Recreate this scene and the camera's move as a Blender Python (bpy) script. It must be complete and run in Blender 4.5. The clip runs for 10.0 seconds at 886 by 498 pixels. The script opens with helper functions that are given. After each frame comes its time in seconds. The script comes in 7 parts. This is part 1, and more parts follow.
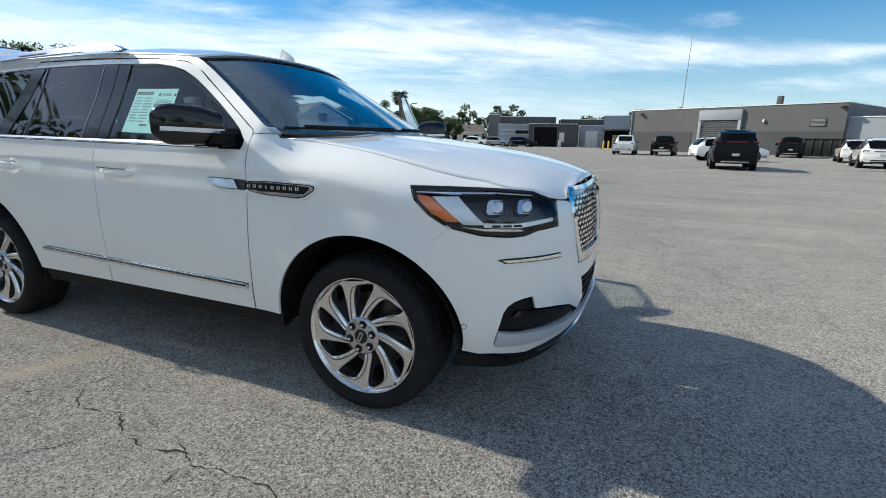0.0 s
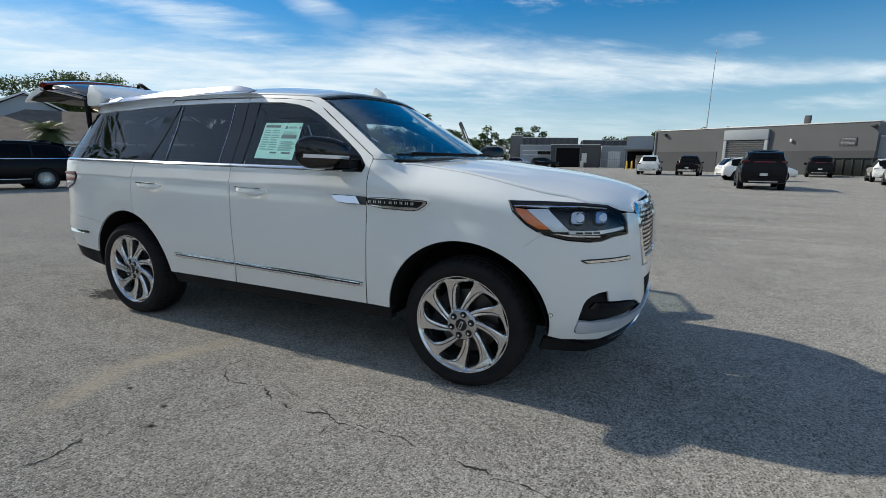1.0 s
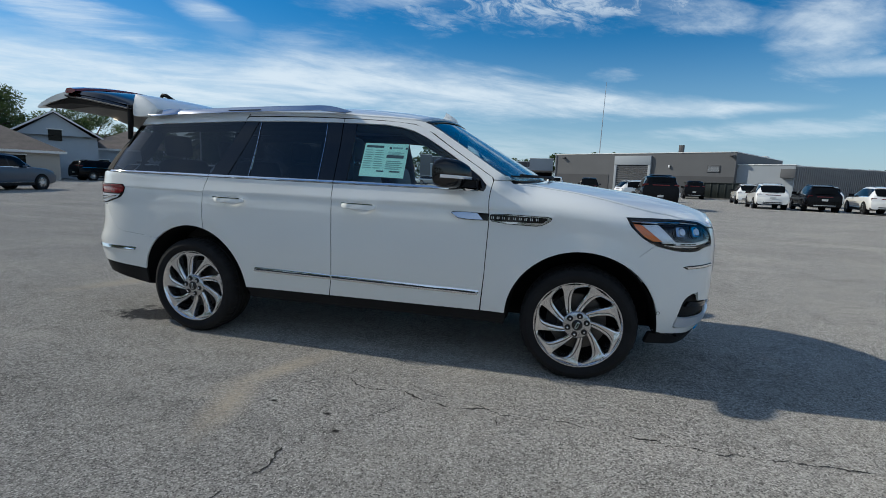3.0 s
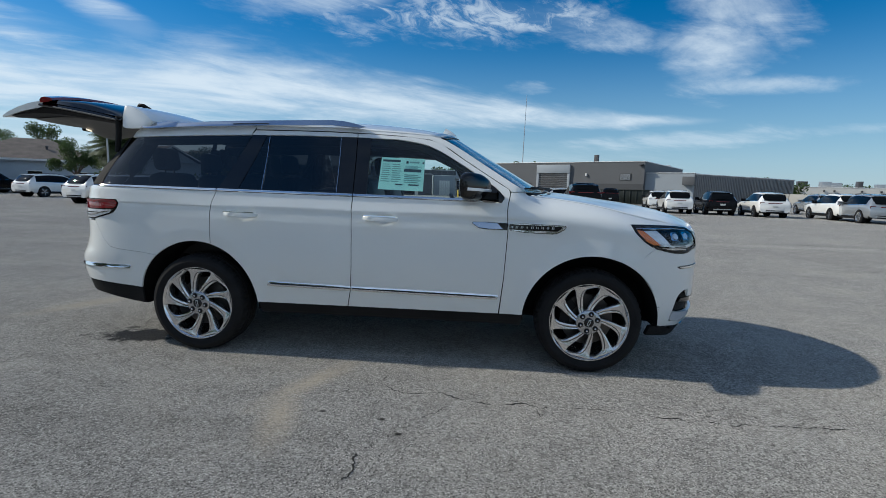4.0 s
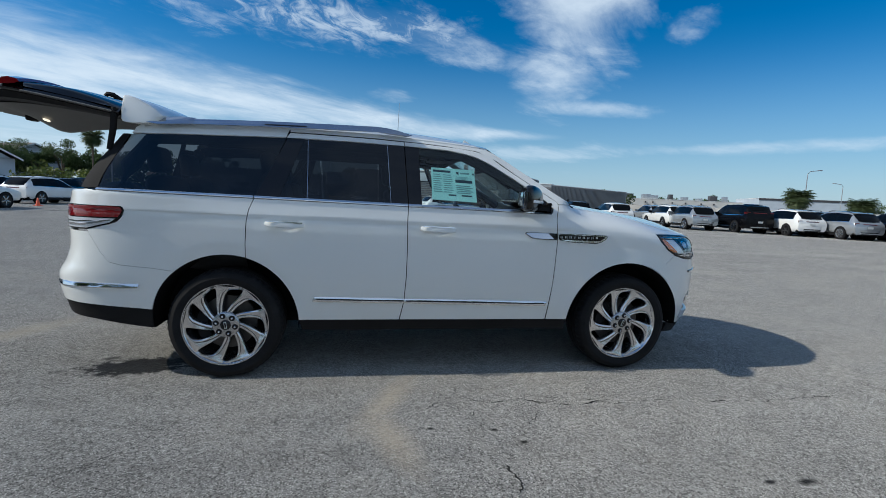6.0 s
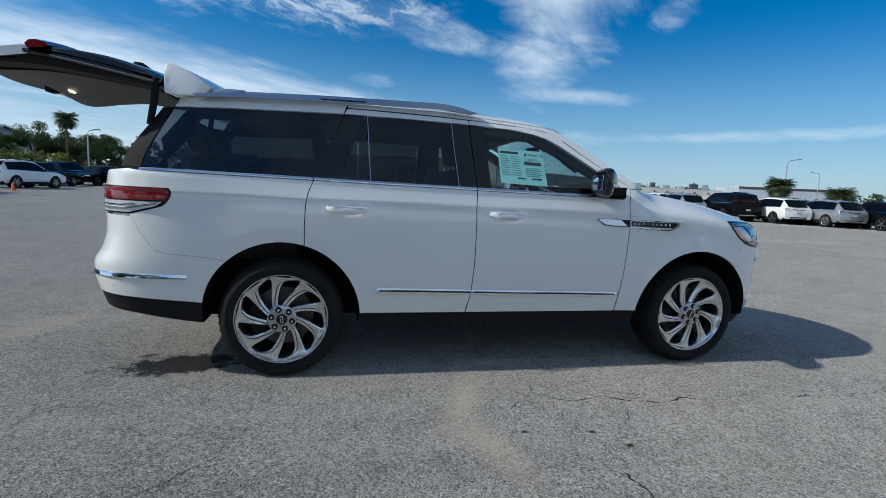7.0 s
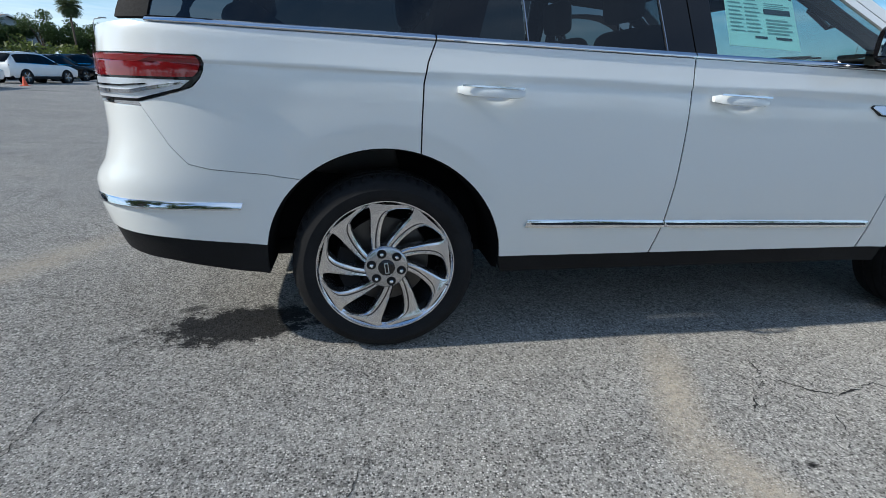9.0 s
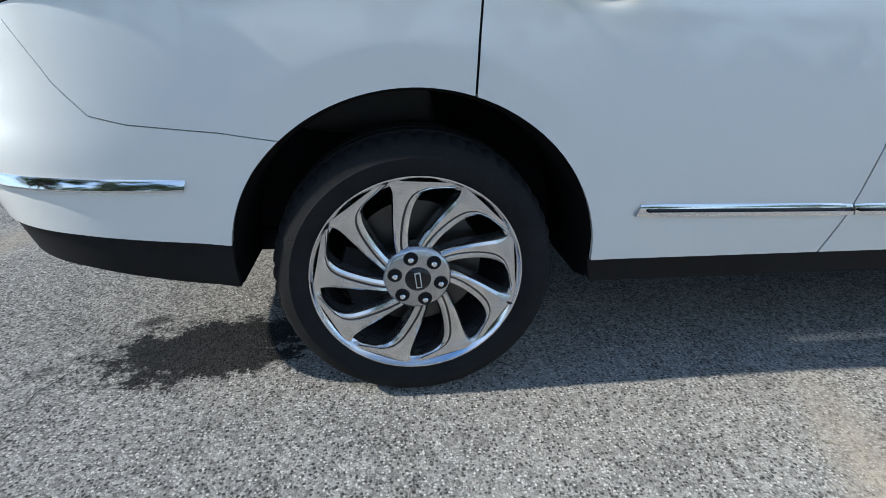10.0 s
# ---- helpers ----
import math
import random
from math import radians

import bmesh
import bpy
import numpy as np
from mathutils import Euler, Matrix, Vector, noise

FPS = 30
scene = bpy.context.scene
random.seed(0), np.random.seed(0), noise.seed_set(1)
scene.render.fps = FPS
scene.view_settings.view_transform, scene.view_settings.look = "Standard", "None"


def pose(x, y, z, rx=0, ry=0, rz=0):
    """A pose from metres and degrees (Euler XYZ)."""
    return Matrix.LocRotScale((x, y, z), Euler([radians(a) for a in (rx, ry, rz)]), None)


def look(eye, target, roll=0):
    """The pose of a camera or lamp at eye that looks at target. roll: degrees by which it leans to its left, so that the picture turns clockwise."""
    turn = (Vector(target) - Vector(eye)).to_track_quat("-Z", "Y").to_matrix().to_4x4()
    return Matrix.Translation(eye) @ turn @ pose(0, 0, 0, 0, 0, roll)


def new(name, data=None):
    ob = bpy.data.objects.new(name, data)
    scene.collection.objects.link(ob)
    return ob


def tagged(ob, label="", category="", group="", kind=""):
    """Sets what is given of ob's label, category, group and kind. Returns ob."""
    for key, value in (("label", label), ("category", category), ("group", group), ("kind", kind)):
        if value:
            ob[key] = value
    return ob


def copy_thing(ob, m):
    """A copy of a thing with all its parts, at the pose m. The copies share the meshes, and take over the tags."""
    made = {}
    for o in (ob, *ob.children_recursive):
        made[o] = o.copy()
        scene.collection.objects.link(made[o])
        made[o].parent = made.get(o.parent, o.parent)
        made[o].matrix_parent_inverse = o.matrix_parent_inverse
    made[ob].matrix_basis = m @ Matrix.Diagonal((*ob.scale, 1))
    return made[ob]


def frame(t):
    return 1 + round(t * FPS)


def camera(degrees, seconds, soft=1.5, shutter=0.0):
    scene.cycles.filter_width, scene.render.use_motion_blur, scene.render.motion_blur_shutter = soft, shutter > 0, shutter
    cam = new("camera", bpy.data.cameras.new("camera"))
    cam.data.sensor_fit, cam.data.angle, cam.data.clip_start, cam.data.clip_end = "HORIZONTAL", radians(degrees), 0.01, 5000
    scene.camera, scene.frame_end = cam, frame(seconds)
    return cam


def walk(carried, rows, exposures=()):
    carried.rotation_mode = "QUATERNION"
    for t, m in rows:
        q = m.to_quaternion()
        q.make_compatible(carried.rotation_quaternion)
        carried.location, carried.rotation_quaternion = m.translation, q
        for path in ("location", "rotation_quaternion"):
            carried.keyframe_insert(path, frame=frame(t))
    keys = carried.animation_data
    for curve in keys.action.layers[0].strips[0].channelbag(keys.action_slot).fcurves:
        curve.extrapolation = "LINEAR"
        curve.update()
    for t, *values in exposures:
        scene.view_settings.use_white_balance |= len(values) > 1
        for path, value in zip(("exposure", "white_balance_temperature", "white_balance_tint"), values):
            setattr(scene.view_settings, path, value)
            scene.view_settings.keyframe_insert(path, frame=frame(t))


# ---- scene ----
cam = camera(85.3, 10.0, soft=0.6)
PATH = [
    (0, (4.335, -2.823, 1.349), (3.572, -1.03, 0.898), 0.9),
    (0.5, (4.356, -3.12, 1.357), (3.55, -1.339, 0.934), 1.1),
    (1, (4.184, -3.461, 1.364), (3.336, -1.687, 0.994), 0.6),
    (1.5, (3.933, -3.742, 1.36), (3.133, -1.943, 1.008), 0.5),
    (2, (3.594, -3.939, 1.345), (2.879, -2.103, 1.004), 0.9),
    (3.5, (2.67, -4.415, 1.366), (2.333, -2.462, 1.098), 1.9),
    (4, (2.326, -4.58, 1.37), (2.144, -2.604, 1.121), 1.5),
    (4.5, (1.995, -4.74, 1.382), (1.961, -2.753, 1.156), 1.5),
    (5, (1.6, -4.726, 1.371), (1.72, -2.741, 1.154), 1.7),
    (6.5, (0.578, -4.385, 1.339), (1.01, -2.443, 1.131), 2.7),
    (7, (0.322, -4.172, 1.304), (0.766, -2.238, 1.049), 2.8),
    (7.5, (0.138, -3.912, 1.278), (0.578, -1.992, 0.934), 2.9),
    (8, (0.048, -3.573, 1.269), (0.407, -1.646, 0.873), 2.4),
    (8.5, (-0.065, -3.249, 1.219), (0.29, -1.336, 0.758), 2.7),
    (9, (-0.126, -2.894, 1.173), (0.228, -1.043, 0.505), 2.3),
    (9.5, (-0.101, -2.484, 1.085), (0.19, -0.647, 0.349), 1.7),
    (10, (-0.094, -2.147, 1.017), (0.153, -0.335, 0.205), 1.4),
]
EXPOSURES = [(t, e, k, 7) for t, e, k in ((0, 0.84, 6750), (1, 0.53, 6700), (2, 0.36, 6500), (3.5, 0.32, 6300), (4.5, 0.30, 6200), (6.5, 0.32, 6050), (7.5, 0.34, 6000), (8, 0.47, 6030), (8.5, 0.62, 6050), (9, 0.68, 6030), (10, 0.95, 5980))]
walk(cam, [(t, look(eye, target, roll)) for t, eye, target, roll in PATH], EXPOSURES)

# ---- sky, sun, exposure ----
SUN_TO = Vector((-1.40, 0.008, 1.0)).normalized()
sun = new("sun", bpy.data.lights.new("sun", "SUN"))
sun.data.energy, sun.data.angle, sun.data.color = 3.1, radians(1.1), (1.0, 0.92, 0.79)
sun.matrix_world = look((0, 0, 60), Vector((0, 0, 60)) - SUN_TO)

world = bpy.data.worlds.new("sky")
scene.world = world
world.use_nodes = True
wt = world.node_tree
wt.nodes.clear()


def wmath(op, a, b=None):
    n = wt.nodes.new("ShaderNodeMath")
    n.operation = op
    for i, v in enumerate((a, b)):
        if v is None:
            continue
        if isinstance(v, (int, float)):
            n.inputs[i].default_value = v
        else:
            wt.links.new(v, n.inputs[i])
    return n.outputs[0]


sky = wt.nodes.new("ShaderNodeTexSky")
sky.sky_type, sky.sun_disc = "NISHITA", False
sky.sun_elevation = math.asin(SUN_TO.z)
sky.sun_rotation = math.atan2(SUN_TO.x, SUN_TO.y) % (2 * math.pi)
sky.air_density, sky.dust_density, sky.ozone_density = 1.0, 0.25, 3.5
coord = wt.nodes.new("ShaderNodeTexCoord")
sep = wt.nodes.new("ShaderNodeSeparateXYZ")
wt.links.new(coord.outputs["Generated"], sep.inputs[0])
up = wmath("ADD", wmath("MAXIMUM", sep.outputs[2], 0.0), 0.10)
flat = wt.nodes.new("ShaderNodeCombineXYZ")
wt.links.new(wmath("DIVIDE", sep.outputs[0], up), flat.inputs[0])
wt.links.new(wmath("DIVIDE", sep.outputs[1], up), flat.inputs[1])


def cloud_noise(turn, stretch, size, detail, rough, distortion, shift=(0, 0, 0)):
    """Noise on the cloud layer, drawn out along a direction (degrees from +x)."""
    mp = wt.nodes.new("ShaderNodeMapping")
    mp.vector_type = "TEXTURE"
    mp.inputs["Rotation"].default_value = (0, 0, radians(turn))
    mp.inputs["Scale"].default_value = (stretch, 1, 1)
    mp.inputs["Location"].default_value = shift
    wt.links.new(flat.outputs[0], mp.inputs[0])
    nz = wt.nodes.new("ShaderNodeTexNoise")
    nz.inputs["Scale"].default_value, nz.inputs["Detail"].default_value = size, detail
    nz.inputs["Roughness"].default_value, nz.inputs["Distortion"].default_value = rough, distortion
    wt.links.new(mp.outputs[0], nz.inputs["Vector"])
    return nz.outputs["Fac"]


def remap(v, a, b):
    n = wt.nodes.new("ShaderNodeMapRange")
    n.interpolation_type = "SMOOTHSTEP"
    n.inputs["From Min"].default_value, n.inputs["From Max"].default_value = a, b
    wt.links.new(v, n.inputs["Value"])
    return n.outputs["Result"]


fx, fy = flat.inputs[0].links[0].from_socket, flat.inputs[1].links[0].from_socket


def bank(cx, cy, along, wide, turn, soft=1.0):
    """A bank of cloud on the layer: an oval with a soft rim."""
    c, s = math.cos(radians(turn)), math.sin(radians(turn))
    dx, dy = wmath("SUBTRACT", fx, cx), wmath("SUBTRACT", fy, cy)
    a = wmath("DIVIDE", wmath("ADD", wmath("MULTIPLY", dx, c), wmath("MULTIPLY", dy, s)), along)
    d = wmath("DIVIDE", wmath("SUBTRACT", wmath("MULTIPLY", dy, c), wmath("MULTIPLY", dx, s)), wide)
    r = wmath("SQRT", wmath("ADD", wmath("MULTIPLY", a, a), wmath("MULTIPLY", d, d)))
    return remap(r, 1.0, 1.0 - soft)


az = wmath("MULTIPLY", wmath("ARCTAN2", sep.outputs[0], sep.outputs[1]), 180 / math.pi)
el = wmath("MULTIPLY", wmath("ARCSINE", sep.outputs[2]), 180 / math.pi)


def by_azimuth(points):
    """A height in degrees that follows the compass through (azimuth, height) points."""
    n = wt.nodes.new("ShaderNodeValToRGB")
    n.color_ramp.interpolation = "LINEAR"
    wt.links.new(wmath("DIVIDE", wmath("ADD", az, 90.0), 180.0), n.inputs["Fac"])
    ramp = n.color_ramp.elements
    while len(ramp) < len(points):
        ramp.new(0.5)
    for e, (a, v) in zip(ramp, points):
        e.position, e.color = (a + 90) / 180, (v / 30, v / 30, v / 30, 1)
    bw = wt.nodes.new("ShaderNodeRGBToBW")
    wt.links.new(n.outputs["Color"], bw.inputs[0])
    return wmath("MULTIPLY", bw.outputs[0], 30.0)


fleece = remap(cloud_noise(38, 1.9, 2.3, 10, 0.64, 0.5, (1.7, 0.4, 0)), 0.34, 0.64)
streaks = remap(cloud_noise(40, 3.0, 1.7, 9, 0.62, 0.6, (3.1, 0.9, 0)), 0.38, 0.66)
ripple = remap(cloud_noise(62, 1.7, 7.5, 7, 0.66, 0.7), 0.42, 0.62)
puff = remap(cloud_noise(38, 1.2, 3.0, 8, 0.55, 0.2, (2.2, 0.6, 0)), 0.34, 0.66)
warp_a = wmath("SUBTRACT", cloud_noise(38, 1.8, 1.9, 9, 0.62, 0.4, (0.4, 2.2, 0)), 0.5)
warp_b = wmath("SUBTRACT", cloud_noise(38, 1.5, 3.4, 9, 0.64, 0.4, (5.4, 1.2, 0)), 0.5)


def cloud(ca, ce, ra, re, turn=0.0, ragged=1.0, soft=0.9):
    """A cloud low in the sky: an oval round an azimuth and a height in degrees, with a torn rim."""
    c, s_ = math.cos(radians(turn)), math.sin(radians(turn))
    da, de = wmath("SUBTRACT", az, ca), wmath("SUBTRACT", el, ce)
    a = wmath("DIVIDE", wmath("ADD", wmath("MULTIPLY", da, c), wmath("MULTIPLY", de, s_)), ra)
    d = wmath("DIVIDE", wmath("SUBTRACT", wmath("MULTIPLY", de, c), wmath("MULTIPLY", da, s_)), re)
    r = wmath("SQRT", wmath("ADD", wmath("MULTIPLY", a, a), wmath("MULTIPLY", d, d)))
    r = wmath("ADD", r, wmath("MULTIPLY", wmath("ADD", warp_a, wmath("MULTIPLY", warp_b, 0.7)), ragged))
    return remap(r, 1.0, 1.0 - soft)


def dense(mask, texture, most, least):
    return wmath("MULTIPLY", mask, wmath("ADD", wmath("MULTIPLY", texture, most - least), least))


# the long bank: its middle, and how far it reaches above and below it
mid = by_azimuth([(-90, 9.0), (-62, 8.5), (-44, 8.5), (-30, 10.5), (-17, 10.2), (-3, 9.0), (10, 8.1), (20, 7.6), (60, 7.0)])
above = by_azimuth([(-90, 5.0), (-62, 4.0), (-44, 3.2), (-30, 4.6), (-17, 3.4), (-3, 2.1), (10, 1.1), (20, 0.55), (27, 0.02), (60, 0.02)])
below = by_azimuth([(-90, 6.0), (-62, 6.0), (-44, 6.0), (-30, 5.6), (-17, 4.0), (-3, 2.2), (10, 1.3), (20, 0.6), (27, 0.02), (60, 0.02)])
lift = wmath("SUBTRACT", el, mid)
far_off = wmath("MAXIMUM", wmath("DIVIDE", lift, above), wmath("DIVIDE", wmath("MULTIPLY", lift, -1.0), below))
far_off = wmath("ADD", far_off, wmath("MULTIPLY", wmath("ADD", warp_a, wmath("MULTIPLY", warp_b, 0.6)), 1.5))
cover = wmath("MULTIPLY", dense(remap(far_off, 1.25, 0.0), fleece, 0.88, 0.46), remap(az, 25.0, 14.0))
for mask, texture, most, least in (
        (cloud(-50, 13.2, 13, 2.0, -8, 1.7), streaks, 0.85, 0.10), (cloud(-38, 14.6, 6, 1.7, -20, 1.5), streaks, 0.75, 0.15),
        (cloud(-3, 18.6, 22, 3.4, 0, 2.2), ripple, 0.60, 0.06), (cloud(8, 17.4, 12, 2.4, -8, 2.4), fleece, 0.58, 0.08), (cloud(-18, 20.5, 14, 2.6, 8, 1.4), streaks, 0.70, 0.05),
        (cloud(24.0, 21.5, 9.5, 10.0, -14, 1.5), puff, 0.88, 0.60), (cloud(23.0, 14.2, 5.6, 5.0, -10, 1.6), puff, 0.80, 0.42), (cloud(26.5, 10.7, 9.0, 1.25, -3, 1.3), fleece, 0.62, 0.25),
        (cloud(-34, 2.5, 50, 6.0, 0, 0.5), fleece, 0.62, 0.40), (cloud(-2, 3.0, 34, 3.6, 0, 0.7), fleece, 0.28, 0.14), (cloud(45, 6.4, 22, 0.9, 1, 1.2), fleece, 0.42, 0.16), (cloud(20, 5.6, 16, 1.4, 2, 1.4), fleece, 0.45, 0.15), (cloud(36.6, 18.6, 3.2, 1.5, 25, 3.2), fleece, 0.45, 0.0), (cloud(4.3, 11.6, 2.6, 0.8, 0, 2.6), fleece, 0.34, 0.05)):
    cover = wmath("MAXIMUM", cover, dense(mask, texture, most, least))
# the rest of the sky: thin sheets near the sun, and unseen ones overhead and to the south, added as fill light
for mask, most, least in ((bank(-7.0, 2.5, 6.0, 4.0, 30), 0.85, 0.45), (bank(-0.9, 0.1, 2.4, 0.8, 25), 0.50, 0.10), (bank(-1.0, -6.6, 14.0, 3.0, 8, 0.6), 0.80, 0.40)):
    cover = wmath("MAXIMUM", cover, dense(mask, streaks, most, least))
# unseen cover over the south and the zenith, added to brighten shaded sides
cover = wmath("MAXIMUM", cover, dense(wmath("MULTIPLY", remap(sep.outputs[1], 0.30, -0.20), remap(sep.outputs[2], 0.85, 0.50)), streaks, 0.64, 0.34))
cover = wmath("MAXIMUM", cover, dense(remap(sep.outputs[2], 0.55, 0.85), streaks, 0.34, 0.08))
low_haze = remap(sep.outputs[2], 0.14, 0.0)
cover = wmath("MINIMUM", wmath("MAXIMUM", cover, wmath("MULTIPLY", low_haze, 0.10)), 0.90)
rich = wt.nodes.new("ShaderNodeHueSaturation")
rich.inputs["Saturation"].default_value = 1.46
rich.inputs["Value"].default_value = 0.85
wt.links.new(sky.outputs[0], rich.inputs["Color"])
mixer = wt.nodes.new("ShaderNodeMix")
mixer.data_type = "RGBA"
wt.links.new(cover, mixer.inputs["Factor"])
hazy = wt.nodes.new("ShaderNodeMix")
hazy.data_type = "RGBA"
wt.links.new(wmath("MULTIPLY", remap(sep.outputs[2], 0.30, 0.0), 0.68), hazy.inputs["Factor"])
wt.links.new(rich.outputs[0], hazy.inputs["A"])
hazy.inputs["B"].default_value = (2.7, 4.3, 5.8, 1)
wt.links.new(hazy.outputs["Result"], mixer.inputs["A"])
mixer.inputs["B"].default_value = (6.7, 7.45, 8.15, 1)
bg = wt.nodes.new("ShaderNodeBackground")
bg.inputs["Strength"].default_value = 0.090
out_w = wt.nodes.new("ShaderNodeOutputWorld")
wt.links.new(mixer.outputs["Result"], bg.inputs["Color"])
wt.links.new(bg.outputs[0], out_w.inputs["Surface"])
scene.view_settings.exposure = 0.0

# ---- materials ----
def material(name, color, rough=0.5, metal=0.0, vary=0.12, size=3.0, fine=60.0, bump=0.0, coat=0.0, second=None, spec=0.5, emit=None):
    """A surface with variation at two scales: broad stains and fine grain, with a little relief."""
    m = bpy.data.materials.new(name)
    m.use_nodes = True
    nt = m.node_tree
    b = nt.nodes["Principled BSDF"]
    b.inputs["Roughness"].default_value, b.inputs["Metallic"].default_value = rough, metal
    b.inputs["Coat Weight"].default_value, b.inputs["Coat Roughness"].default_value = coat, 0.03
    b.inputs["Specular IOR Level"].default_value = spec
    tc = nt.nodes.new("ShaderNodeTexCoord")
    n1, n2 = nt.nodes.new("ShaderNodeTexNoise"), nt.nodes.new("ShaderNodeTexNoise")
    n1.inputs["Scale"].default_value, n1.inputs["Detail"].default_value = size, 5
    n2.inputs["Scale"].default_value, n2.inputs["Detail"].default_value = fine, 3
    for n in (n1, n2):
        nt.links.new(tc.outputs["Object"], n.inputs["Vector"])
    mix = nt.nodes.new("ShaderNodeMix")
    mix.data_type = "RGBA"
    dark = [c * (1 - vary) for c in color]
    lite = [min(1, c * (1 + vary)) for c in (second or color)]
    mix.inputs["A"].default_value, mix.inputs["B"].default_value = (*dark, 1), (*lite, 1)
    add = nt.nodes.new("ShaderNodeMath")
    add.operation = "MULTIPLY_ADD"
    add.inputs[1].default_value, add.inputs[2].default_value = 0.45, 0.0
    half = nt.nodes.new("ShaderNodeMath")
    half.operation = "MULTIPLY_ADD"
    half.inputs[1].default_value = 0.55
    nt.links.new(n2.outputs["Fac"], add.inputs[0])
    nt.links.new(n1.outputs["Fac"], half.inputs[0])
    nt.links.new(add.outputs[0], half.inputs[2])
    wide = nt.nodes.new("ShaderNodeMapRange")
    wide.inputs["From Min"].default_value, wide.inputs["From Max"].default_value = 0.3, 0.7
    nt.links.new(half.outputs[0], wide.inputs["Value"])
    nt.links.new(wide.outputs["Result"], mix.inputs["Factor"])
    nt.links.new(mix.outputs["Result"], b.inputs["Base Color"])
    if bump:
        bp = nt.nodes.new("ShaderNodeBump")
        bp.inputs["Strength"].default_value, bp.inputs["Distance"].default_value = bump, 0.004
        nt.links.new(n2.outputs["Fac"], bp.inputs["Height"])
        nt.links.new(bp.outputs[0], b.inputs["Normal"])
    if emit:
        b.inputs["Emission Color"].default_value, b.inputs["Emission Strength"].default_value = (*emit[0], 1), emit[1]
    return m


def glass(name, tint, gloss=(1, 1, 1), base=0.04, rough=0.02):
    """A thin pane: tinted sight through it, and a mirror image that grows towards grazing angles."""
    m = bpy.data.materials.new(name)
    m.use_nodes = True
    nt = m.node_tree
    nt.nodes.clear()
    tr, gl, lw = nt.nodes.new("ShaderNodeBsdfTransparent"), nt.nodes.new("ShaderNodeBsdfGlossy"), nt.nodes.new("ShaderNodeLayerWeight")
    mx, out = nt.nodes.new("ShaderNodeMixShader"), nt.nodes.new("ShaderNodeOutputMaterial")
    tr.inputs[0].default_value, gl.inputs["Color"].default_value = (*tint, 1), (*gloss, 1)
    gl.inputs["Roughness"].default_value, lw.inputs["Blend"].default_value = rough, 0.5
    power, ramp = nt.nodes.new("ShaderNodeMath"), nt.nodes.new("ShaderNodeMath")
    power.operation, ramp.operation = "POWER", "MULTIPLY_ADD"
    power.inputs[1].default_value = 4.5
    ramp.inputs[1].default_value, ramp.inputs[2].default_value = 1 - base, base
    nt.links.new(lw.outputs["Facing"], power.inputs[0])
    nt.links.new(power.outputs[0], ramp.inputs[0])
    nt.links.new(ramp.outputs[0], mx.inputs[0])
    nt.links.new(tr.outputs[0], mx.inputs[1])
    nt.links.new(gl.outputs[0], mx.inputs[2])
    nt.links.new(mx.outputs[0], out.inputs[0])
    return m


M = {}
M["pearl"] = material("pearl_white_paint", (0.805, 0.825, 0.817), 0.28, 0.0, 0.02, 1.5, 900, 0.0, 1.0)
M["black_gloss"] = material("gloss_black", (0.006, 0.006, 0.007), 0.08, 0.0, 0.1, 4, 80, 0.0, 0.0)
M["black_plastic"] = material("black_plastic", (0.013, 0.013, 0.014), 0.6, 0.0, 0.25, 6, 260, 0.25, spec=0.15)
M["black_deep"] = material("dark_liner", (0.009, 0.009, 0.010), 0.95, 0.0, 0.3, 8, 120, 0.2, spec=0.1)
M["chrome"] = material("chrome", (0.78, 0.79, 0.81), 0.07, 1.0, 0.04, 5, 90)
M["machined"] = material("machined_alloy", (0.74, 0.74, 0.75), 0.15, 1.0, 0.05, 20, 500)
M["alloy_dark"] = material("grey_painted_alloy", (0.40, 0.41, 0.43), 0.24, 0.9, 0.08, 20, 300)
M["alloy_mid"] = material("hub_alloy", (0.50, 0.505, 0.52), 0.20, 0.95, 0.06, 20, 300)
M["tyre"] = material("tyre_rubber", (0.017, 0.017, 0.018), 0.80, 0.0, 0.35, 9, 220, 0.35, spec=0.15)
M["brake"] = material("brake_iron", (0.10, 0.095, 0.09), 0.40, 0.9, 0.25, 14, 200)
M["bright_red"] = material("bright_red_lens", (0.28, 0.011, 0.013), 0.12, 0.0, 0.15, 8, 200, 0.0, 1.0)
M["red_lens"] = material("red_lens", (0.20, 0.006, 0.009), 0.10, 0.0, 0.15, 8, 200, 0.0, 1.0)
M["amber_lens"] = material("amber_lens", (0.80, 0.17, 0.015), 0.15, 0.0, 0.15, 30, 220, 0.0, 1.0)
M["clear_lens"] = glass("clear_lens", (0.93, 0.95, 0.97), base=0.03)
M["lamp_white"] = material("lamp_reflector", (0.80, 0.82, 0.84), 0.18, 0.25, 0.18, 40, 160, 0.3)
M["glass_dark"] = glass("privacy_glass", (0.135, 0.142, 0.15), base=0.05)
M["glass_front"] = glass("tinted_front_glass", (0.76, 0.88, 0.87), base=0.05)
M["glass_wind"] = glass("windscreen_glass", (0.74, 0.82, 0.82), base=0.07)
M["seat"] = material("dark_leather", (0.028, 0.026, 0.025), 0.5, 0.0, 0.2, 10, 180, 0.3)
M["cabin"] = material("cabin_trim", (0.022, 0.021, 0.021), 0.7, 0.0, 0.2, 8, 120, 0.2)
M["headliner"] = material("dark_headliner", (0.045, 0.045, 0.044), 0.9, 0.0, 0.1, 8, 200, 0.2)
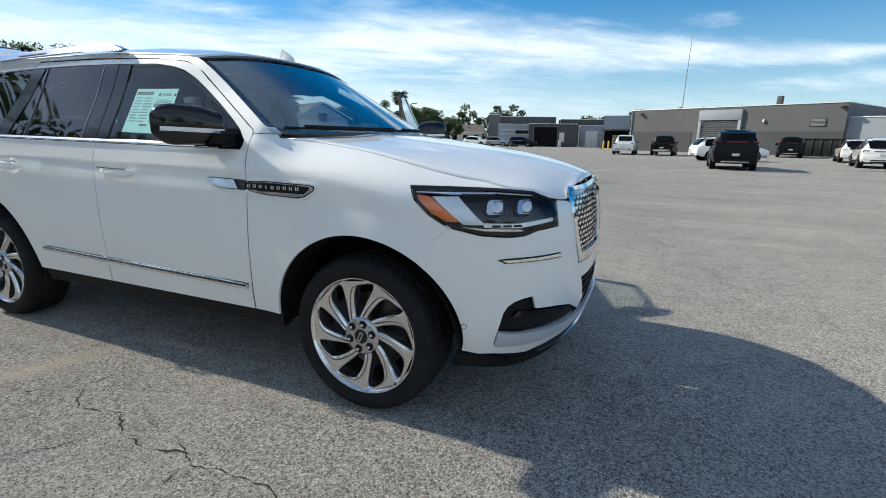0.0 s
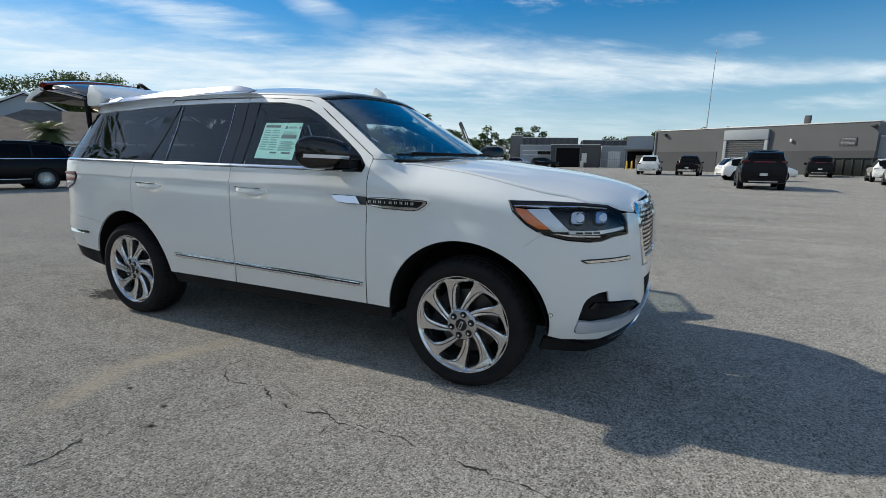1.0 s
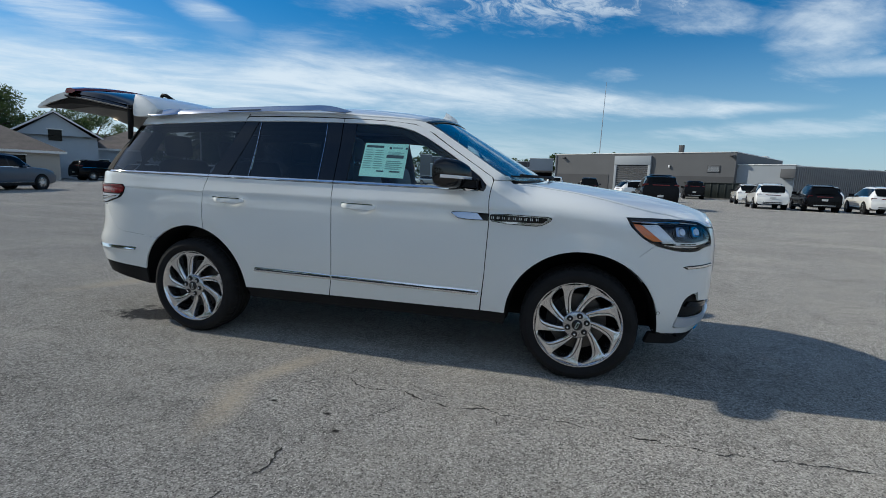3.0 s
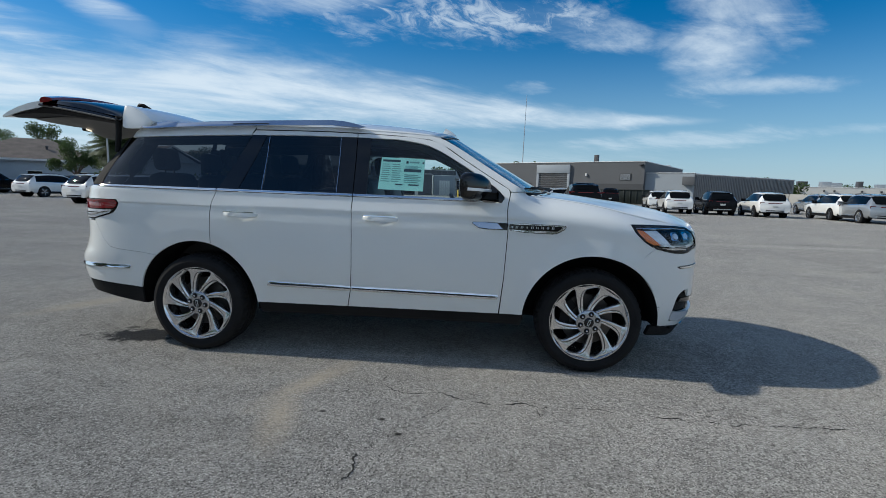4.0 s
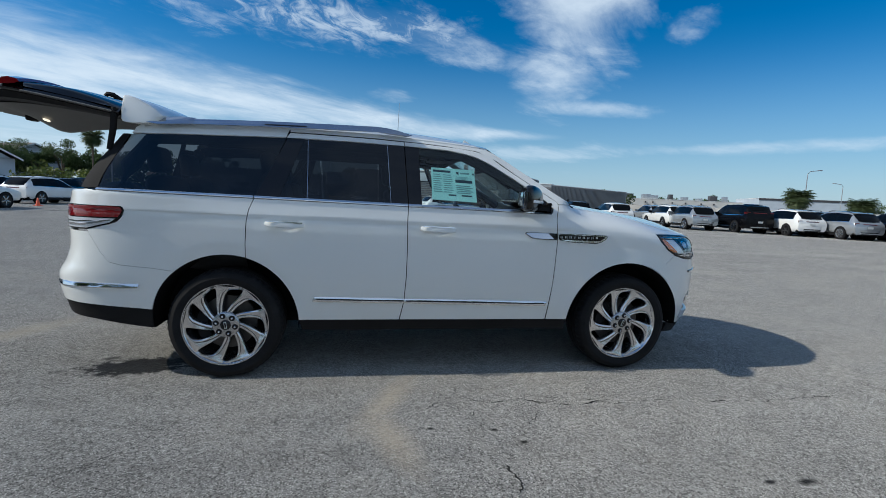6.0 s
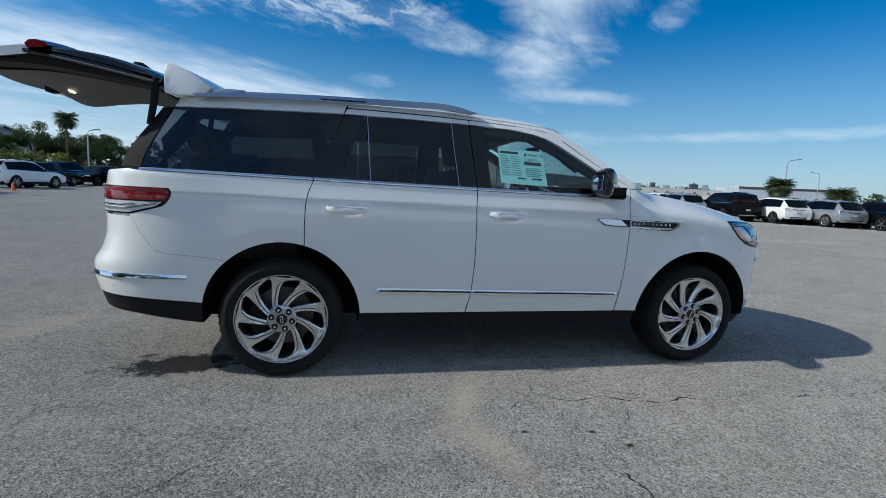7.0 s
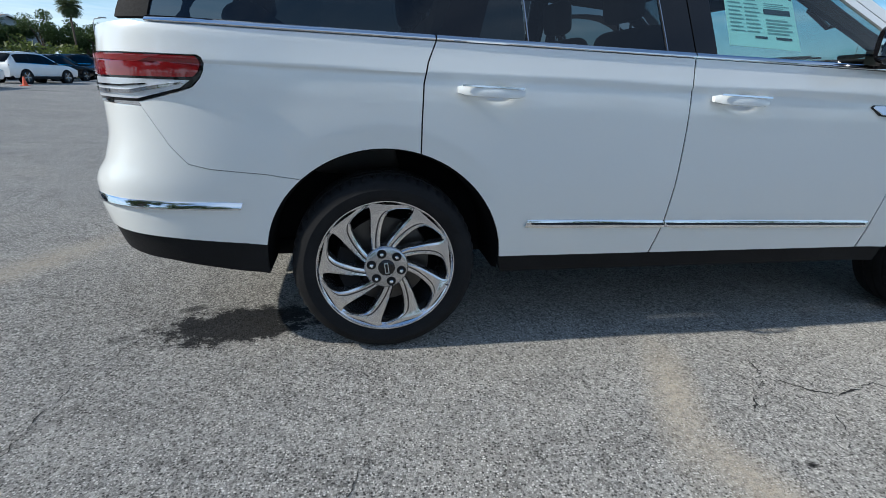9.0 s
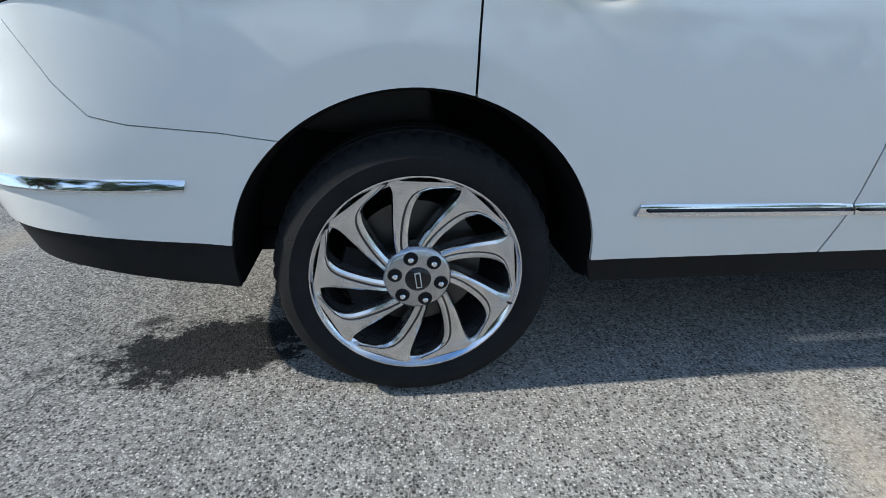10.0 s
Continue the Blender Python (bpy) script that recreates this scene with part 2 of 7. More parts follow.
M["trim_grey"] = material("warm_grey_trim", (0.15, 0.148, 0.145), 0.75, 0.0, 0.1, 6, 200, 0.2)
M["paper"] = material("printed_paper", (0.50, 0.84, 0.79), 0.6, 0.0, 0.06, 9, 200)
M["ink"] = material("dark_ink", (0.03, 0.05, 0.07), 0.6, 0.0, 0.1, 20, 200)
M["ink_soft"] = material("grey_ink", (0.20, 0.36, 0.36), 0.6, 0.0, 0.3, 40, 400)
M["pewter"] = material("bare_letters", (0.72, 0.73, 0.74), 0.35, 0.5, 0.05, 20, 200)
M["rail_metal"] = material("satin_roof_rail", (0.46, 0.49, 0.55), 0.12, 0.95, 0.06, 8, 150)
M["tail_red"] = material("dark_red_lens", (0.10, 0.004, 0.005), 0.15, 0.0, 0.15, 8, 200)
M["pillar_black"] = material("dusty_black_pillar", (0.022, 0.022, 0.024), 0.75, 0.0, 0.35, 5, 120, spec=0.08)
M["lamp_lit"] = material("lit_warm_lamp", (0.8, 0.75, 0.65), 0.4, emit=((1.0, 0.84, 0.62), 0.9))
M["bright_silver"] = material("bright_silver", (0.80, 0.83, 0.88), 0.28, 0.55, 0.05, 5, 90)

# ---- tools for meshes ----
def linked(name, me, mat, parent=None, label=""):
    me.materials.append(mat)
    ob = new(name, me)
    if parent is not None:
        ob.parent = parent
    if label:
        tagged(ob, label=label)
    return ob


def part(name, bm, mat, parent=None, label="", sharp=35):
    me = bpy.data.meshes.new(name)
    bmesh.ops.recalc_face_normals(bm, faces=bm.faces)
    bm.to_mesh(me)
    bm.free()
    for p in me.polygons:
        p.use_smooth = True
    me.set_sharp_from_angle(angle=radians(sharp))
    return linked(name, me, mat, parent, label)


def box_bm(lo, hi, bevel=0.0, bm=None, seg=2):
    bm = bm or bmesh.new()
    made = bmesh.ops.create_cube(bm, size=1.0)["verts"]
    for v in made:
        v.co = Vector([lo[i] + (v.co[i] + 0.5) * (hi[i] - lo[i]) for i in range(3)])
    if bevel:
        es = list({e for v in made for e in v.link_edges})
        bmesh.ops.bevel(bm, geom=es, offset=bevel, segments=seg, affect="EDGES", profile=0.5)
    return bm


def prism_bm(outline, y0, y1, axis="y", bevel=0.0, bm=None):
    """A flat outline pushed from y0 to y1; the outline lies in the two other axes."""
    bm = bm or bmesh.new()

    def at(a, b, c):
        return {"y": (a, c, b), "x": (c, a, b), "z": (a, b, c)}[axis]
    va = [bm.verts.new(at(a, b, y0)) for a, b in outline]
    vb = [bm.verts.new(at(a, b, y1)) for a, b in outline]
    n = len(outline)
    fs = [bm.faces.new(va), bm.faces.new(list(reversed(vb)))]
    for i in range(n):
        fs.append(bm.faces.new((va[i], vb[i], vb[(i + 1) % n], va[(i + 1) % n])))
    if bevel:
        es = [e for f in fs[:2] for e in f.edges]
        bmesh.ops.bevel(bm, geom=es, offset=bevel, segments=2, affect="EDGES", profile=0.5)
    return bm


def lathe_bm(profile, n=48, axis="y", bm=None):
    """Turn (radius, along) points round an axis."""
    bm = bm or bmesh.new()
    rings = []
    for r, h in profile:
        ring = []
        for i in range(n):
            a = 2 * math.pi * i / n
            c, s = r * math.cos(a), r * math.sin(a)
            ring.append(bm.verts.new({"y": (c, h, s), "z": (c, s, h), "x": (h, c, s)}[axis]))
        rings.append(ring)
    for a, b in zip(rings, rings[1:]):
        for i in range(n):
            j = (i + 1) % n
            bm.faces.new((a[i], a[j], b[j], b[i]))
    return bm


def tube_bm(points, radius, n=8, bm=None, caps=True):
    """A round bar along points; radius may be one number or one for each point."""
    bm = bm or bmesh.new()
    pts = [Vector(p) for p in points]
    rs = radius if isinstance(radius, (list, tuple)) else [radius] * len(pts)
    rings = []
    for i, p in enumerate(pts):
        d = (pts[min(i + 1, len(pts) - 1)] - pts[max(i - 1, 0)]).normalized()
        a = d.cross(Vector((0, 0, 1)) if abs(d.z) < 0.9 else Vector((1, 0, 0))).normalized()
        b = d.cross(a)
        rings.append([bm.verts.new(p + (a * math.cos(2 * math.pi * k / n) + b * math.sin(2 * math.pi * k / n)) * rs[i]) for k in range(n)])
    for r0, r1 in zip(rings, rings[1:]):
        for k in range(n):
            bm.faces.new((r0[k], r0[(k + 1) % n], r1[(k + 1) % n], r1[k]))
    if caps:
        bm.faces.new(rings[0])
        bm.faces.new(list(reversed(rings[-1])))
    return bm


def grid_bm(rows, bm=None, closed=False):
    """A skin over rows of points."""
    bm = bm or bmesh.new()
    vs = [[bm.verts.new(p) for p in row] for row in rows]
    for a, b in zip(vs, vs[1:]):
        m = len(a)
        for i in range(m if closed else m - 1):
            bm.faces.new((a[i], a[(i + 1) % m], b[(i + 1) % m], b[i]))
    return bm


def turned(bm, m):
    bmesh.ops.transform(bm, matrix=m, verts=bm.verts)
    return bm
# ---- the big SUV's skin: u runs along the side and round the corners, z is the height ----
def smooth(xs, ys):
    """A smooth curve through (xs, ys), with no overshoot."""
    xs, ys = np.array(xs, float), np.array(ys, float)
    d = np.diff(ys) / np.diff(xs)
    m = np.zeros(len(xs))
    m[0], m[-1] = d[0], d[-1]
    for i in range(1, len(xs) - 1):
        m[i] = 0.0 if d[i - 1] * d[i] <= 0 else 2 * d[i - 1] * d[i] / (d[i - 1] + d[i])

    def at(x):
        x = min(max(x, xs[0]), xs[-1])
        i = int(min(max(np.searchsorted(xs, x) - 1, 0), len(xs) - 2))
        h = xs[i + 1] - xs[i]
        s = (x - xs[i]) / h
        return ((1 + 2 * s) * (1 - s) ** 2 * ys[i] + s * (1 - s) ** 2 * h * m[i]
                + s * s * (3 - 2 * s) * ys[i + 1] + s * s * (s - 1) * h * m[i + 1])
    return at


def ease(a, b, x):
    s = min(max((x - a) / (b - a), 0.0), 1.0)
    return s * s * (3 - 2 * s)


AXLE_F, HUB_Z, ARCH_R = 3.112, 0.395, 0.505
side_width = smooth([0.2, 0.30, 0.42, 0.55, 0.70, 0.80, 0.90, 1.00, 1.08, 1.135, 1.180, 1.205, 1.26, 1.302, 1.335, 1.57, 1.82, 1.90],
                    [0.885, 0.912, 0.940, 0.964, 0.982, 0.989, 0.9905, 0.9890, 0.9865, 0.9845, 0.9815, 0.9755, 0.962, 0.9535, 0.9375, 0.812, 0.690, 0.60])
fender_top = smooth([2.40, 2.6, 2.8, 3.05, 3.3, 3.5, 3.7, 4.4, 5.2], [1.352, 1.338, 1.315, 1.283, 1.240, 1.195, 1.160, 1.13, 1.13])
nose_x = smooth([0.25, 0.33, 0.42, 0.50, 0.65, 0.80, 0.95, 1.05, 1.10, 1.14, 1.17, 1.25],
                [3.97, 4.02, 4.065, 4.08, 4.085, 4.085, 4.08, 4.065, 4.05, 4.025, 3.98, 3.9])
tail_x = smooth([0.25, 0.40, 0.50, 0.57, 0.65, 0.72, 0.76, 0.82, 0.95, 1.10, 1.30, 1.75],
                [-1.15, -1.19, -1.22, -1.24, -1.255, -1.255, -1.24, -1.20, -1.165, -1.165, -1.15, -0.85])
NOSE_S, TAIL_S = 3.05, -0.40


def corner(n):
    th = np.linspace(0, np.pi / 2, 400)
    a, b = np.sin(th) ** (2 / n), np.cos(th) ** (2 / n)
    s = np.concatenate([[0], np.cumsum(np.hypot(np.diff(a), np.diff(b)))])
    return s, a, b


CORNER_F, CORNER_R = corner(2.8), corner(3.8)


def crease(u):
    return 1.192 - 0.0128 * u


hollow = smooth([-0.10, -0.035, -0.010, 0.0, 0.02], [0.0, -0.0045, -0.0065, 0.0, 0.0])


def half_width(u, z):
    w = side_width(z) + hollow(z - crease(u)) * (1 - ease(2.3, 2.8, u))
    # in plan the flank draws in towards the tail
    w -= 0.021 * min(max(0.6 - u, 0.0), 1.0) ** 2 * ease(1.33, 1.05, z)
    for ax, r0 in ((0.0, 0.592), (AXLE_F, 0.622)):
        r = math.hypot(u - ax, z - 0.40)
        k = min(max((r0 - r) / (r0 - ARCH_R), 0.0), 1.0)
        if ax == 0.0 and r > 0:
            # the rear arch is drawn in over the wheel and out behind it
            c, up = (u - ax) / r, (z - 0.40) / r
            k *= -0.95 * max(up, 0.0) + (1.0 if c < 0 else 0.35) * abs(c) ** 3
        w += 0.0115 * k
    if u > 2.50 and z < 1.375:
        q = max(0.0, z - (fender_top(u) - 0.17)) / 0.17
        k = ease(2.50, 2.80, u)
        w -= 0.155 * k * min(q, 1.15) ** 2.4
    return w


def skin(u, z):
    if u > NOSE_S:
        w = half_width(min(u, 3.9), z)
        s, a, b = CORNER_F
        t = (u - NOSE_S) / 1.0
        return NOSE_S + (nose_x(z) - NOSE_S) * np.interp(t, s, a), -w * np.interp(t, s, b)
    if u < TAIL_S:
        w = half_width(u, z)
        s, a, b = CORNER_R
        t = (TAIL_S - u) / 0.92
        return TAIL_S + (tail_x(z) - TAIL_S) * np.interp(t, s, a), -w * np.interp(t, s, b)
    return u, -half_width(u, z)


def skin_at(u, z, off=0.0):
    """The point of the right-hand skin at (u, z), off metres proud of it."""
    x, y = skin(u, z)
    if off:
        e = 0.004
        xa, ya = skin(u - e, z)
        xb, yb = skin(u + e, z)
        xc, yc = skin(u, z + e)
        n = Vector((xb - xa, yb - ya, 0)).cross(Vector((xc - x, yc - y, e))).normalized()
        return Vector((x, y, z)) + n * off
    return Vector((x, y, z))

# ---- the white SUV in the middle ----
suv = tagged(new("suv"), "pearl white full-size SUV, tailgate raised, driver door ajar, on worn asphalt", "car")


def panel(name, outline, mat, parent, right=True, off=0.0, thick=0.014, step=0.034, label="", shift=None, surf=skin_at, sharp=40):
    """A piece of the skin cut to an outline of (u, z), with turned-in edges."""
    bm = bmesh.new()
    bm.faces.new([bm.verts.new((u, 0, z)) for u, z in outline])
    us, zs = [p[0] for p in outline], [p[1] for p in outline]
    for lo, hi, axis in ((min(us), max(us), 0), (min(zs), max(zs), 2)):
        k = math.floor(lo / step) + 1
        while k * step < hi:
            at, no = [0, 0, 0], [0, 0, 0]
            at[axis], no[axis] = k * step, 1
            bmesh.ops.bisect_plane(bm, geom=bm.verts[:] + bm.edges[:] + bm.faces[:], plane_co=at, plane_no=no, dist=1e-5)
            k += 1
    if surf is skin_at and min(zs) < crease(0) < max(zs):
        for d in (-0.035, -0.020, -0.010, -0.005, 0.001):
            bmesh.ops.bisect_plane(bm, geom=bm.verts[:] + bm.edges[:] + bm.faces[:], plane_co=(0, 0, crease(0) + d), plane_no=(0.0128, 0, 1), dist=1e-5)
    rim = [e for e in bm.edges if e.is_boundary]
    inner = bmesh.ops.extrude_edge_only(bm, edges=rim)["geom"]
    deep = {v for v in inner if isinstance(v, bmesh.types.BMVert)}
    for v in bm.verts:
        v.co = surf(v.co.x, v.co.z, off - (thick if v in deep else 0.0))
        if not right:
            v.co.y = -v.co.y
        if shift is not None:
            v.co -= shift
    # faces look outwards
    me = bpy.data.meshes.new(name)
    bmesh.ops.recalc_face_normals(bm, faces=bm.faces)
    if sum(f.normal.y * f.calc_area() for f in bm.faces) * (-1 if right else 1) < 0:
        bmesh.ops.reverse_faces(bm, faces=bm.faces)
    bm.to_mesh(me)
    bm.free()
    for p in me.polygons:
        p.use_smooth = True
    me.set_sharp_from_angle(angle=radians(sharp))
    return linked(name, me, mat, parent, label)


def ring_panel(name, outer, inner, mat, parent, right=True, off=0.0, thick=0.03):
    """A band of the skin between two outlines with as many points each."""
    n = len(outer)
    rows = []
    for i in range(n):
        for k in range(3):
            t = k / 3
            j = (i + 1) % n
            o = (outer[i][0] * (1 - t) + outer[j][0] * t, outer[i][1] * (1 - t) + outer[j][1] * t)
            q = (inner[i][0] * (1 - t) + inner[j][0] * t, inner[i][1] * (1 - t) + inner[j][1] * t)
            row = [skin_at(*o, off - thick), skin_at(*o, off), skin_at(*q, off), skin_at(*q, off - thick)]
            rows.append([(p.x, p.y if right else -p.y, p.z) for p in row])
    rows.append(rows[0])
    return part(name, grid_bm(rows), mat, parent)


def arc(cx, cz, r, a0, a1, n=24):
    return [(cx + r * math.cos(radians(a0 + (a1 - a0) * i / n)), cz + r * math.sin(radians(a0 + (a1 - a0) * i / n))) for i in range(n + 1)]


def arch_at(ax, u=None, z=None, sign=1):
    """The angle at which a wheel arch reaches a height or a station."""
    if z is not None:
        a = math.degrees(math.asin((z - 0.40) / ARCH_R))
        return a if sign > 0 else 180 - a
    return math.degrees(math.acos((u - ax) / ARCH_R))


def belt(u):
    return 1.319 - 0.0128 * u


win_top = smooth([-0.732, -0.649, -0.13, 0.41, 0.857, 1.234, 1.608, 1.843, 1.95, 2.077, 2.187, 2.271, 2.354, 2.41, 2.437],
                 [1.732, 1.734, 1.75, 1.765, 1.766, 1.757, 1.744, 1.698, 1.650, 1.576, 1.510, 1.456, 1.400, 1.355, 1.315])
roof_edge = smooth([-0.732, -0.637, -0.384, 0.344, 1.039, 1.511, 1.80, 1.933, 2.074, 2.17, 2.35, 2.535, 2.627],
                   [1.77, 1.79, 1.82, 1.839, 1.832, 1.808, 1.788, 1.768, 1.690, 1.630, 1.517, 1.402, 1.352])


def door_gap(u):
    return 0.026 + 0.036 * ease(1.75, 2.1, u)


G = 0.003
BOTTOM = 0.428
a_lo = arch_at(0, z=BOTTOM)


def body_side(right):
    """All the sheet metal, glass and trim of one side."""
    # front wing
    af = AXLE_F
    wing = [(2.434 + G, BOTTOM), (af + ARCH_R * math.cos(radians(180 - a_lo)) - 0.0, BOTTOM)]
    wing += arc(af, 0.40, ARCH_R, 180 - a_lo, arch_at(af, u=3.405), 26)[1:]
    wing += [(3.47, 0.912), (3.545, 0.968), (3.467, 1.018), (3.40, 1.085), (3.378, 1.146), (3.546, 1.143), (3.71, 1.1365), (3.80, 1.1315)]
    wing += [(u, fender_top(u) - 0.002) for u in (3.70, 3.6, 3.5, 3.4, 3.3, 3.2, 3.1, 3.0, 2.9, 2.8, 2.7, 2.62)]
    wing += [(2.60, 1.353), (2.488 + G, 1.353), (2.486 + G, 1.34), (2.478 + G, 1.30), (2.470 + G, 1.25), (2.468 + G, 1.217), (2.476 + G, 1.065), (2.458 + G, 0.706)]
    panel("front_wing", wing, M["pearl"], suv, right, step=0.017 if right else 0.05)
    # doors: below the belt, and the white band over the windows
    f_lo = [(1.247 + G, BOTTOM), (2.43 - G, BOTTOM), (2.458 - G, 0.706), (2.476 - G, 1.065), (2.468 - G, 1.217), (2.470 - G, 1.25), (2.478 - G, 1.30), (2.486 - G, 1.34), (2.484 - G, 1.36), (2.475 - G, 1.376), (2.443, 1.322), (2.441, 1.30), (2.425, belt(2.42) - 0.013)]
    f_lo += [(u, belt(u) - 0.013) for u in (2.2, 1.9, 1.6)] + [(1.286 + G, belt(1.29) - 0.013), (1.281 + G, 1.19), (1.285 + G, 1.0), (1.284 + G, 0.76), (1.274 + G, 0.57)]
    f_hi = [(1.262 + G, win_top(1.26) + 0.004)] + [(u, win_top(u) + 0.004) for u in (1.4, 1.6, 1.75, 1.85, 1.95, 2.05, 2.15, 2.25, 2.33, 2.39, 2.42)]
    f_hi += [(2.443, 1.322), (2.475 - G, 1.376)] + [(u, roof_edge(u) - door_gap(u) - 0.003) for u in (2.44, 2.40, 2.35, 2.25, 2.15, 2.05, 1.95, 1.85, 1.7, 1.5, 1.35)] + [(1.260 + G, roof_edge(1.26) - 0.033)]
    r_lo = [(0.0 + ARCH_R * math.cos(radians(a_lo)), BOTTOM), (1.245 - G, BOTTOM), (1.274 - G, 0.57), (1.284 - G, 0.76), (1.285 - G, 1.0), (1.281 - G, 1.19), (1.286 - G, belt(1.28) - 0.013)]
    r_lo += [(0.9, belt(0.9) - 0.013), (0.5, belt(0.5) - 0.013), (0.187 + G, belt(0.19) - 0.013), (0.158 + G, 1.23), (0.142 + G, 1.15), (0.137 + G, 1.0)]
    r_lo += arc(0, 0.40, ARCH_R, arch_at(0, u=0.137 + G), a_lo, 16)[:-1]
    r_hi = [(0.375 + G, win_top(0.4) + 0.004)] + [(u, win_top(u) + 0.004) for u in (0.6, 0.85, 1.1)] + [(1.262 - G, win_top(1.26) + 0.004), (1.260 - G, roof_edge(1.26) - 0.033)]
    r_hi += [(u, roof_edge(u) - 0.033) for u in (1.0, 0.75, 0.55)] + [(0.398 + G, roof_edge(0.4) - 0.033)]
    shift, holder = None, suv
    if not right:
        holder = new("open_door_hinge")
        holder.parent = suv
        shift = Vector((2.46, 0.97, 0.0))
        holder.matrix_basis = Matrix.Translation(shift) @ Matrix.Rotation(radians(-70), 4, "Z")
    def door_skin(u, z, o):
        """The doors' skin, pressed in behind the handles."""
        p = skin_at(u, z, o)
        for u0 in (0.271, 1.378):
            d = ((u - (u0 + 0.160)) / 0.085) ** 2 + ((z - 1.126) / 0.044) ** 2
            if d < 1:
                p.y += 0.020 * (1 - d) ** 2
        return p
    fd = panel("front_door", f_lo, M["pearl"], holder, right, shift=shift, step=0.0135 if right else 0.05, surf=door_skin)
    rd = panel("rear_door", r_lo, M["pearl"], suv, right, step=0.0135 if right else 0.05, surf=door_skin)
    if not right:
        panel("door_inner_trim", f_lo, M["cabin"], fd, right, -0.06, 0.01, shift=shift, step=0.2)
        panel("frame_inner_trim", f_hi, M["cabin"], fd, right, -0.02, 0.004, shift=shift, step=0.2)
    panel("window_surround", f_hi, M["pearl"] if right else M["black_plastic"], fd, right, shift=shift)
    panel("window_surround", r_hi, M["pearl"], rd, right)
    # dark strips deep in the gaps, put there in place of shade
    def seam(line, du=0.008, dz=0.0):
        panel("seam_shade", [(u - du, z - dz) for u, z in line] + [(u + du, z + dz) for u, z in reversed(line)], M["black_deep"], suv, right, -0.004, 0.003)
    if right:
        seam([(2.432, BOTTOM), (2.458, 0.706), (2.476, 1.065), (2.468, 1.217), (2.470, 1.25), (2.478, 1.30), (2.486, 1.34)])
        seam([(1.246, BOTTOM), (1.274, 0.57), (1.284, 0.76), (1.285, 1.0), (1.281, 1.19), (1.286, belt(1.29) - 0.014)])
        seam([(0.137, 0.892), (0.137, 1.0), (0.142, 1.15), (0.158, 1.23), (0.187, belt(0.19) - 0.014)])
        seam([(1.262, win_top(1.26) + 0.005), (1.260, roof_edge(1.26) - 0.036)])
        seam([(0.375, win_top(0.38) + 0.005), (0.398, roof_edge(0.4) - 0.004)])
        seam([(u, roof_edge(u) - door_gap(u)) for u in (0.40, 0.7, 1.0, 1.3, 1.6, 1.85, 2.0, 2.15, 2.3, 2.40, 2.44)], 0.004, 0.008)
    # roof side above the doors and quarter window
    band = [(u, roof_edge(u) - door_gap(u) + 0.003) for u in (0.40, 0.7, 1.0, 1.3, 1.6, 1.85, 2.0, 2.15, 2.3, 2.40, 2.44)] + [(2.478 + G, 1.376), (2.488 + G, 1.359), (2.61, 1.359)]
    band += [(u, roof_edge(u)) for u in (2.5, 2.35, 2.2, 2.073, 1.934, 1.8, 1.6, 1.3, 1.0, 0.7, 0.40)]
    panel("roof_side", band, M["pearl"], suv, right)
    qb = [(-0.965, 1.736), (-0.642, win_top(-0.64) + 0.004)] + [(u, win_top(u) + 0.004) for u in (-0.4, -0.1, 0.2)] + [(0.375 - G, win_top(0.38) + 0.004), (0.398 - G, roof_edge(0.4))]
    qb += [(u, roof_edge(u)) for u in (0.2, -0.1, -0.356, -0.5)] + [(-0.70, 1.812), (-0.85, 1.806), (-0.93, 1.780)]
    panel("quarter_roof_side", qb, M["pearl"], suv, right)
    # rear quarter
    q = [(0.187 - G, belt(0.19) - 0.013), (0.158 - G, 1.23), (0.142 - G, 1.15), (0.137 - G, 1.0)] + arc(0, 0.40, ARCH_R, arch_at(0, u=0.137 - G), arch_at(0, z=0.780, sign=-1), 20)
    q += [(-0.469, 0.800), (-0.70, 0.818), (-0.790, 0.836), (-0.875, 0.905), (-0.980, 1.040), (-0.99, 1.052), (-0.797, 1.092), (-0.744, 1.111), (-0.711, 1.140), (-0.694, 1.169), (-0.690, 1.192), (-0.697, 1.210), (-0.715, 1.219)]
    q += [(-1.47, 1.222), (-1.44, 1.30), (-1.02, 1.325), (-0.92, belt(-0.9) - 0.013), (-0.4, belt(-0.4) - 0.013)]
    panel("rear_quarter", q, M["pearl"], suv, right, step=0.017 if right else 0.05)
    # bumpers
    rb = arc(0, 0.40, ARCH_R, arch_at(0, z=0.7775, sign=-1), arch_at(0, z=0.505, sign=-1), 10) + [(-0.9, 0.535), (-1.3, 0.555), (-1.99, 0.56), (-1.99, 0.88), (-1.50, 0.90), (-1.49, 1.048), (-0.982, 1.0375), (-0.8765, 0.9022), (-0.791, 0.8332), (-0.70, 0.8152), (-0.469, 0.7972)]
    panel("rear_bumper", rb, M["pearl"], suv, right, step=0.017 if right else 0.05)
    clad = arc(0, 0.40, ARCH_R, arch_at(0, z=0.52, sign=-1), arch_at(0, z=0.365, sign=-1), 5) + [(-0.62, 0.375), (-0.95, 0.425), (-1.3, 0.45), (-1.99, 0.45), (-1.99, 0.580), (-1.3, 0.575), (-0.9, 0.555), (-0.49, 0.53)]
    panel("bumper_cladding", clad, M["black_plastic"], suv, right, -0.008)
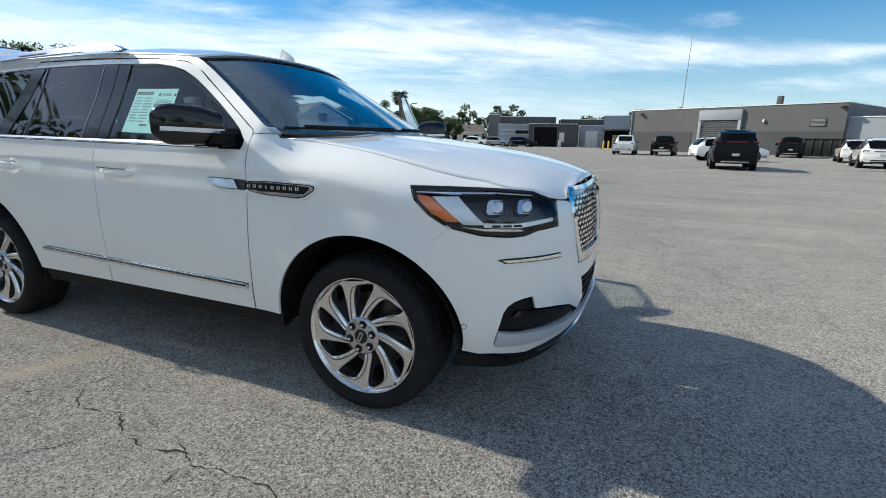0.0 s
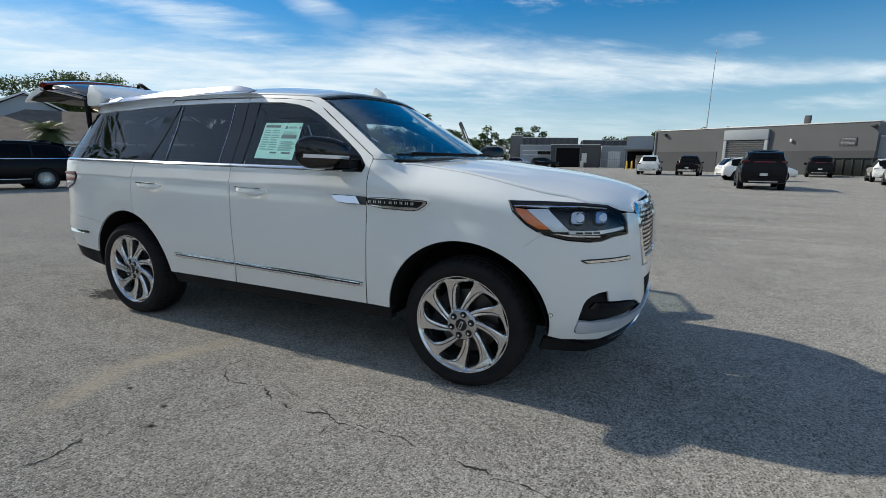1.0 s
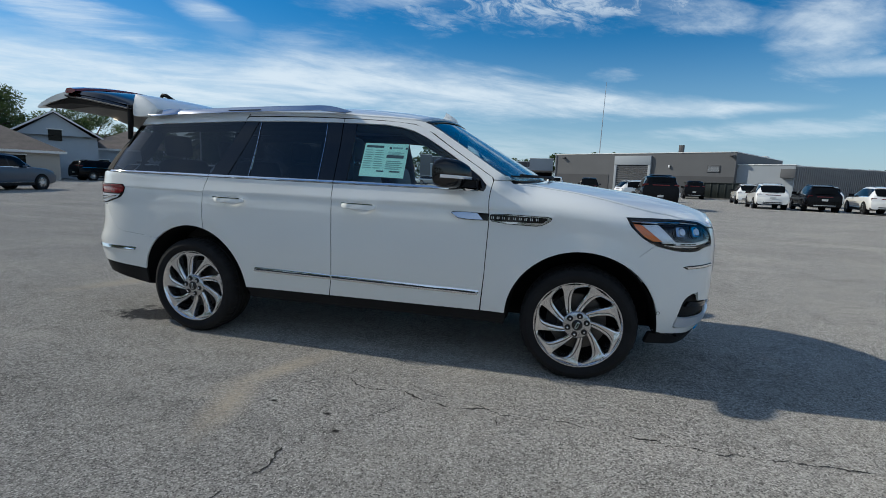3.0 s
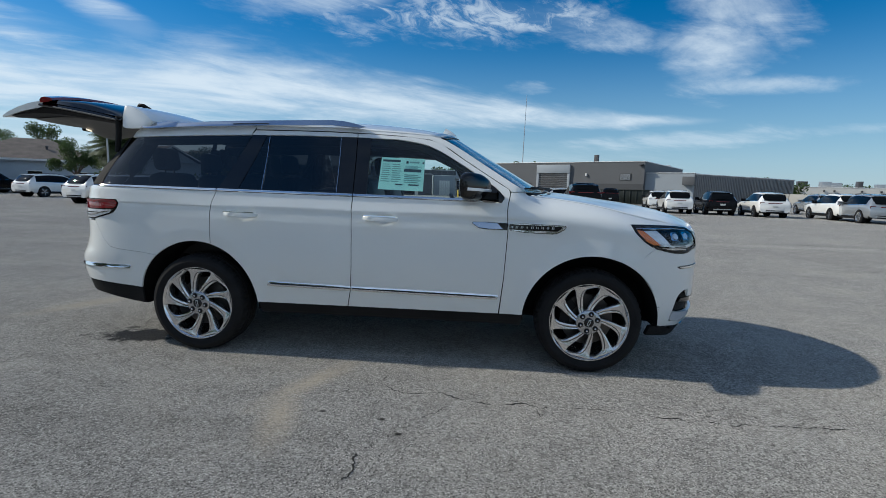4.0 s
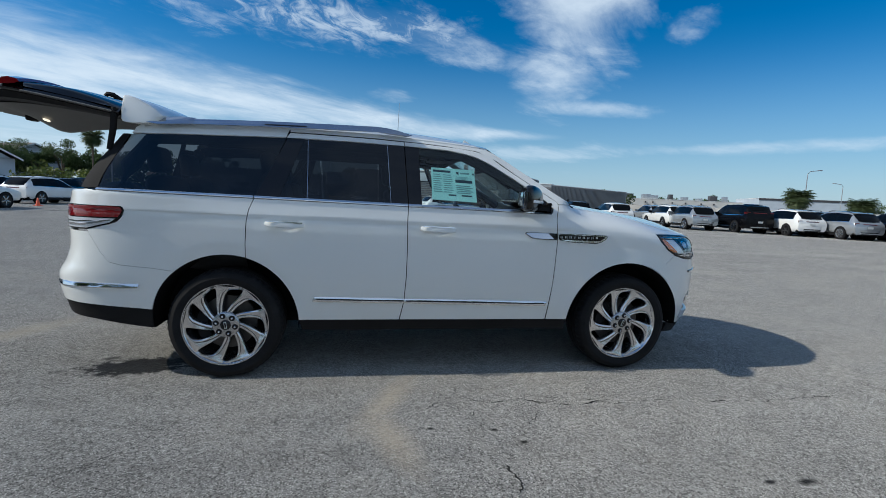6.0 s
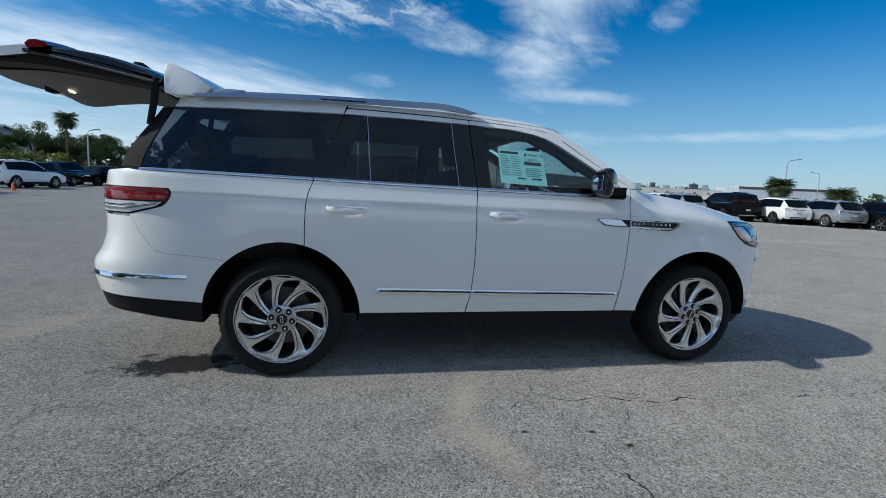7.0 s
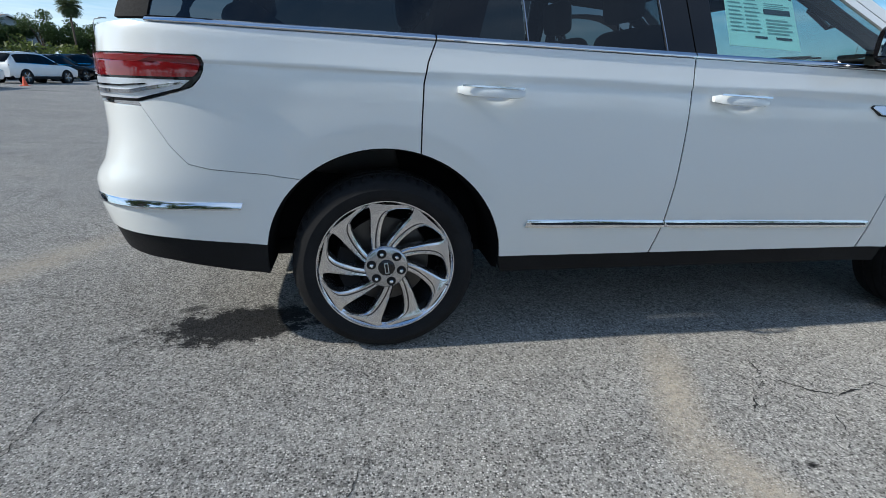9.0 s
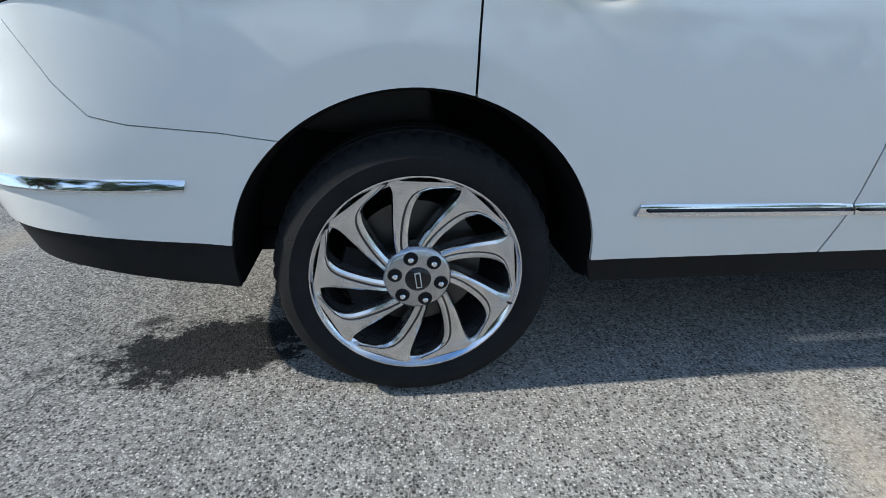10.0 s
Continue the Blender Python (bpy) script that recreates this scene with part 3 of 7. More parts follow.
    fb = [(3.405 + G, 0.845)] + arc(af, 0.40, ARCH_R, arch_at(af, u=3.405 + G), arch_at(af, z=0.385), 18) + [
        (3.70, 0.362), (3.80, 0.358), (3.80, 0.392), (3.768, 0.400), (3.757, 0.412), (3.756, 0.435), (3.770, 0.500), (3.790, 0.575), (3.808, 0.605), (3.838, 0.626), (3.878, 0.640), (3.938, 0.647), (3.955, 0.584), (4.10, 0.572), (4.214, 0.553), (4.33, 0.500),
        (4.40, 0.545), (4.34, 0.668), (4.71, 0.668), (4.71, 0.745), (4.28, 0.75), (4.235, 0.865), (4.18, 1.06), (4.15, 1.071), (4.075, 1.076), (4.08, 0.962), (3.95, 0.952), (3.886, 0.932), (3.806, 0.927), (3.683, 0.937), (3.562, 0.965), (3.548, 0.964), (3.475, 0.908)]
    # backing strips added behind the bumper gaps, coloured to lighten the shade in them
    panel("gap_backing", [(3.385, 0.838), (3.42, 0.838), (3.565, 0.962), (3.540, 0.985), (3.45, 0.922)], M["pearl"], suv, right, -0.007, 0.003)
    panel("gap_backing", [(-0.46, 0.780), (-0.46, 0.812), (-0.70, 0.832), (-0.80, 0.852), (-0.89, 0.925), (-0.985, 1.048), (-1.0, 1.025), (-0.885, 0.885), (-0.79, 0.815), (-0.70, 0.800)], M["trim_grey"], suv, right, -0.005, 0.003)
    panel("bonnet_corner", [(3.46, 1.150), (3.56, 1.128), (3.74, 1.120), (3.93, 1.106), (3.93, 1.128), (3.80, 1.146), (3.70, 1.168), (3.58, 1.182), (3.47, 1.19)], M["pearl"], suv, right, -0.006, 0.004)
    panel("front_bumper", fb, M["pearl"], suv, right, step=0.02 if right else 0.05)
    # corner intake, its bright blade and the chin
    vent = [(3.735, 0.44), (3.765, 0.60), (3.82, 0.64), (3.878, 0.65), (3.945, 0.655), (3.965, 0.59), (4.22, 0.56), (4.38, 0.47), (4.05, 0.46), (3.85, 0.455)]
    panel("corner_intake", vent, M["black_plastic"], suv, right, -0.030, 0.02)
    panel("intake_vane", [(3.84, 0.545), (3.87, 0.575), (4.20, 0.545), (4.30, 0.500), (4.05, 0.525)], M["black_gloss"], suv, right, -0.012, 0.03)
    blade = [(3.768, 0.478), (3.85, 0.466), (4.05, 0.462), (4.33, 0.478), (4.55, 0.50), (4.71, 0.505), (4.71, 0.478), (4.5, 0.466), (4.33, 0.438), (4.05, 0.402), (3.90, 0.398), (3.80, 0.402), (3.771, 0.407), (3.762, 0.416), (3.761, 0.436)]
    panel("skid_blade", blade, M["bright_silver"], suv, right, 0.006, 0.02)
    chin = [(3.80, 0.356), (3.81, 0.404), (3.90, 0.393), (4.05, 0.397), (4.33, 0.432), (4.5, 0.460), (4.71, 0.472), (4.71, 0.38), (4.4, 0.36), (4.1, 0.33), (3.88, 0.318)]
    panel("chin_panel", chin, M["black_plastic"], suv, right, -0.006)
    panel("bumper_edge", [(3.79, 0.357), (3.80, 0.395), (3.90, 0.391), (4.05, 0.395), (4.33, 0.430), (4.5, 0.458), (4.71, 0.470), (4.71, 0.459), (4.5, 0.446), (4.33, 0.416), (4.12, 0.378), (4.00, 0.352), (3.96, 0.342), (3.90, 0.346)], M["pearl"], suv, right)
    panel("parking_sensor", arc(3.615, 0.515, 0.013, 0, 345, 16), M["trim_grey"], suv, right, 0.0015, 0.004, step=1)
    panel("sensor_face", arc(3.615, 0.515, 0.0095, 0, 345, 16), M["pearl"], suv, right, 0.003, 0.004, step=1)
    lip = [(3.60, 0.362), (3.70, 0.358), (3.86, 0.314), (4.1, 0.326), (4.4, 0.356), (4.71, 0.376), (4.71, 0.30), (4.3, 0.27), (3.9, 0.255), (3.6, 0.29)]
    panel("front_air_dam", lip, M["black_plastic"], suv, right, -0.004, 0.03)
    panel("dam_strip", [(4.05, 0.332), (4.4, 0.362), (4.71, 0.383), (4.71, 0.376), (4.4, 0.354), (4.05, 0.324)], M["chrome"], suv, right, 0.004)
    panel("lower_grille", [(4.32, 0.49), (4.42, 0.545), (4.345, 0.665), (4.71, 0.665), (4.71, 0.51), (4.5, 0.505)], M["black_gloss"], suv, right, -0.02)
    for k in range(3):
        panel("lower_grille_bar", [(4.40, 0.545 + 0.04 * k), (4.71, 0.545 + 0.04 * k), (4.71, 0.557 + 0.04 * k), (4.40, 0.557 + 0.04 * k)], M["black_plastic"], suv, right, -0.008)
    # grille: dark back, bright mesh, bright surround
    panel("grille_back", [(4.18, 1.07), (4.245, 0.86), (4.30, 0.755), (4.71, 0.75), (4.71, 1.135), (4.20, 1.125)], M["alloy_mid"], suv, right, -0.03, 0.01)
    for i in range(9):
        for j in range(13):
            z0 = 0.80 + j * 0.0255
            u0 = 4.235 - (z0 - 0.86) * 0.21 + 0.012 + i * 0.047 + (0.0235 if j % 2 else 0)
            if u0 > 4.66 or z0 > 1.105:
                continue
            panel("grille_stud", [(u0 - 0.002, z0), (u0 + 0.0205, z0 - 0.0115), (u0 + 0.043, z0), (u0 + 0.0205, z0 + 0.0115)], M["machined"], suv, right, -0.006, 0.02, step=1)
    panel("grille_surround", [(4.172, 1.072), (4.238, 0.862), (4.285, 0.758), (4.71, 0.752), (4.71, 0.80), (4.31, 0.803), (4.27, 0.865), (4.203, 1.072), (4.21, 1.108), (4.71, 1.118), (4.71, 1.137), (4.18, 1.125)], M["chrome"], suv, right, 0.004, 0.03)
    panel("grille_emblem_bar", [(4.60, 0.84), (4.71, 0.82), (4.71, 1.10), (4.60, 1.085)], M["chrome"], suv, right, 0.012, 0.02)
    panel("bumper_strip", [(3.756, 0.830), (3.80, 0.836), (4.095, 0.840), (4.105, 0.815), (3.79, 0.813)], M["black_gloss"], suv, right, 0.003, 0.01)
    panel("bumper_strip_bright", [(3.775, 0.829), (4.098, 0.836), (4.100, 0.822), (3.80, 0.817)], M["chrome"], suv, right, 0.009, 0.01)
    panel("parking_sensor", arc(3.646, 0.531, 0.013, 0, 330, 11), M["pearl"], suv, right, 0.003, 0.006, step=1)
    # headlight
    hl = [(3.386, 1.141), (3.41, 1.086), (3.467, 1.022), (3.562, 0.972), (3.683, 0.944), (3.806, 0.934), (3.886, 0.939), (3.95, 0.959), (4.068, 0.969), (4.064, 1.03), (4.015, 1.085), (3.93, 1.117), (3.771, 1.130), (3.546, 1.139)]
    lamp = panel("headlight", hl, M["black_gloss"], suv, right, -0.035, 0.02, label="headlight with two clear projector lenses and amber marker")
    cx, cz = 3.74, 1.035
    ring_panel("headlight_rim", hl, [(u + (cx - u) * 0.03 + math.copysign(0.005, cx - u), z + (cz - z) * 0.10) for u, z in hl], M["black_gloss"], lamp, right, 0.004)
    panel("amber_marker", [(3.405, 1.112), (3.47, 1.104), (3.60, 0.996), (3.54, 0.996), (3.475, 1.03), (3.42, 1.09)], M["amber_lens"], lamp, right, -0.008, 0.02)
    panel("reflector", [(3.478, 1.106), (3.587, 1.108), (3.705, 0.984), (3.61, 0.984)], M["lamp_white"], lamp, right, -0.010, 0.02)
    panel("brow_light", [(3.40, 1.132), (3.546, 1.130), (3.75, 1.118), (3.74, 1.108), (3.546, 1.112), (3.41, 1.116)], M["chrome"], lamp, right, -0.006, 0.010, surf=lambda u, z, o: skin_at(u, z, o + (1.132 - z) * 0.5))
    panel("light_bar", [(3.70, 0.992), (3.85, 0.988), (4.056, 1.006), (4.056, 0.990), (3.86, 0.968), (3.70, 0.972)], M["lamp_white"], lamp, right, -0.010, 0.02)
    panel("light_bar_foot", [(3.60, 0.975), (3.70, 0.958), (3.88, 0.953), (3.87, 0.962), (3.70, 0.968)], M["chrome"], lamp, right, -0.008, 0.02)
    for k in range(7):
        d = k * 0.0145
        panel("reflector_rib", [(3.482 + d, 1.1045), (3.4855 + d, 1.1045), (3.616 + d * 0.93, 0.986), (3.6125 + d * 0.93, 0.986)], M["chrome"], lamp, right, -0.0075, 0.004, step=1)
    for k in range(3):
        panel("light_cell", [(3.735 + 0.05 * k, 0.9735), (3.775 + 0.05 * k, 0.9735), (3.772 + 0.05 * k, 0.983), (3.735 + 0.05 * k, 0.983)], M["black_gloss"], lamp, right, -0.007, 0.004, step=1)
    for u0 in (3.75, 3.892):
        bezel = [(u0 - 0.030, 1.032), (u0 + 0.026, 1.032), (u0 + 0.035, 1.044), (u0 + 0.035, 1.084), (u0 + 0.026, 1.095), (u0 - 0.028, 1.095), (u0 - 0.038, 1.082), (u0 - 0.038, 1.044)]
        panel("projector_ring", arc(u0, 1.063, 0.046, 0, 345, 23), M["black_plastic"], lamp, right, -0.024, 0.01, step=1)
        ring = panel("projector_bezel", bezel, M["chrome"], lamp, right, -0.014, 0.012, step=1)
        panel("projector_slot", [(u0 - 0.006, 1.037), (u0 + 0.030, 1.037), (u0 + 0.030, 1.090), (u0 - 0.006, 1.090)], M["black_gloss"], lamp, right, -0.0125, 0.004, step=1)
        panel("projector_lens", arc(u0 + 0.010, 1.063, 0.0235, 0, 345, 23), M["lamp_white"], lamp, right, -0.010, 0.008, step=0.012)
    cover = panel("headlight_glass", hl, M["clear_lens"], lamp, right, 0.0, 0.004)
    # tail lamp
    tl = [(-1.48, 1.052), (-0.99, 1.054), (-0.80, 1.095), (-0.748, 1.114), (-0.714, 1.142), (-0.697, 1.170), (-0.693, 1.192), (-0.699, 1.208), (-0.717, 1.217), (-1.48, 1.218)]
    tail = panel("tail_light", tl, M["black_gloss"], suv, right, 0.002, 0.03, label="red tail light over a clear lower lens")
    panel("red_lens", [(-1.48, 1.137), (-0.83, 1.142), (-0.737, 1.144), (-0.715, 1.160), (-0.704, 1.185), (-0.708, 1.203), (-0.722, 1.212), (-1.48, 1.214)], M["red_lens"], tail, right, 0.010, 0.02)
    panel("red_light_guide", [(-1.48, 1.196), (-0.98, 1.196), (-0.90, 1.203), (-0.98, 1.208), (-1.48, 1.209)], M["bright_red"], tail, right, 0.013, 0.004)
    panel("clear_lens", [(-1.48, 1.064), (-0.99, 1.064), (-0.795, 1.106), (-0.752, 1.133), (-1.48, 1.131)], M["bright_silver"], tail, right, 0.006, 0.02)
    panel("lens_rib", [(-1.48, 1.080), (-1.02, 1.080), (-0.86, 1.106), (-0.775, 1.122), (-0.79, 1.126), (-0.87, 1.116), (-1.02, 1.094), (-1.48, 1.092)], M["chrome"], tail, right, 0.012, 0.01)
    panel("lens_rib", [(-1.48, 1.104), (-1.06, 1.104), (-0.93, 1.114), (-0.94, 1.118), (-1.06, 1.110), (-1.48, 1.110)], M["black_gloss"], tail, right, 0.010, 0.006)
    # sills, arches, bright mouldings
    panel("sill", [(0.50, BOTTOM - 0.004), (2.62, BOTTOM - 0.004), (2.60, 0.335), (0.53, 0.335)], M["black_plastic"], suv, right, -0.016, 0.06)
    for ax in (0.0, af):
        z_lo = (0.366 if ax == 0 else 0.384)
        band = arc(ax, 0.40, ARCH_R - 0.001, math.degrees(math.asin((z_lo - 0.4) / ARCH_R)), 180 - math.degrees(math.asin((z_lo - 0.4) / ARCH_R)), 40)
        bm = bmesh.new()
        s = -1 if right else 1
        rows = []
        for d in (0.004, 0.06, 0.30, 0.34):
            rows.append([(ax + (u - ax) * (1 - 0.02 * (d > 0.01)), s * (half_width(u, max(z, 0.4)) - 0.012 - d), z - 0.012 * (d > 0.01)) for u, z in band])
        rows.append([(ax + (u - ax) * 0.1, s * 0.55, 0.5) for u, z in band])
        part("wheel_arch_liner", grid_bm(rows, bm), M["black_deep"], suv)
    def strip(u0, u1, z, h, mat, off, holder, name, sh=None, taper=0.0):
        """A bright moulding with a ridge along it, thinning out at its ends."""
        n = max(4, int((u1 - u0) / 0.06))
        rows = []
        for i in range(n + 1):
            u = u0 + (u1 - u0) * i / n
            fade = 1.0 if taper == 0 else min(1.0, 0.84 + min(u - u0, u1 - u) / 0.2)
            row = []
            for dz, d in ((-0.5, -0.012), (-0.5, 0.5), (-0.40, 0.95), (-0.25, 1.0), (0.34, 0.45), (0.5, 0.15), (0.5, -0.012)):
                p = skin_at(u + taper * dz * (1 if i == n else -1 if i == 0 else 0), z(u) + dz * h * fade, off * d * fade if d > 0 else d)
                p = Vector((p.x, p.y if right else -p.y, p.z))
                row.append(p - sh if sh is not None else p)
            rows.append(row)
        return part(name, grid_bm(rows), mat, holder, sharp=25)
    def low_trim(u):
        return 0.588 - 0.0155 * (u - 0.6)
    strip(0.605, 1.279 - G, low_trim, 0.039, M["chrome"], 0.012, rd, "lower_moulding", taper=-0.012)
    strip(1.279 + G, 2.42, low_trim, 0.039, M["chrome"], 0.012, fd, "lower_moulding", shift, taper=0.012)
    strip(0.63, 1.27, lambda u: low_trim(u) + 0.004, 0.009, M["black_gloss"], 0.0165, rd, "moulding_groove")
    strip(1.29, 2.40, lambda u: low_trim(u) + 0.004, 0.009, M["black_gloss"], 0.0165, fd, "moulding_groove", shift)
    strip(-1.28, -0.575, lambda u: 0.672, 0.033, M["chrome"], 0.012, suv, "rear_moulding", taper=0.01)
    strip(-0.93, 0.187 - G, belt, 0.020, M["chrome"], 0.008, suv, "belt_moulding")
    strip(0.187 + G, 1.286 - G, belt, 0.020, M["chrome"], 0.008, rd, "belt_moulding")
    strip(1.286 + G, 2.28, belt, 0.020, M["chrome"], 0.008, fd, "belt_moulding", shift)
    # windows
    def window(name, poly, mat, holder, sh=None, off=-0.006):
        return panel(name, poly, mat, holder, right, off, 0.004, step=0.12, shift=sh)
    b0 = 0.008
    window("quarter_window", [(-0.923, belt(-0.92) + b0), (0.205, belt(0.2) + b0), (0.405 - 0.03, win_top(0.38)), (0.0, win_top(0.0)), (-0.3, win_top(-0.3)), (-0.643, win_top(-0.64)), (-0.995, 1.730), (-0.957, 1.545)], M["glass_dark"], suv)
    panel("rear_pillar_gloss", [(-1.10, belt(-0.93) + b0), (-0.929, belt(-0.92) + b0), (-0.963, 1.545), (-1.001, 1.730), (-1.20, 1.735), (-1.14, 1.50)], M["pillar_black"], suv, right, -0.004)
    panel("pillar_gloss", [(0.195, belt(0.2) + b0), (0.355, belt(0.35) + b0), (0.505, win_top(0.5)), (0.385, win_top(0.385))], M["black_gloss"], rd, right, -0.002)
    window("rear_door_vent_window", [(0.355, belt(0.35) + b0), (0.545, belt(0.55) + b0), (0.525, win_top(0.52)), (0.505, win_top(0.5))], M["glass_dark"], rd)
    panel("window_divider", [(0.550, belt(0.55) + b0), (0.5545, belt(0.55) + b0), (0.5355, win_top(0.53)), (0.531, win_top(0.53))], M["rail_metal"], rd, right, 0.002)
    window("rear_door_window", [(0.558, belt(0.55) + b0), (1.150, belt(1.15) + b0), (1.124, win_top(1.12)), (0.85, win_top(0.85)), (0.540, win_top(0.54))], M["glass_dark"], rd)
    panel("window_divider", [(1.153, belt(1.15) + b0), (1.157, belt(1.15) + b0), (1.131, win_top(1.13)), (1.127, win_top(1.13))], M["rail_metal"], rd, right, 0.002)
    panel("pillar_gloss", [(1.160, belt(1.16) + b0), (1.283, belt(1.28) + b0), (1.259, win_top(1.26)), (1.134, win_top(1.13))], M["black_gloss"], rd, right, -0.001)
    panel("pillar_gloss", [(1.289, belt(1.28) + b0), (1.388, belt(1.38) + b0), (1.374, win_top(1.37)), (1.266, win_top(1.26))], M["black_gloss"], fd, right, -0.001, shift=shift)
    fwin = [(1.388, belt(1.39) + b0), (2.27, belt(2.27) + b0), (2.30, win_top(2.30))] + [(u, win_top(u)) for u in (2.23, 2.15, 2.08, 2.0, 1.9, 1.8, 1.7, 1.6, 1.5, 1.374)]
    window("front_door_window", fwin, M["glass_front"], fd, shift)
    panel("mirror_sail", [(2.27, belt(2.27) + b0), (2.425, belt(2.42) - 0.010), (2.436, 1.30), (2.437, 1.315), (2.41, win_top(2.41)), (2.354, win_top(2.354)), (2.30, win_top(2.30))], M["black_gloss"], fd, right, 0.0, shift=shift)
    # handles: a bar on two feet over a shallow cup
    for holder, u0, sh in ((rd, 0.271, None), (fd, 1.378, shift)):
        s = -1 if right else 1
        bm = bmesh.new()
        rows = []
        for i in range(13):
            k = i / 12
            uu = u0 + 0.268 * k
            zz = 1.134 - 0.006 * k
            lift = 0.040 - 0.026 * abs(2 * k - 1) ** 3
            y = half_width(uu, zz)
            ring = []
            hh = 0.0215 * (1 - 0.45 * abs(2 * k - 1) ** 6)
            for a in range(10):
                c, d = math.cos(2 * math.pi * (a + 0.5) / 10), math.sin(2 * math.pi * (a + 0.5) / 10)
                c, d = math.copysign(abs(c) ** 0.6, c), math.copysign(abs(d) ** 0.8, d)
                ring.append(Vector((uu, s * (y + lift + 0.011 * c - 0.004 * d), zz + hh * d)) - (sh or Vector()))
            rows.append(ring)
        grid_bm(rows, bm, closed=True)
        bm.faces.new([v for v in bm.verts][:10])
        bm.verts.ensure_lookup_table()
        bm.faces.new([bm.verts[i] for i in range(len(bm.verts) - 10, len(bm.verts))])
        h = part("door_handle", bm, M["pearl"], holder, "white door handle with a bright insert")
        panel("handle_insert", [(u0 + 0.012, 1.1430), (u0 + 0.255, 1.1375), (u0 + 0.255, 1.1440), (u0 + 0.012, 1.1495)], M["chrome"], h, right, 0.0505, 0.006, step=1, shift=sh)
    # the bright dart on door and wing, with its dark field
    dart_d = [(2.205, 1.120), (2.215, 1.131), (2.30, 1.132), (2.474 - G, 1.127), (2.474 - G, 1.077), (2.33, 1.078), (2.258, 1.085)]
    panel("dart_base", dart_d, M["black_gloss"], fd, right, 0.004, shift=shift)
    panel("dart_bright", [(2.210, 1.120), (2.219, 1.1275), (2.30, 1.1285), (2.395, 1.126), (2.438, 1.0825), (2.33, 1.0825), (2.260, 1.0895)], M["chrome"], fd, right, 0.006, shift=shift, surf=lambda u, z, o: skin_at(u, z, o + (1.130 - z) * 0.34))
    dart_w = [(2.478 + G, 1.130), (2.60, 1.138), (2.88, 1.131), (2.908, 1.126), (2.916, 1.116), (2.906, 1.095), (2.855, 1.058), (2.81, 1.046), (2.60, 1.052), (2.478 + G, 1.070)]
    panel("dart_frame", dart_w, M["pearl"], suv, right, 0.008)
    panel("dart_groove", [(u - (u - 2.66) * 0.055, 1.094 + (z - 1.094) * 0.80) for u, z in dart_w], M["black_gloss"], suv, right, 0.0095)
    panel("dart_bezel", [(u - (u - 2.66) * 0.075, 1.095 + (z - 1.095) * 0.70) for u, z in dart_w], M["chrome"], suv, right, 0.0115)
    panel("dart_field", [(2.484, 1.119), (2.60, 1.121), (2.868, 1.114), (2.872, 1.104), (2.838, 1.078), (2.60, 1.078), (2.484, 1.082)], M["black_gloss"], suv, right, 0.0135)
    for i in range(9):
        for u0 in ((2.500 + i * 0.0375,) if i == 3 else (2.495 + i * 0.0375, 2.507 + i * 0.0375)):
            panel("badge_bar", [(u0, 1.0925), (u0 + 0.0045, 1.0925), (u0 + 0.0045, 1.1085), (u0, 1.1085)], M["pewter"], suv, right, 0.0155, 0.004, step=1)
    return fd, shift


door_right, _ = body_side(True)
door_left, left_shift = body_side(False)


def edge_point(x, z, inset=0.0):
    return Vector((x, -(side_width(z) - inset), z))


def across(name, edges, centres, mat, power=2.2, n=16, thick=0.012, ridge=0.0, label=""):
    """A skin from side to side: right-hand edge points, mirrored, bulging to the centre points."""
    rows = []
    for e, c in zip(edges, centres):
        row = []
        for i in range(2 * n + 1):
            b = i / n - 1
            k = abs(b) ** power
            z = c[2] + (e[2] - c[2]) * k + ridge * (1 - ease(0.40, 0.60, abs(b))) * (1 - abs(b) ** 2)
            row.append((c[0] + (e[0] - c[0]) * abs(b) ** 2, abs(e[1]) * b, z))
        rows.append(row)
    bm = grid_bm(rows)
    bmesh.ops.recalc_face_normals(bm, faces=bm.faces)
    ob = part(name, bm, mat, suv, label)
    sol = ob.modifiers.new("thick", "SOLIDIFY")
    sol.thickness, sol.offset = thick, 0.0
    return ob


# roof, windscreen, bonnet
roof_c = smooth([-0.66, -0.4, 0.0, 0.6, 1.2, 1.7, 2.005], [1.865, 1.895, 1.925, 1.938, 1.928, 1.886, 1.834])
xs = [-0.60 + 2.53 * i / 24 for i in range(25)]
across("roof_panel", [edge_point(x, roof_edge(x) - 0.002) for x in xs], [(x + 0.075 * ((x + 0.6) / 2.53) ** 3, 0, roof_c(x + 0.075 * ((x + 0.6) / 2.53) ** 3)) for x in xs], M["pearl"], 2.5)
ks = [i / 12 for i in range(13)]
wind_e = [edge_point(1.932 + (2.60 - 1.932) * k, roof_edge(1.932 + (2.60 - 1.932) * k) - 0.009, 0.012 * k) for k in ks]
wind_c = [(2.005 + (2.82 - 2.005) * k, 0, 1.826 + (1.355 - 1.826) * k) for k in ks]
screen = across("windscreen", wind_e, wind_c, M["glass_wind"], 2.5, thick=0.005)
screen.visible_shadow = False
band_e = [wind_e[0].lerp(wind_e[1], f) + Vector((0, 0, 0.007)) for f in (-0.03, 0.25, 0.55)]
band_c = [Vector(wind_c[0]).lerp(Vector(wind_c[1]), f) + Vector((0, 0, 0.007)) for f in (-0.03, 0.25, 0.55)]
across("windscreen_header", band_e, band_c, M["black_gloss"], 2.5, thick=0.003)
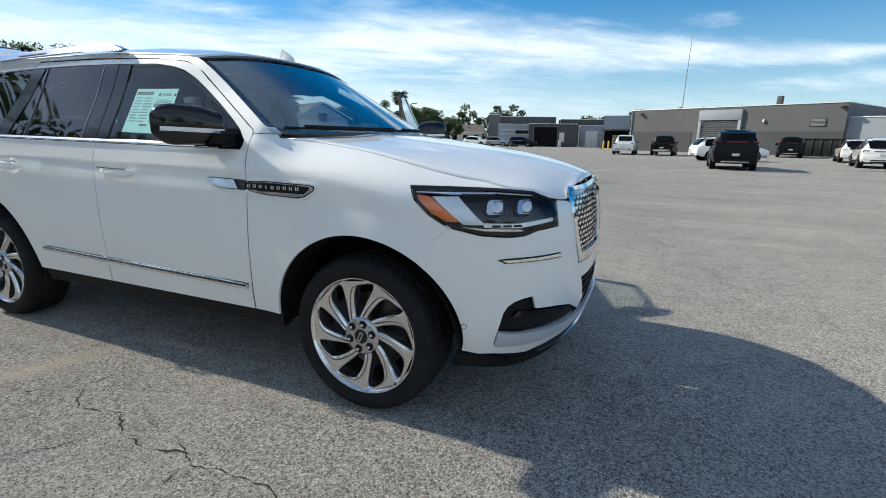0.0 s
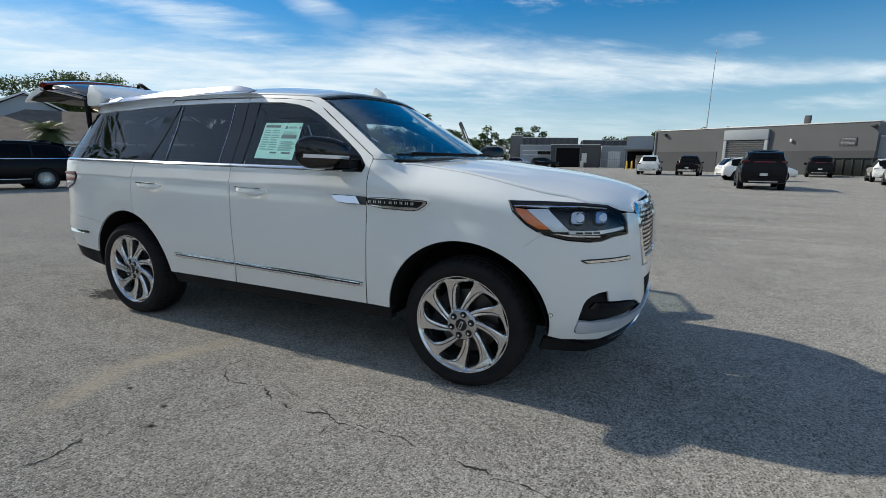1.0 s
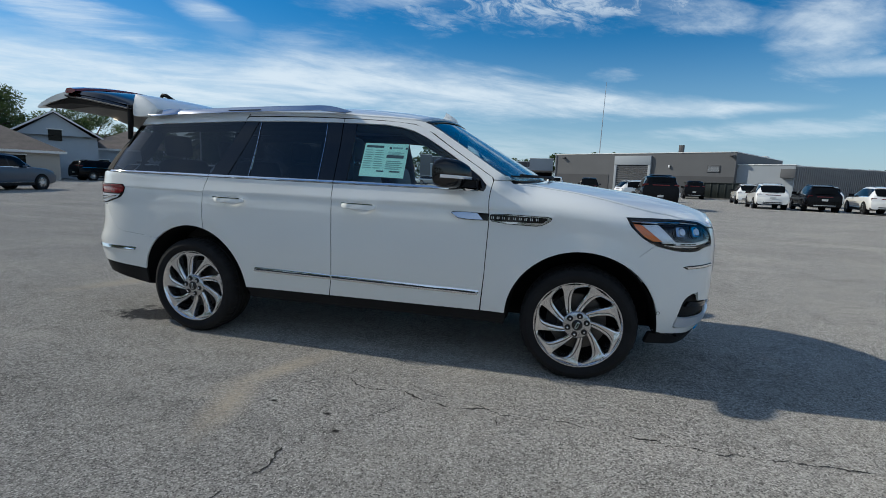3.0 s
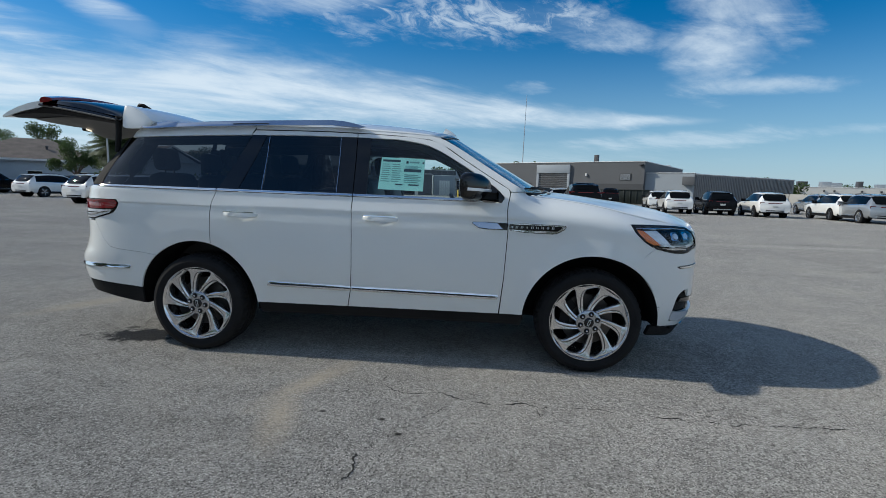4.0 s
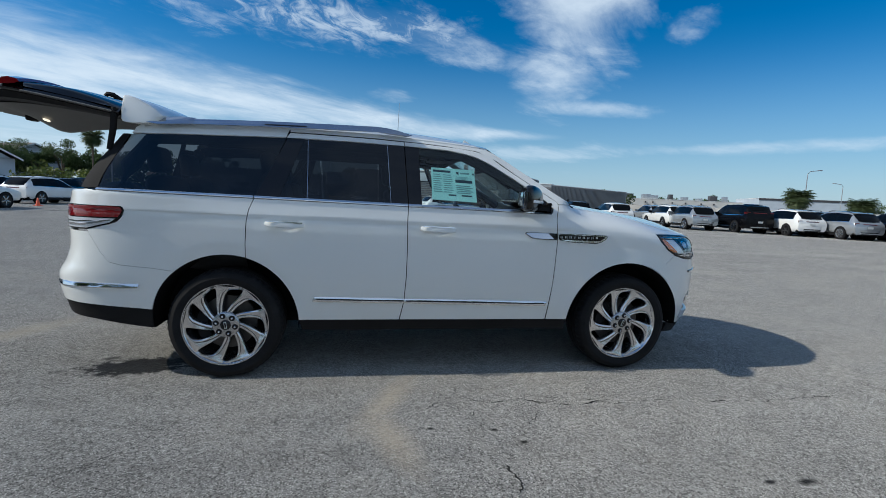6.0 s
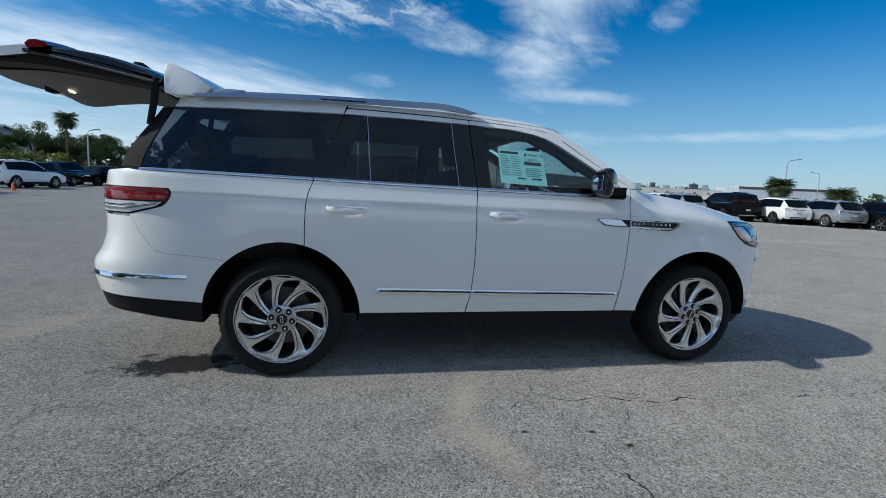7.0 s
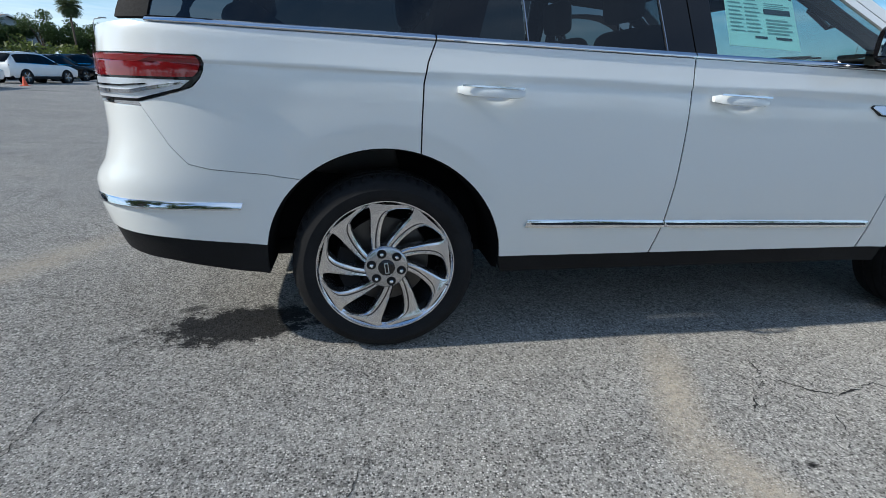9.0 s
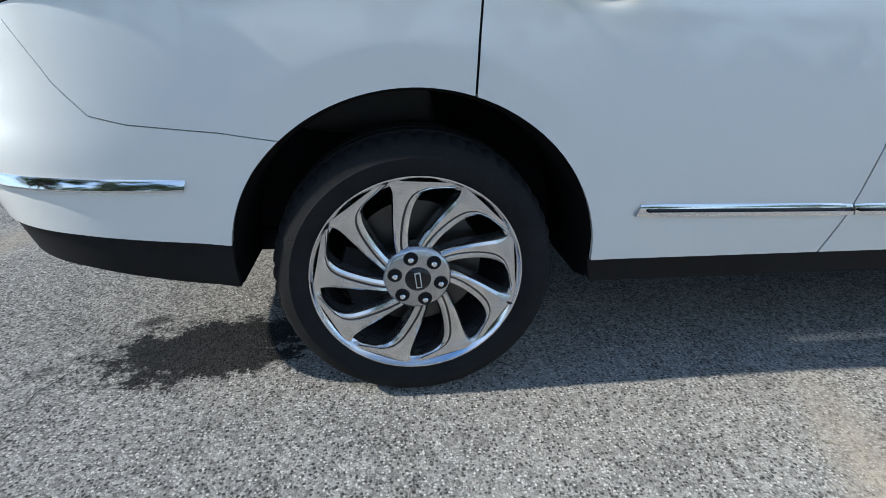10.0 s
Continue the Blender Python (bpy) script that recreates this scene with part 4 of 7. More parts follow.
hood_c = smooth([2.70, 2.97, 3.29, 3.62, 3.85, 3.96, 4.03], [1.370, 1.345, 1.306, 1.262, 1.212, 1.177, 1.150])
hood_us = [2.64 + (3.70 - 2.64) * i / 16 for i in range(17)]
hood_e = [skin_at(u, fender_top(u) - 0.001) for u in hood_us] + [skin_at(u, z) for u, z in ((3.80, 1.127), (3.93, 1.117), (4.03, 1.090), (4.10, 1.080), (4.15, 1.078), (4.18, 1.128))]
n_h = len(hood_e)
hood_cs = [(2.86 + (4.03 - 2.86) * (i / (n_h - 1)) ** 0.93, 0, hood_c(2.86 + (4.03 - 2.86) * (i / (n_h - 1)) ** 0.93)) for i in range(n_h)]
across("bonnet", hood_e, hood_cs, M["pearl"], 2.2, thick=0.004, ridge=0.010)
cowl_e = [edge_point(2.57, 1.366, 0.05), edge_point(2.63, 1.342, 0.10), edge_point(2.74, 1.305, 0.17)]
across("cowl", cowl_e, [(2.79, 0, 1.365), (2.87, 0, 1.338), (2.94, 0, 1.318)], M["black_plastic"], 2.0)


def wiper(y0, y1):
    def on(y, k):
        b = abs(y) / 0.93
        return Vector((2.885 - 0.27 * b * b - 0.06 * k, y, 1.372 + 0.012 * k - 0.0 * b))
    bm = tube_bm([on(y0 + (y1 - y0) * i / 8, 0.3 + 0.7 * i / 8) + Vector((0, 0, 0.012)) for i in range(9)], [0.014] * 3 + [0.009] * 6, 6)
    w = part("wiper_arm", bm, M["black_plastic"], suv)
    bm = tube_bm([on(y0 + (y1 - y0) * (0.25 + 0.9 * i / 8), 1.2) for i in range(9)], 0.007, 6)
    part("wiper_blade", bm, M["black_plastic"], w)


wiper(-0.15, -0.74)
wiper(0.62, 0.02)

# roof rails, aerial fin
for s in (-1, 1):
    top = [(-0.27, 1.860), (0.25, 1.881), (0.65, 1.891), (1.03, 1.898), (1.12, 1.893), (1.22, 1.874), (1.33, 1.843)]
    low = [(1.27, 1.830), (1.05, 1.853), (0.65, 1.848), (0.25, 1.838), (-0.27, 1.818)]

    def leaning(bm):
        for v in bm.verts:
            v.co.y += s * (1.90 - v.co.z) * 0.80
        return bm
    r = part("roof_rail", leaning(prism_bm(top + low, s * 0.652, s * 0.686, bevel=0.006)), M["rail_metal"], suv, "bright roof rail")
    part("rail_foot", leaning(prism_bm([(-0.575, 1.812), (-0.50, 1.842), (-0.42, 1.862), (-0.36, 1.869), (-0.262, 1.868), (-0.265, 1.818), (-0.50, 1.80)], s * 0.649, s * 0.689, bevel=0.005)), M["rail_metal"], r)
    part("rail_slot", leaning(prism_bm([(0.22, 1.849), (0.52, 1.856), (0.52, 1.864), (0.22, 1.857)], s * 0.682, s * 0.689)), M["black_gloss"], r)
bm = grid_bm([[(1.86 + 0.15 * k + (0.075 * h) * (0.9 - 0.9 * k) * 0.6, w * 0.018 * (1 - h) * math.sin(math.pi * min(max(k, 0.02), 0.98)), 1.856 + 0.072 * h * (1 - k) ** 0.6 - 0.012 * k) for k in [i / 8 for i in range(9)]] for w, h in ((-1, 0), (-0.8, 0.5), (0, 1), (0.8, 0.5), (1, 0))])
part("aerial_fin", bm, M["pearl"], suv)

# wing mirrors
for s, holder, sh in ((-1, door_right, Vector()), (1, door_left, left_shift)):
    rows = []

    def housing(k):
        """Rear and front of the housing, its middle height and half height at k from root to tip."""
        grow = (0.80 + 0.20 * ease(0, 0.35, k)) * (1 - 0.30 * ease(0.72, 1.0, k))
        return 2.135 - 0.020 * k, 2.345 - 0.070 * k - 0.115 * k ** 1.8, 1.388 + 0.006 * k, 0.098 * grow
    for i in range(15):
        k = i / 14
        xr, xf, cz, hz = housing(k)
        end = 1.0 if 0 < i < 14 else 0.70
        row = []
        for a in range(24):
            c, d = math.cos(2 * math.pi * a / 24), math.sin(2 * math.pi * a / 24)
            c, d = math.copysign(abs(c) ** (0.85 if c > 0 else 0.45), c), math.copysign(abs(d) ** 0.72, d)
            row.append(Vector(((xr + xf) / 2 + (xf - xr) / 2 * c * end, s * (0.955 + 0.250 * k), cz + hz * d * end)) - sh)
        rows.append(row)
    bm = grid_bm(rows, closed=True)
    bm.verts.ensure_lookup_table()
    bm.faces.new([bm.verts[i] for i in range(24)])
    bm.faces.new([bm.verts[i] for i in range(len(bm.verts) - 24, len(bm.verts))])
    mir = part("wing_mirror", bm, M["black_gloss"], holder, "gloss black wing mirror with a bright indicator band")
    band = []
    for i in range(13):
        k = 0.06 + 0.90 * i / 12
        xr, xf, cz, hz = housing(k)
        band.append([Vector((xf + dx, s * (0.955 + 0.250 * k), 1.362 + 0.012 * k + dz)) - sh for dx, dz in ((-0.012, -0.013), (0.002, -0.011), (0.004, 0.0), (0.004, 0.009), (-0.010, 0.012))])
    part("indicator_band", grid_bm(band), M["bright_silver"], mir)
    part("mirror_stalk", turned(box_bm((2.20, s * 0.90, 1.300), (2.385, s * 1.02, 1.350), 0.014), Matrix.Translation(-sh)), M["black_plastic"], mir)
    glassy = turned(box_bm((-0.0025, -0.080, -0.052), (0.0025, 0.080, 0.052), 0.002), Matrix.Translation((2.1215, s * 1.083, 1.3875)) @ Matrix.Rotation(s * 0.080, 4, "Z"))
    part("mirror_glass", turned(glassy, Matrix.Translation(-sh)), M["chrome"], mir)


# ---- wheels ----
def wheel_at(x, y, turn, flip=False):
    w = new("wheel")
    w.parent = suv
    prof = [(0.286, 0.012), (0.296, -0.004), (0.312, -0.016), (0.335, -0.021), (0.345, -0.0215), (0.349, -0.019), (0.366, -0.014), (0.378, -0.004), (0.386, 0.010), (0.3935, 0.026), (0.3955, 0.040), (0.397, 0.060), (0.389, 0.063), (0.389, 0.071), (0.398, 0.074),
            (0.399, 0.110), (0.391, 0.113), (0.391, 0.122), (0.399, 0.125), (0.399, 0.160), (0.391, 0.163), (0.391, 0.172), (0.398, 0.175), (0.396, 0.215), (0.388, 0.245), (0.36, 0.262), (0.31, 0.262), (0.286, 0.24)]
    n = 156
    bm = lathe_bm(prof, n)
    bm.verts.ensure_lookup_table()
    for ri, (r, h) in enumerate(prof):
        if 8 <= ri <= 11:
            for i in range(n):
                if (i % 3) == 0:
                    v = bm.verts[ri * n + i]
                    k = (r - 0.009) / r
                    v.co.x, v.co.z = v.co.x * k, v.co.z * k
    part("tyre", bm, M["tyre"], w, "black road tyre", 30)
    part("rim_lip", lathe_bm([(0.2985, 0.010), (0.2985, -0.003), (0.2960, -0.008), (0.2920, -0.008), (0.2890, -0.003), (0.2840, 0.005), (0.272, 0.014), (0.266, 0.04)], 96), M["machined"], w)
    part("rim_barrel", lathe_bm([(0.284, 0.02), (0.270, 0.06), (0.262, 0.12), (0.262, 0.20), (0.280, 0.235)], 64), M["alloy_dark"], w)
    part("brake_disc", lathe_bm([(0.08, 0.105), (0.195, 0.105), (0.197, 0.108), (0.197, 0.128), (0.195, 0.13), (0.08, 0.13)], 64), M["brake"], w)
    part("wheel_back", lathe_bm([(0.262, 0.19), (0.20, 0.185), (0.07, 0.16), (0.0, 0.16)], 48), M["black_deep"], w)
    cal = bmesh.new()
    rows = []
    for i in range(9):
        a = radians(150 + 60 * i / 8)
        rows.append([(r * math.cos(a), h, r * math.sin(a)) for r, h in ((0.135, 0.085), (0.135, 0.06), (0.21, 0.06), (0.215, 0.085), (0.215, 0.14), (0.135, 0.14))])
    part("brake_caliper", grid_bm(rows, cal, closed=True), M["black_plastic"], w)
    # one swirling spoke, then eight more on the same mesh
    rs = [0.070, 0.085, 0.105, 0.130, 0.155, 0.180, 0.200, 0.215, 0.228, 0.240, 0.250, 0.260, 0.268, 0.276, 0.283, 0.2885]
    lead = smooth([0.07, 0.11, 0.16, 0.21, 0.25, 0.283], [24.0, 16.0, 8.5, 3.5, 1.0, 0.0])
    left = smooth([0.07, 0.10, 0.15, 0.20, 0.23, 0.255, 0.272, 0.283], [0.021, 0.022, 0.024, 0.027, 0.029, 0.031, 0.036, 0.046])
    right = smooth([0.07, 0.10, 0.15, 0.19, 0.215, 0.235, 0.250, 0.262, 0.272, 0.283], [0.021, 0.022, 0.026, 0.031, 0.037, 0.047, 0.064, 0.096, 0.140, 0.164])
    rows = []
    for r in rs:
        a0 = radians(90 + lead(r))
        face = 0.004 + 0.010 * math.sin(math.pi * min(max((r - 0.07) / 0.21, 0), 1))
        lw, rw = left(r), right(r)
        gx = -max(rw - 0.0215, -0.004)
        cuts = [(lw, 0.052), (lw, 0.011), (lw - 0.004, 0.003), (lw * 0.55, -0.0015), (gx + 0.0050, 0.001), (gx + 0.0036, 0.0065), (gx, 0.0065), (gx - 0.0018, 0.0025), (gx - 0.0085, 0.0015), (-(rw - 0.004), 0.006), (-rw, 0.014), (-rw, 0.052)]
        rows.append([(r * math.cos(a0 + o / r), face + d, r * math.sin(a0 + o / r)) for o, d in cuts])
    first = part("spoke", grid_bm([row[1:11] for row in rows]), M["machined"], w, sharp=28)
    side_bm = grid_bm([row[:2] for row in rows])
    grid_bm([row[10:] for row in rows], side_bm)
    subs = [part("spoke_side", side_bm, M["alloy_dark"], first),
            part("spoke_groove", grid_bm([[(x, y - 0.0012, z) for x, y, z in row[5:7]] for row in rows[1:14]]), M["brake"], first)]
    for k in range(1, 9):
        rot = Matrix.Rotation(radians(-40 * k), 4, "Y")
        sp = new("spoke", first.data)
        sp.parent, sp.matrix_basis = w, rot
        for src in subs:
            o = new(src.name.split(".")[0], src.data)
            o.parent = sp
    part("hub_plate", lathe_bm([(0.0, -0.002), (0.030, -0.002), (0.040, -0.004), (0.084, -0.002), (0.093, 0.004), (0.097, 0.014), (0.097, 0.05)], 64), M["alloy_mid"], w)
    part("centre_cap", lathe_bm([(0.0, -0.012), (0.020, -0.0115), (0.032, -0.009), (0.036, -0.005), (0.036, 0.0)], 40), M["black_gloss"], w)
    em = box_bm((-0.0085, -0.0135, -0.024), (0.0085, -0.0105, 0.024), 0.001)
    part("cap_emblem", em, M["pewter"], w)
    em = box_bm((-0.0055, -0.0142, -0.020), (0.0055, -0.0130, 0.020), 0.0006)
    part("cap_emblem_field", em, M["black_gloss"], w)
    nut = lathe_bm([(0.0, -0.018), (0.006, -0.0175), (0.0085, -0.015), (0.0095, -0.004), (0.0095, 0.004)], 6)
    cup = lathe_bm([(0.0205, -0.0035), (0.0190, -0.0050), (0.0130, -0.0048), (0.0075, -0.0045)], 24)
    c0, n0 = part("lug_cup", cup, M["black_plastic"], w), part("lug_nut", nut, M["chrome"], w, sharp=20)
    for i in range(6):
        m = Matrix.Translation((0.0655 * math.cos(radians(100 + 60 * i)), 0, 0.0655 * math.sin(radians(100 + 60 * i))))
        if i == 0:
            c0.matrix_basis = n0.matrix_basis = m
        else:
            for src in (c0, n0):
                o = new(src.name.split(".")[0], src.data)
                o.parent, o.matrix_basis = w, m
    part("tyre_valve", tube_bm([(0.243, 0.010, -0.124), (0.255, -0.004, -0.13)], 0.003), M["black_plastic"], w)
    w.matrix_basis = Matrix.Translation((x, y, HUB_Z)) @ Matrix.Rotation(radians(180 if flip else 0), 4, "Z") @ Matrix.Rotation(radians(turn), 4, "Y")
    return w


first_wheel = wheel_at(0.0, -0.955, -8)
for x, y, turn, flip in ((AXLE_F, -0.955, 22, False), (0.0, 0.955, 0, True), (AXLE_F, 0.955, 15, True)):
    copy_thing(first_wheel, Matrix.Translation((x, y, HUB_Z)) @ Matrix.Rotation(radians(180 if flip else 0), 4, "Z") @ Matrix.Rotation(radians(turn), 4, "Y"))

# ---- raised tailgate ----
def gate_slab(name, outline, w0, w1, mat, holder, x0=-0.45, x1=-1.9, crown=0.05, label=""):
    """A slab across the car, cut to a side outline, with a width that changes along its length."""
    bm = prism_bm(outline, -1.0, 1.0, bevel=0.0)
    bmesh.ops.subdivide_edges(bm, edges=[e for e in bm.edges if abs(e.verts[0].co.y - e.verts[1].co.y) > 1], cuts=9)
    for v in bm.verts:
        k = min(max((v.co.x - x0) / (x1 - x0), 0), 1)
        b = v.co.y
        v.co.y = b * (w0 + (w1 - w0) * k)
        v.co.z += crown * (1 - b * b)
        v.co.x -= 0.10 * k * (1 - b * b)
    return part(name, bm, mat, holder, label)


def gate_skin(name, x0, x1, section, mat, holder, n=20, label="", sharp=30):
    """A skin over sections (half width, height) from edge to middle, mirrored, between two stations."""
    rows = []
    for i in range(n + 1):
        x = x0 + (x1 - x0) * i / n
        half = section(x)
        rows.append([(x - bow, -w, z) for w, z, bow in half] + [(x - bow, w, z) for w, z, bow in reversed(half[:-1])])
    return part(name, grid_bm(rows), mat, holder, label, sharp)


gate_top = smooth([-1.46, -1.36, -1.146, -0.891, -0.75], [2.028, 2.030, 2.016, 1.958, 1.905])
gate_seal = smooth([-1.50, -1.34, -1.05, -0.79, -0.74], [1.985, 1.966, 1.918, 1.870, 1.861])
gate_under = smooth([-1.80, -1.50, -1.10, -0.79], [1.895, 1.915, 1.880, 1.835])
gate_belly = smooth([-1.80, -1.73, -1.59, -1.43, -1.38, -1.23, -1.05, -0.90, -0.80], [1.940, 1.925, 1.866, 1.778, 1.770, 1.798, 1.834, 1.852, 1.862])


def gate_bow(x, b):
    return 0.10 * (-0.7 - x) / 1.1 * (1 - b * b)


gate = gate_skin("tailgate", -0.745, -1.48, lambda x: [(0.70, gate_seal(x) - 0.030, 0), (0.752, gate_seal(x) - 0.004, 0), (0.757, gate_seal(x) + 0.004, 0), (0.715, gate_top(x) - 0.012, 0), (0.695, gate_top(x), 0.002)] + [(0.695 * (1 - k / 5), gate_top(x) + 0.065 * (1 - (1 - k / 5) ** 2), gate_bow(x, 1 - k / 5)) for k in range(1, 6)], M["black_gloss"], suv, label="raised tailgate with dark glass, red light bar and grey inner trim")
gate_skin("tailgate_glass", -0.79, -1.38, lambda x: [(0.757 - 0.012, gate_seal(x) + 0.030, 0), (0.7235, gate_top(x) - 0.022, 0), (0.7195, gate_top(x) - 0.016, 0)], M["black_gloss"], gate)
fin = [(-0.463, 1.860), (-0.50, 1.893), (-0.56, 1.934), (-0.61, 1.962), (-0.66, 1.981), (-0.70, 1.991), (-0.718, 1.990), (-0.726, 1.980), (-0.732, 1.90), (-0.733, 1.82), (-0.725, 1.806), (-0.70, 1.799), (-0.648, 1.797), (-0.56, 1.803), (-0.49, 1.822)]
rows = []
for b, k in [(-1.0, 0.95), (-0.996, 0.982), (-0.986, 1.0)] + [(i / 8, 1.0) for i in range(-7, 8)] + [(0.986, 1.0), (0.996, 0.982), (1.0, 0.95)]:
    row = []
    for x, z in fin:
        x, z = -0.63 + (x + 0.63) * k, 1.885 + (z - 1.885) * k
        ahead = max(x + 0.70, 0.0) / 0.24
        row.append((x + (0.13 * ahead - 0.02) * (1 - b * b), b * (0.755 - 0.030 * ((z - 1.797) / 0.2) ** 2), z + 0.026 * (1 - b * b)))
    rows.append(row)
bm = grid_bm(rows, closed=True)
bm.verts.ensure_lookup_table()
bm.faces.new([bm.verts[i] for i in range(len(fin))])
bm.faces.new([bm.verts[len(bm.verts) - len(fin) + i] for i in range(len(fin))])
part("spoiler", bm, M["pearl"], gate, sharp=40)
gate_slab("gate_light_bar", [(-1.345, 2.020), (-1.36, 2.040), (-1.41, 2.050), (-1.445, 2.044), (-1.465, 2.022), (-1.455, 2.000), (-1.38, 2.006)], 0.775, 0.75, M["red_lens"], gate, crown=0.085)
gate_slab("gate_lower_panel", [(-1.455, 2.018), (-1.52, 2.012), (-1.60, 1.997), (-1.70, 1.968), (-1.80, 1.928), (-1.855, 1.893), (-1.845, 1.880), (-1.77, 1.903), (-1.66, 1.932), (-1.56, 1.950), (-1.46, 1.968)], 0.79, 0.72, M["pearl"], gate)
gate_skin("gate_inner_frame", -0.76, -1.80, lambda x: [(0.735 - 0.03 * ease(-1.4, -1.8, x), max(gate_seal(x) - 0.016, gate_under(x) + 0.012) if x > -1.5 else gate_under(x) + 0.022, 0), (0.70, gate_under(x) + 0.006, 0), (0.60, gate_under(x), gate_bow(x, 0.8)), (0.40, gate_under(x) + 0.02, gate_bow(x, 0.5)), (0.0, gate_under(x) + 0.04, gate_bow(x, 0))], M["black_plastic"], gate)


def trim_z(x, b):
    """The inner trim's height at a share b of its half width: it sags towards the middle."""
    low = min(gate_belly(x), gate_under(x))
    return low + (gate_under(x) + 0.004 - low) * b ** 1.25


gate_skin("gate_inner_trim", -0.80, -1.79, lambda x: [(0.48 * (1 - k / 8), trim_z(x, 1 - k / 8), gate_bow(x, 1 - k / 8)) for k in range(9)], M["trim_grey"], gate, n=36, sharp=60)
part("gate_weatherstrip", tube_bm([(x, -0.758, gate_seal(x)) for x in (-0.79, -0.95, -1.10, -1.25, -1.34)], 0.005), M["trim_grey"], gate)
part("gate_lamp", turned(lathe_bm([(0.0, -0.006), (0.020, -0.005), (0.026, 0.004)], 20, "z"), Matrix.Translation((-1.45, -0.28, trim_z(-1.42, 0.48) - 0.002)) @ Matrix.Rotation(radians(14), 4, "Y") @ Matrix.Rotation(radians(-14), 4, "X")), M["lamp_lit"], gate, "lit round courtesy lamp")
part("gate_latch", box_bm((-1.725, -0.06, 1.846), (-1.665, 0.04, 1.95), 0.012), M["black_plastic"], gate)
part("gate_wiper", tube_bm([(-1.02, 0.06, 2.045), (-1.06, 0.04, 2.070), (-1.12, 0.03, 2.108), (-1.16, 0.03, 2.112), (-1.19, 0.03, 2.085)], [0.014, 0.018, 0.020, 0.020, 0.012]), M["black_plastic"], gate)
for s in (-1, 1):
    part("gate_strut", tube_bm([(-0.78, s * 0.73, 1.90), (-0.80, s * 0.715, 1.75), (-0.835, s * 0.695, 1.61)], [0.023, 0.023, 0.020]), M["black_plastic"], suv)

# ---- cabin ----
part("underbody", box_bm((-0.80, -0.60, 0.33), (3.80, 0.60, 0.42), 0.03), M["black_deep"], suv)
part("frame_rail", box_bm((0.56, -0.78, 0.36), (2.56, 0.78, 0.42), 0.02), M["black_deep"], suv)
part("cabin_floor", box_bm((0.56, -0.78, 0.46), (2.50, 0.78, 0.62), 0.05), M["cabin"], suv)
part("boot_floor", box_bm((-0.88, -0.58, 0.46), (0.55, 0.58, 0.62), 0.05), M["cabin"], suv)
part("headliner", box_bm((-0.55, -0.66, 1.775), (1.85, 0.66, 1.795), 0.008), M["headliner"], suv)
for s in (-1, 1):
    part("door_card", box_bm((0.62, s * 0.845, 0.55), (1.24, s * 0.885, 1.27), 0.02), M["cabin"], suv)
    part("quarter_card", box_bm((-0.70, s * 0.845, 0.99), (0.61, s * 0.885, 1.27), 0.02), M["cabin"], suv)
part("door_card", box_bm((1.25, -0.885, 0.55), (2.36, -0.845, 1.27), 0.02), M["cabin"], suv)


for s in (-1, 1):
    part("roof_trim", tube_bm([(-0.60, s * 0.64, 1.715), (0.4, s * 0.64, 1.745), (1.3, s * 0.64, 1.74), (1.75, s * 0.66, 1.715)], 0.045), M["cabin"], suv)
    part("front_pillar_trim", tube_bm([(1.75, s * 0.66, 1.715), (1.95, s * 0.70, 1.620), (2.25, s * 0.775, 1.450), (2.50, s * 0.83, 1.315)], [0.045, 0.04, 0.035, 0.045]), M["cabin"], suv)
    part("middle_pillar_trim", tube_bm([(1.30, s * 0.65, 1.72), (1.32, s * 0.77, 1.45), (1.33, s * 0.83, 1.15)], [0.04, 0.045, 0.05]), M["cabin"], suv)
    part("rear_pillar_trim", tube_bm([(0.38, s * 0.65, 1.73), (0.26, s * 0.76, 1.45), (0.20, s * 0.82, 1.2)], [0.05, 0.06, 0.07]), M["cabin"], suv)
    part("tail_pillar_trim", tube_bm([(-0.60, s * 0.57, 1.71), (-0.74, s * 0.62, 1.5), (-0.80, s * 0.66, 1.28)], [0.05, 0.06, 0.07]), M["cabin"], suv)
    part("sun_visor", box_bm((1.62, s * 0.42 - 0.20, 1.735), (1.86, s * 0.42 + 0.20, 1.760), 0.01), M["cabin"], suv)
    part("grab_handle", tube_bm([(2.02, s * 0.725, 1.575), (2.03, s * 0.690, 1.545), (2.14, s * 0.705, 1.475), (2.155, s * 0.745, 1.490)], 0.014), M["cabin"], suv)
part("screen_header_trim", tube_bm([(1.82, -0.70, 1.725), (1.90, -0.35, 1.775), (1.92, 0.0, 1.785), (1.90, 0.35, 1.775), (1.82, 0.70, 1.725)], 0.04), M["cabin"], suv)


def rounded(lo, hi, r, lean=0.0):
    bm = box_bm(lo, hi, r, seg=4)
    if lean:
        c = Vector(((lo[0] + hi[0]) / 2, 0, lo[2]))
        turned(bm, Matrix.Translation(c) @ Matrix.Rotation(radians(lean), 4, "Y") @ Matrix.Translation(-c))
    return bm


def seat(x, y, w=0.52):
    st = part("seat_cushion", rounded((x, y - w / 2, 0.72), (x + 0.52, y + w / 2, 0.92), 0.06), M["seat"], suv)
    part("seat_back", rounded((x - 0.12, y - w / 2, 0.86), (x + 0.06, y + w / 2, 1.46), 0.07, -13), M["seat"], st)
    part("headrest", rounded((x - 0.25, y - 0.14, 1.47), (x - 0.14, y + 0.14, 1.67), 0.045, -8), M["seat"], st)
    for d in (-0.06, 0.06):
        part("headrest_post", tube_bm([(x - 0.175, y + d, 1.40), (x - 0.19, y + d, 1.50)], 0.007), M["chrome"], st)


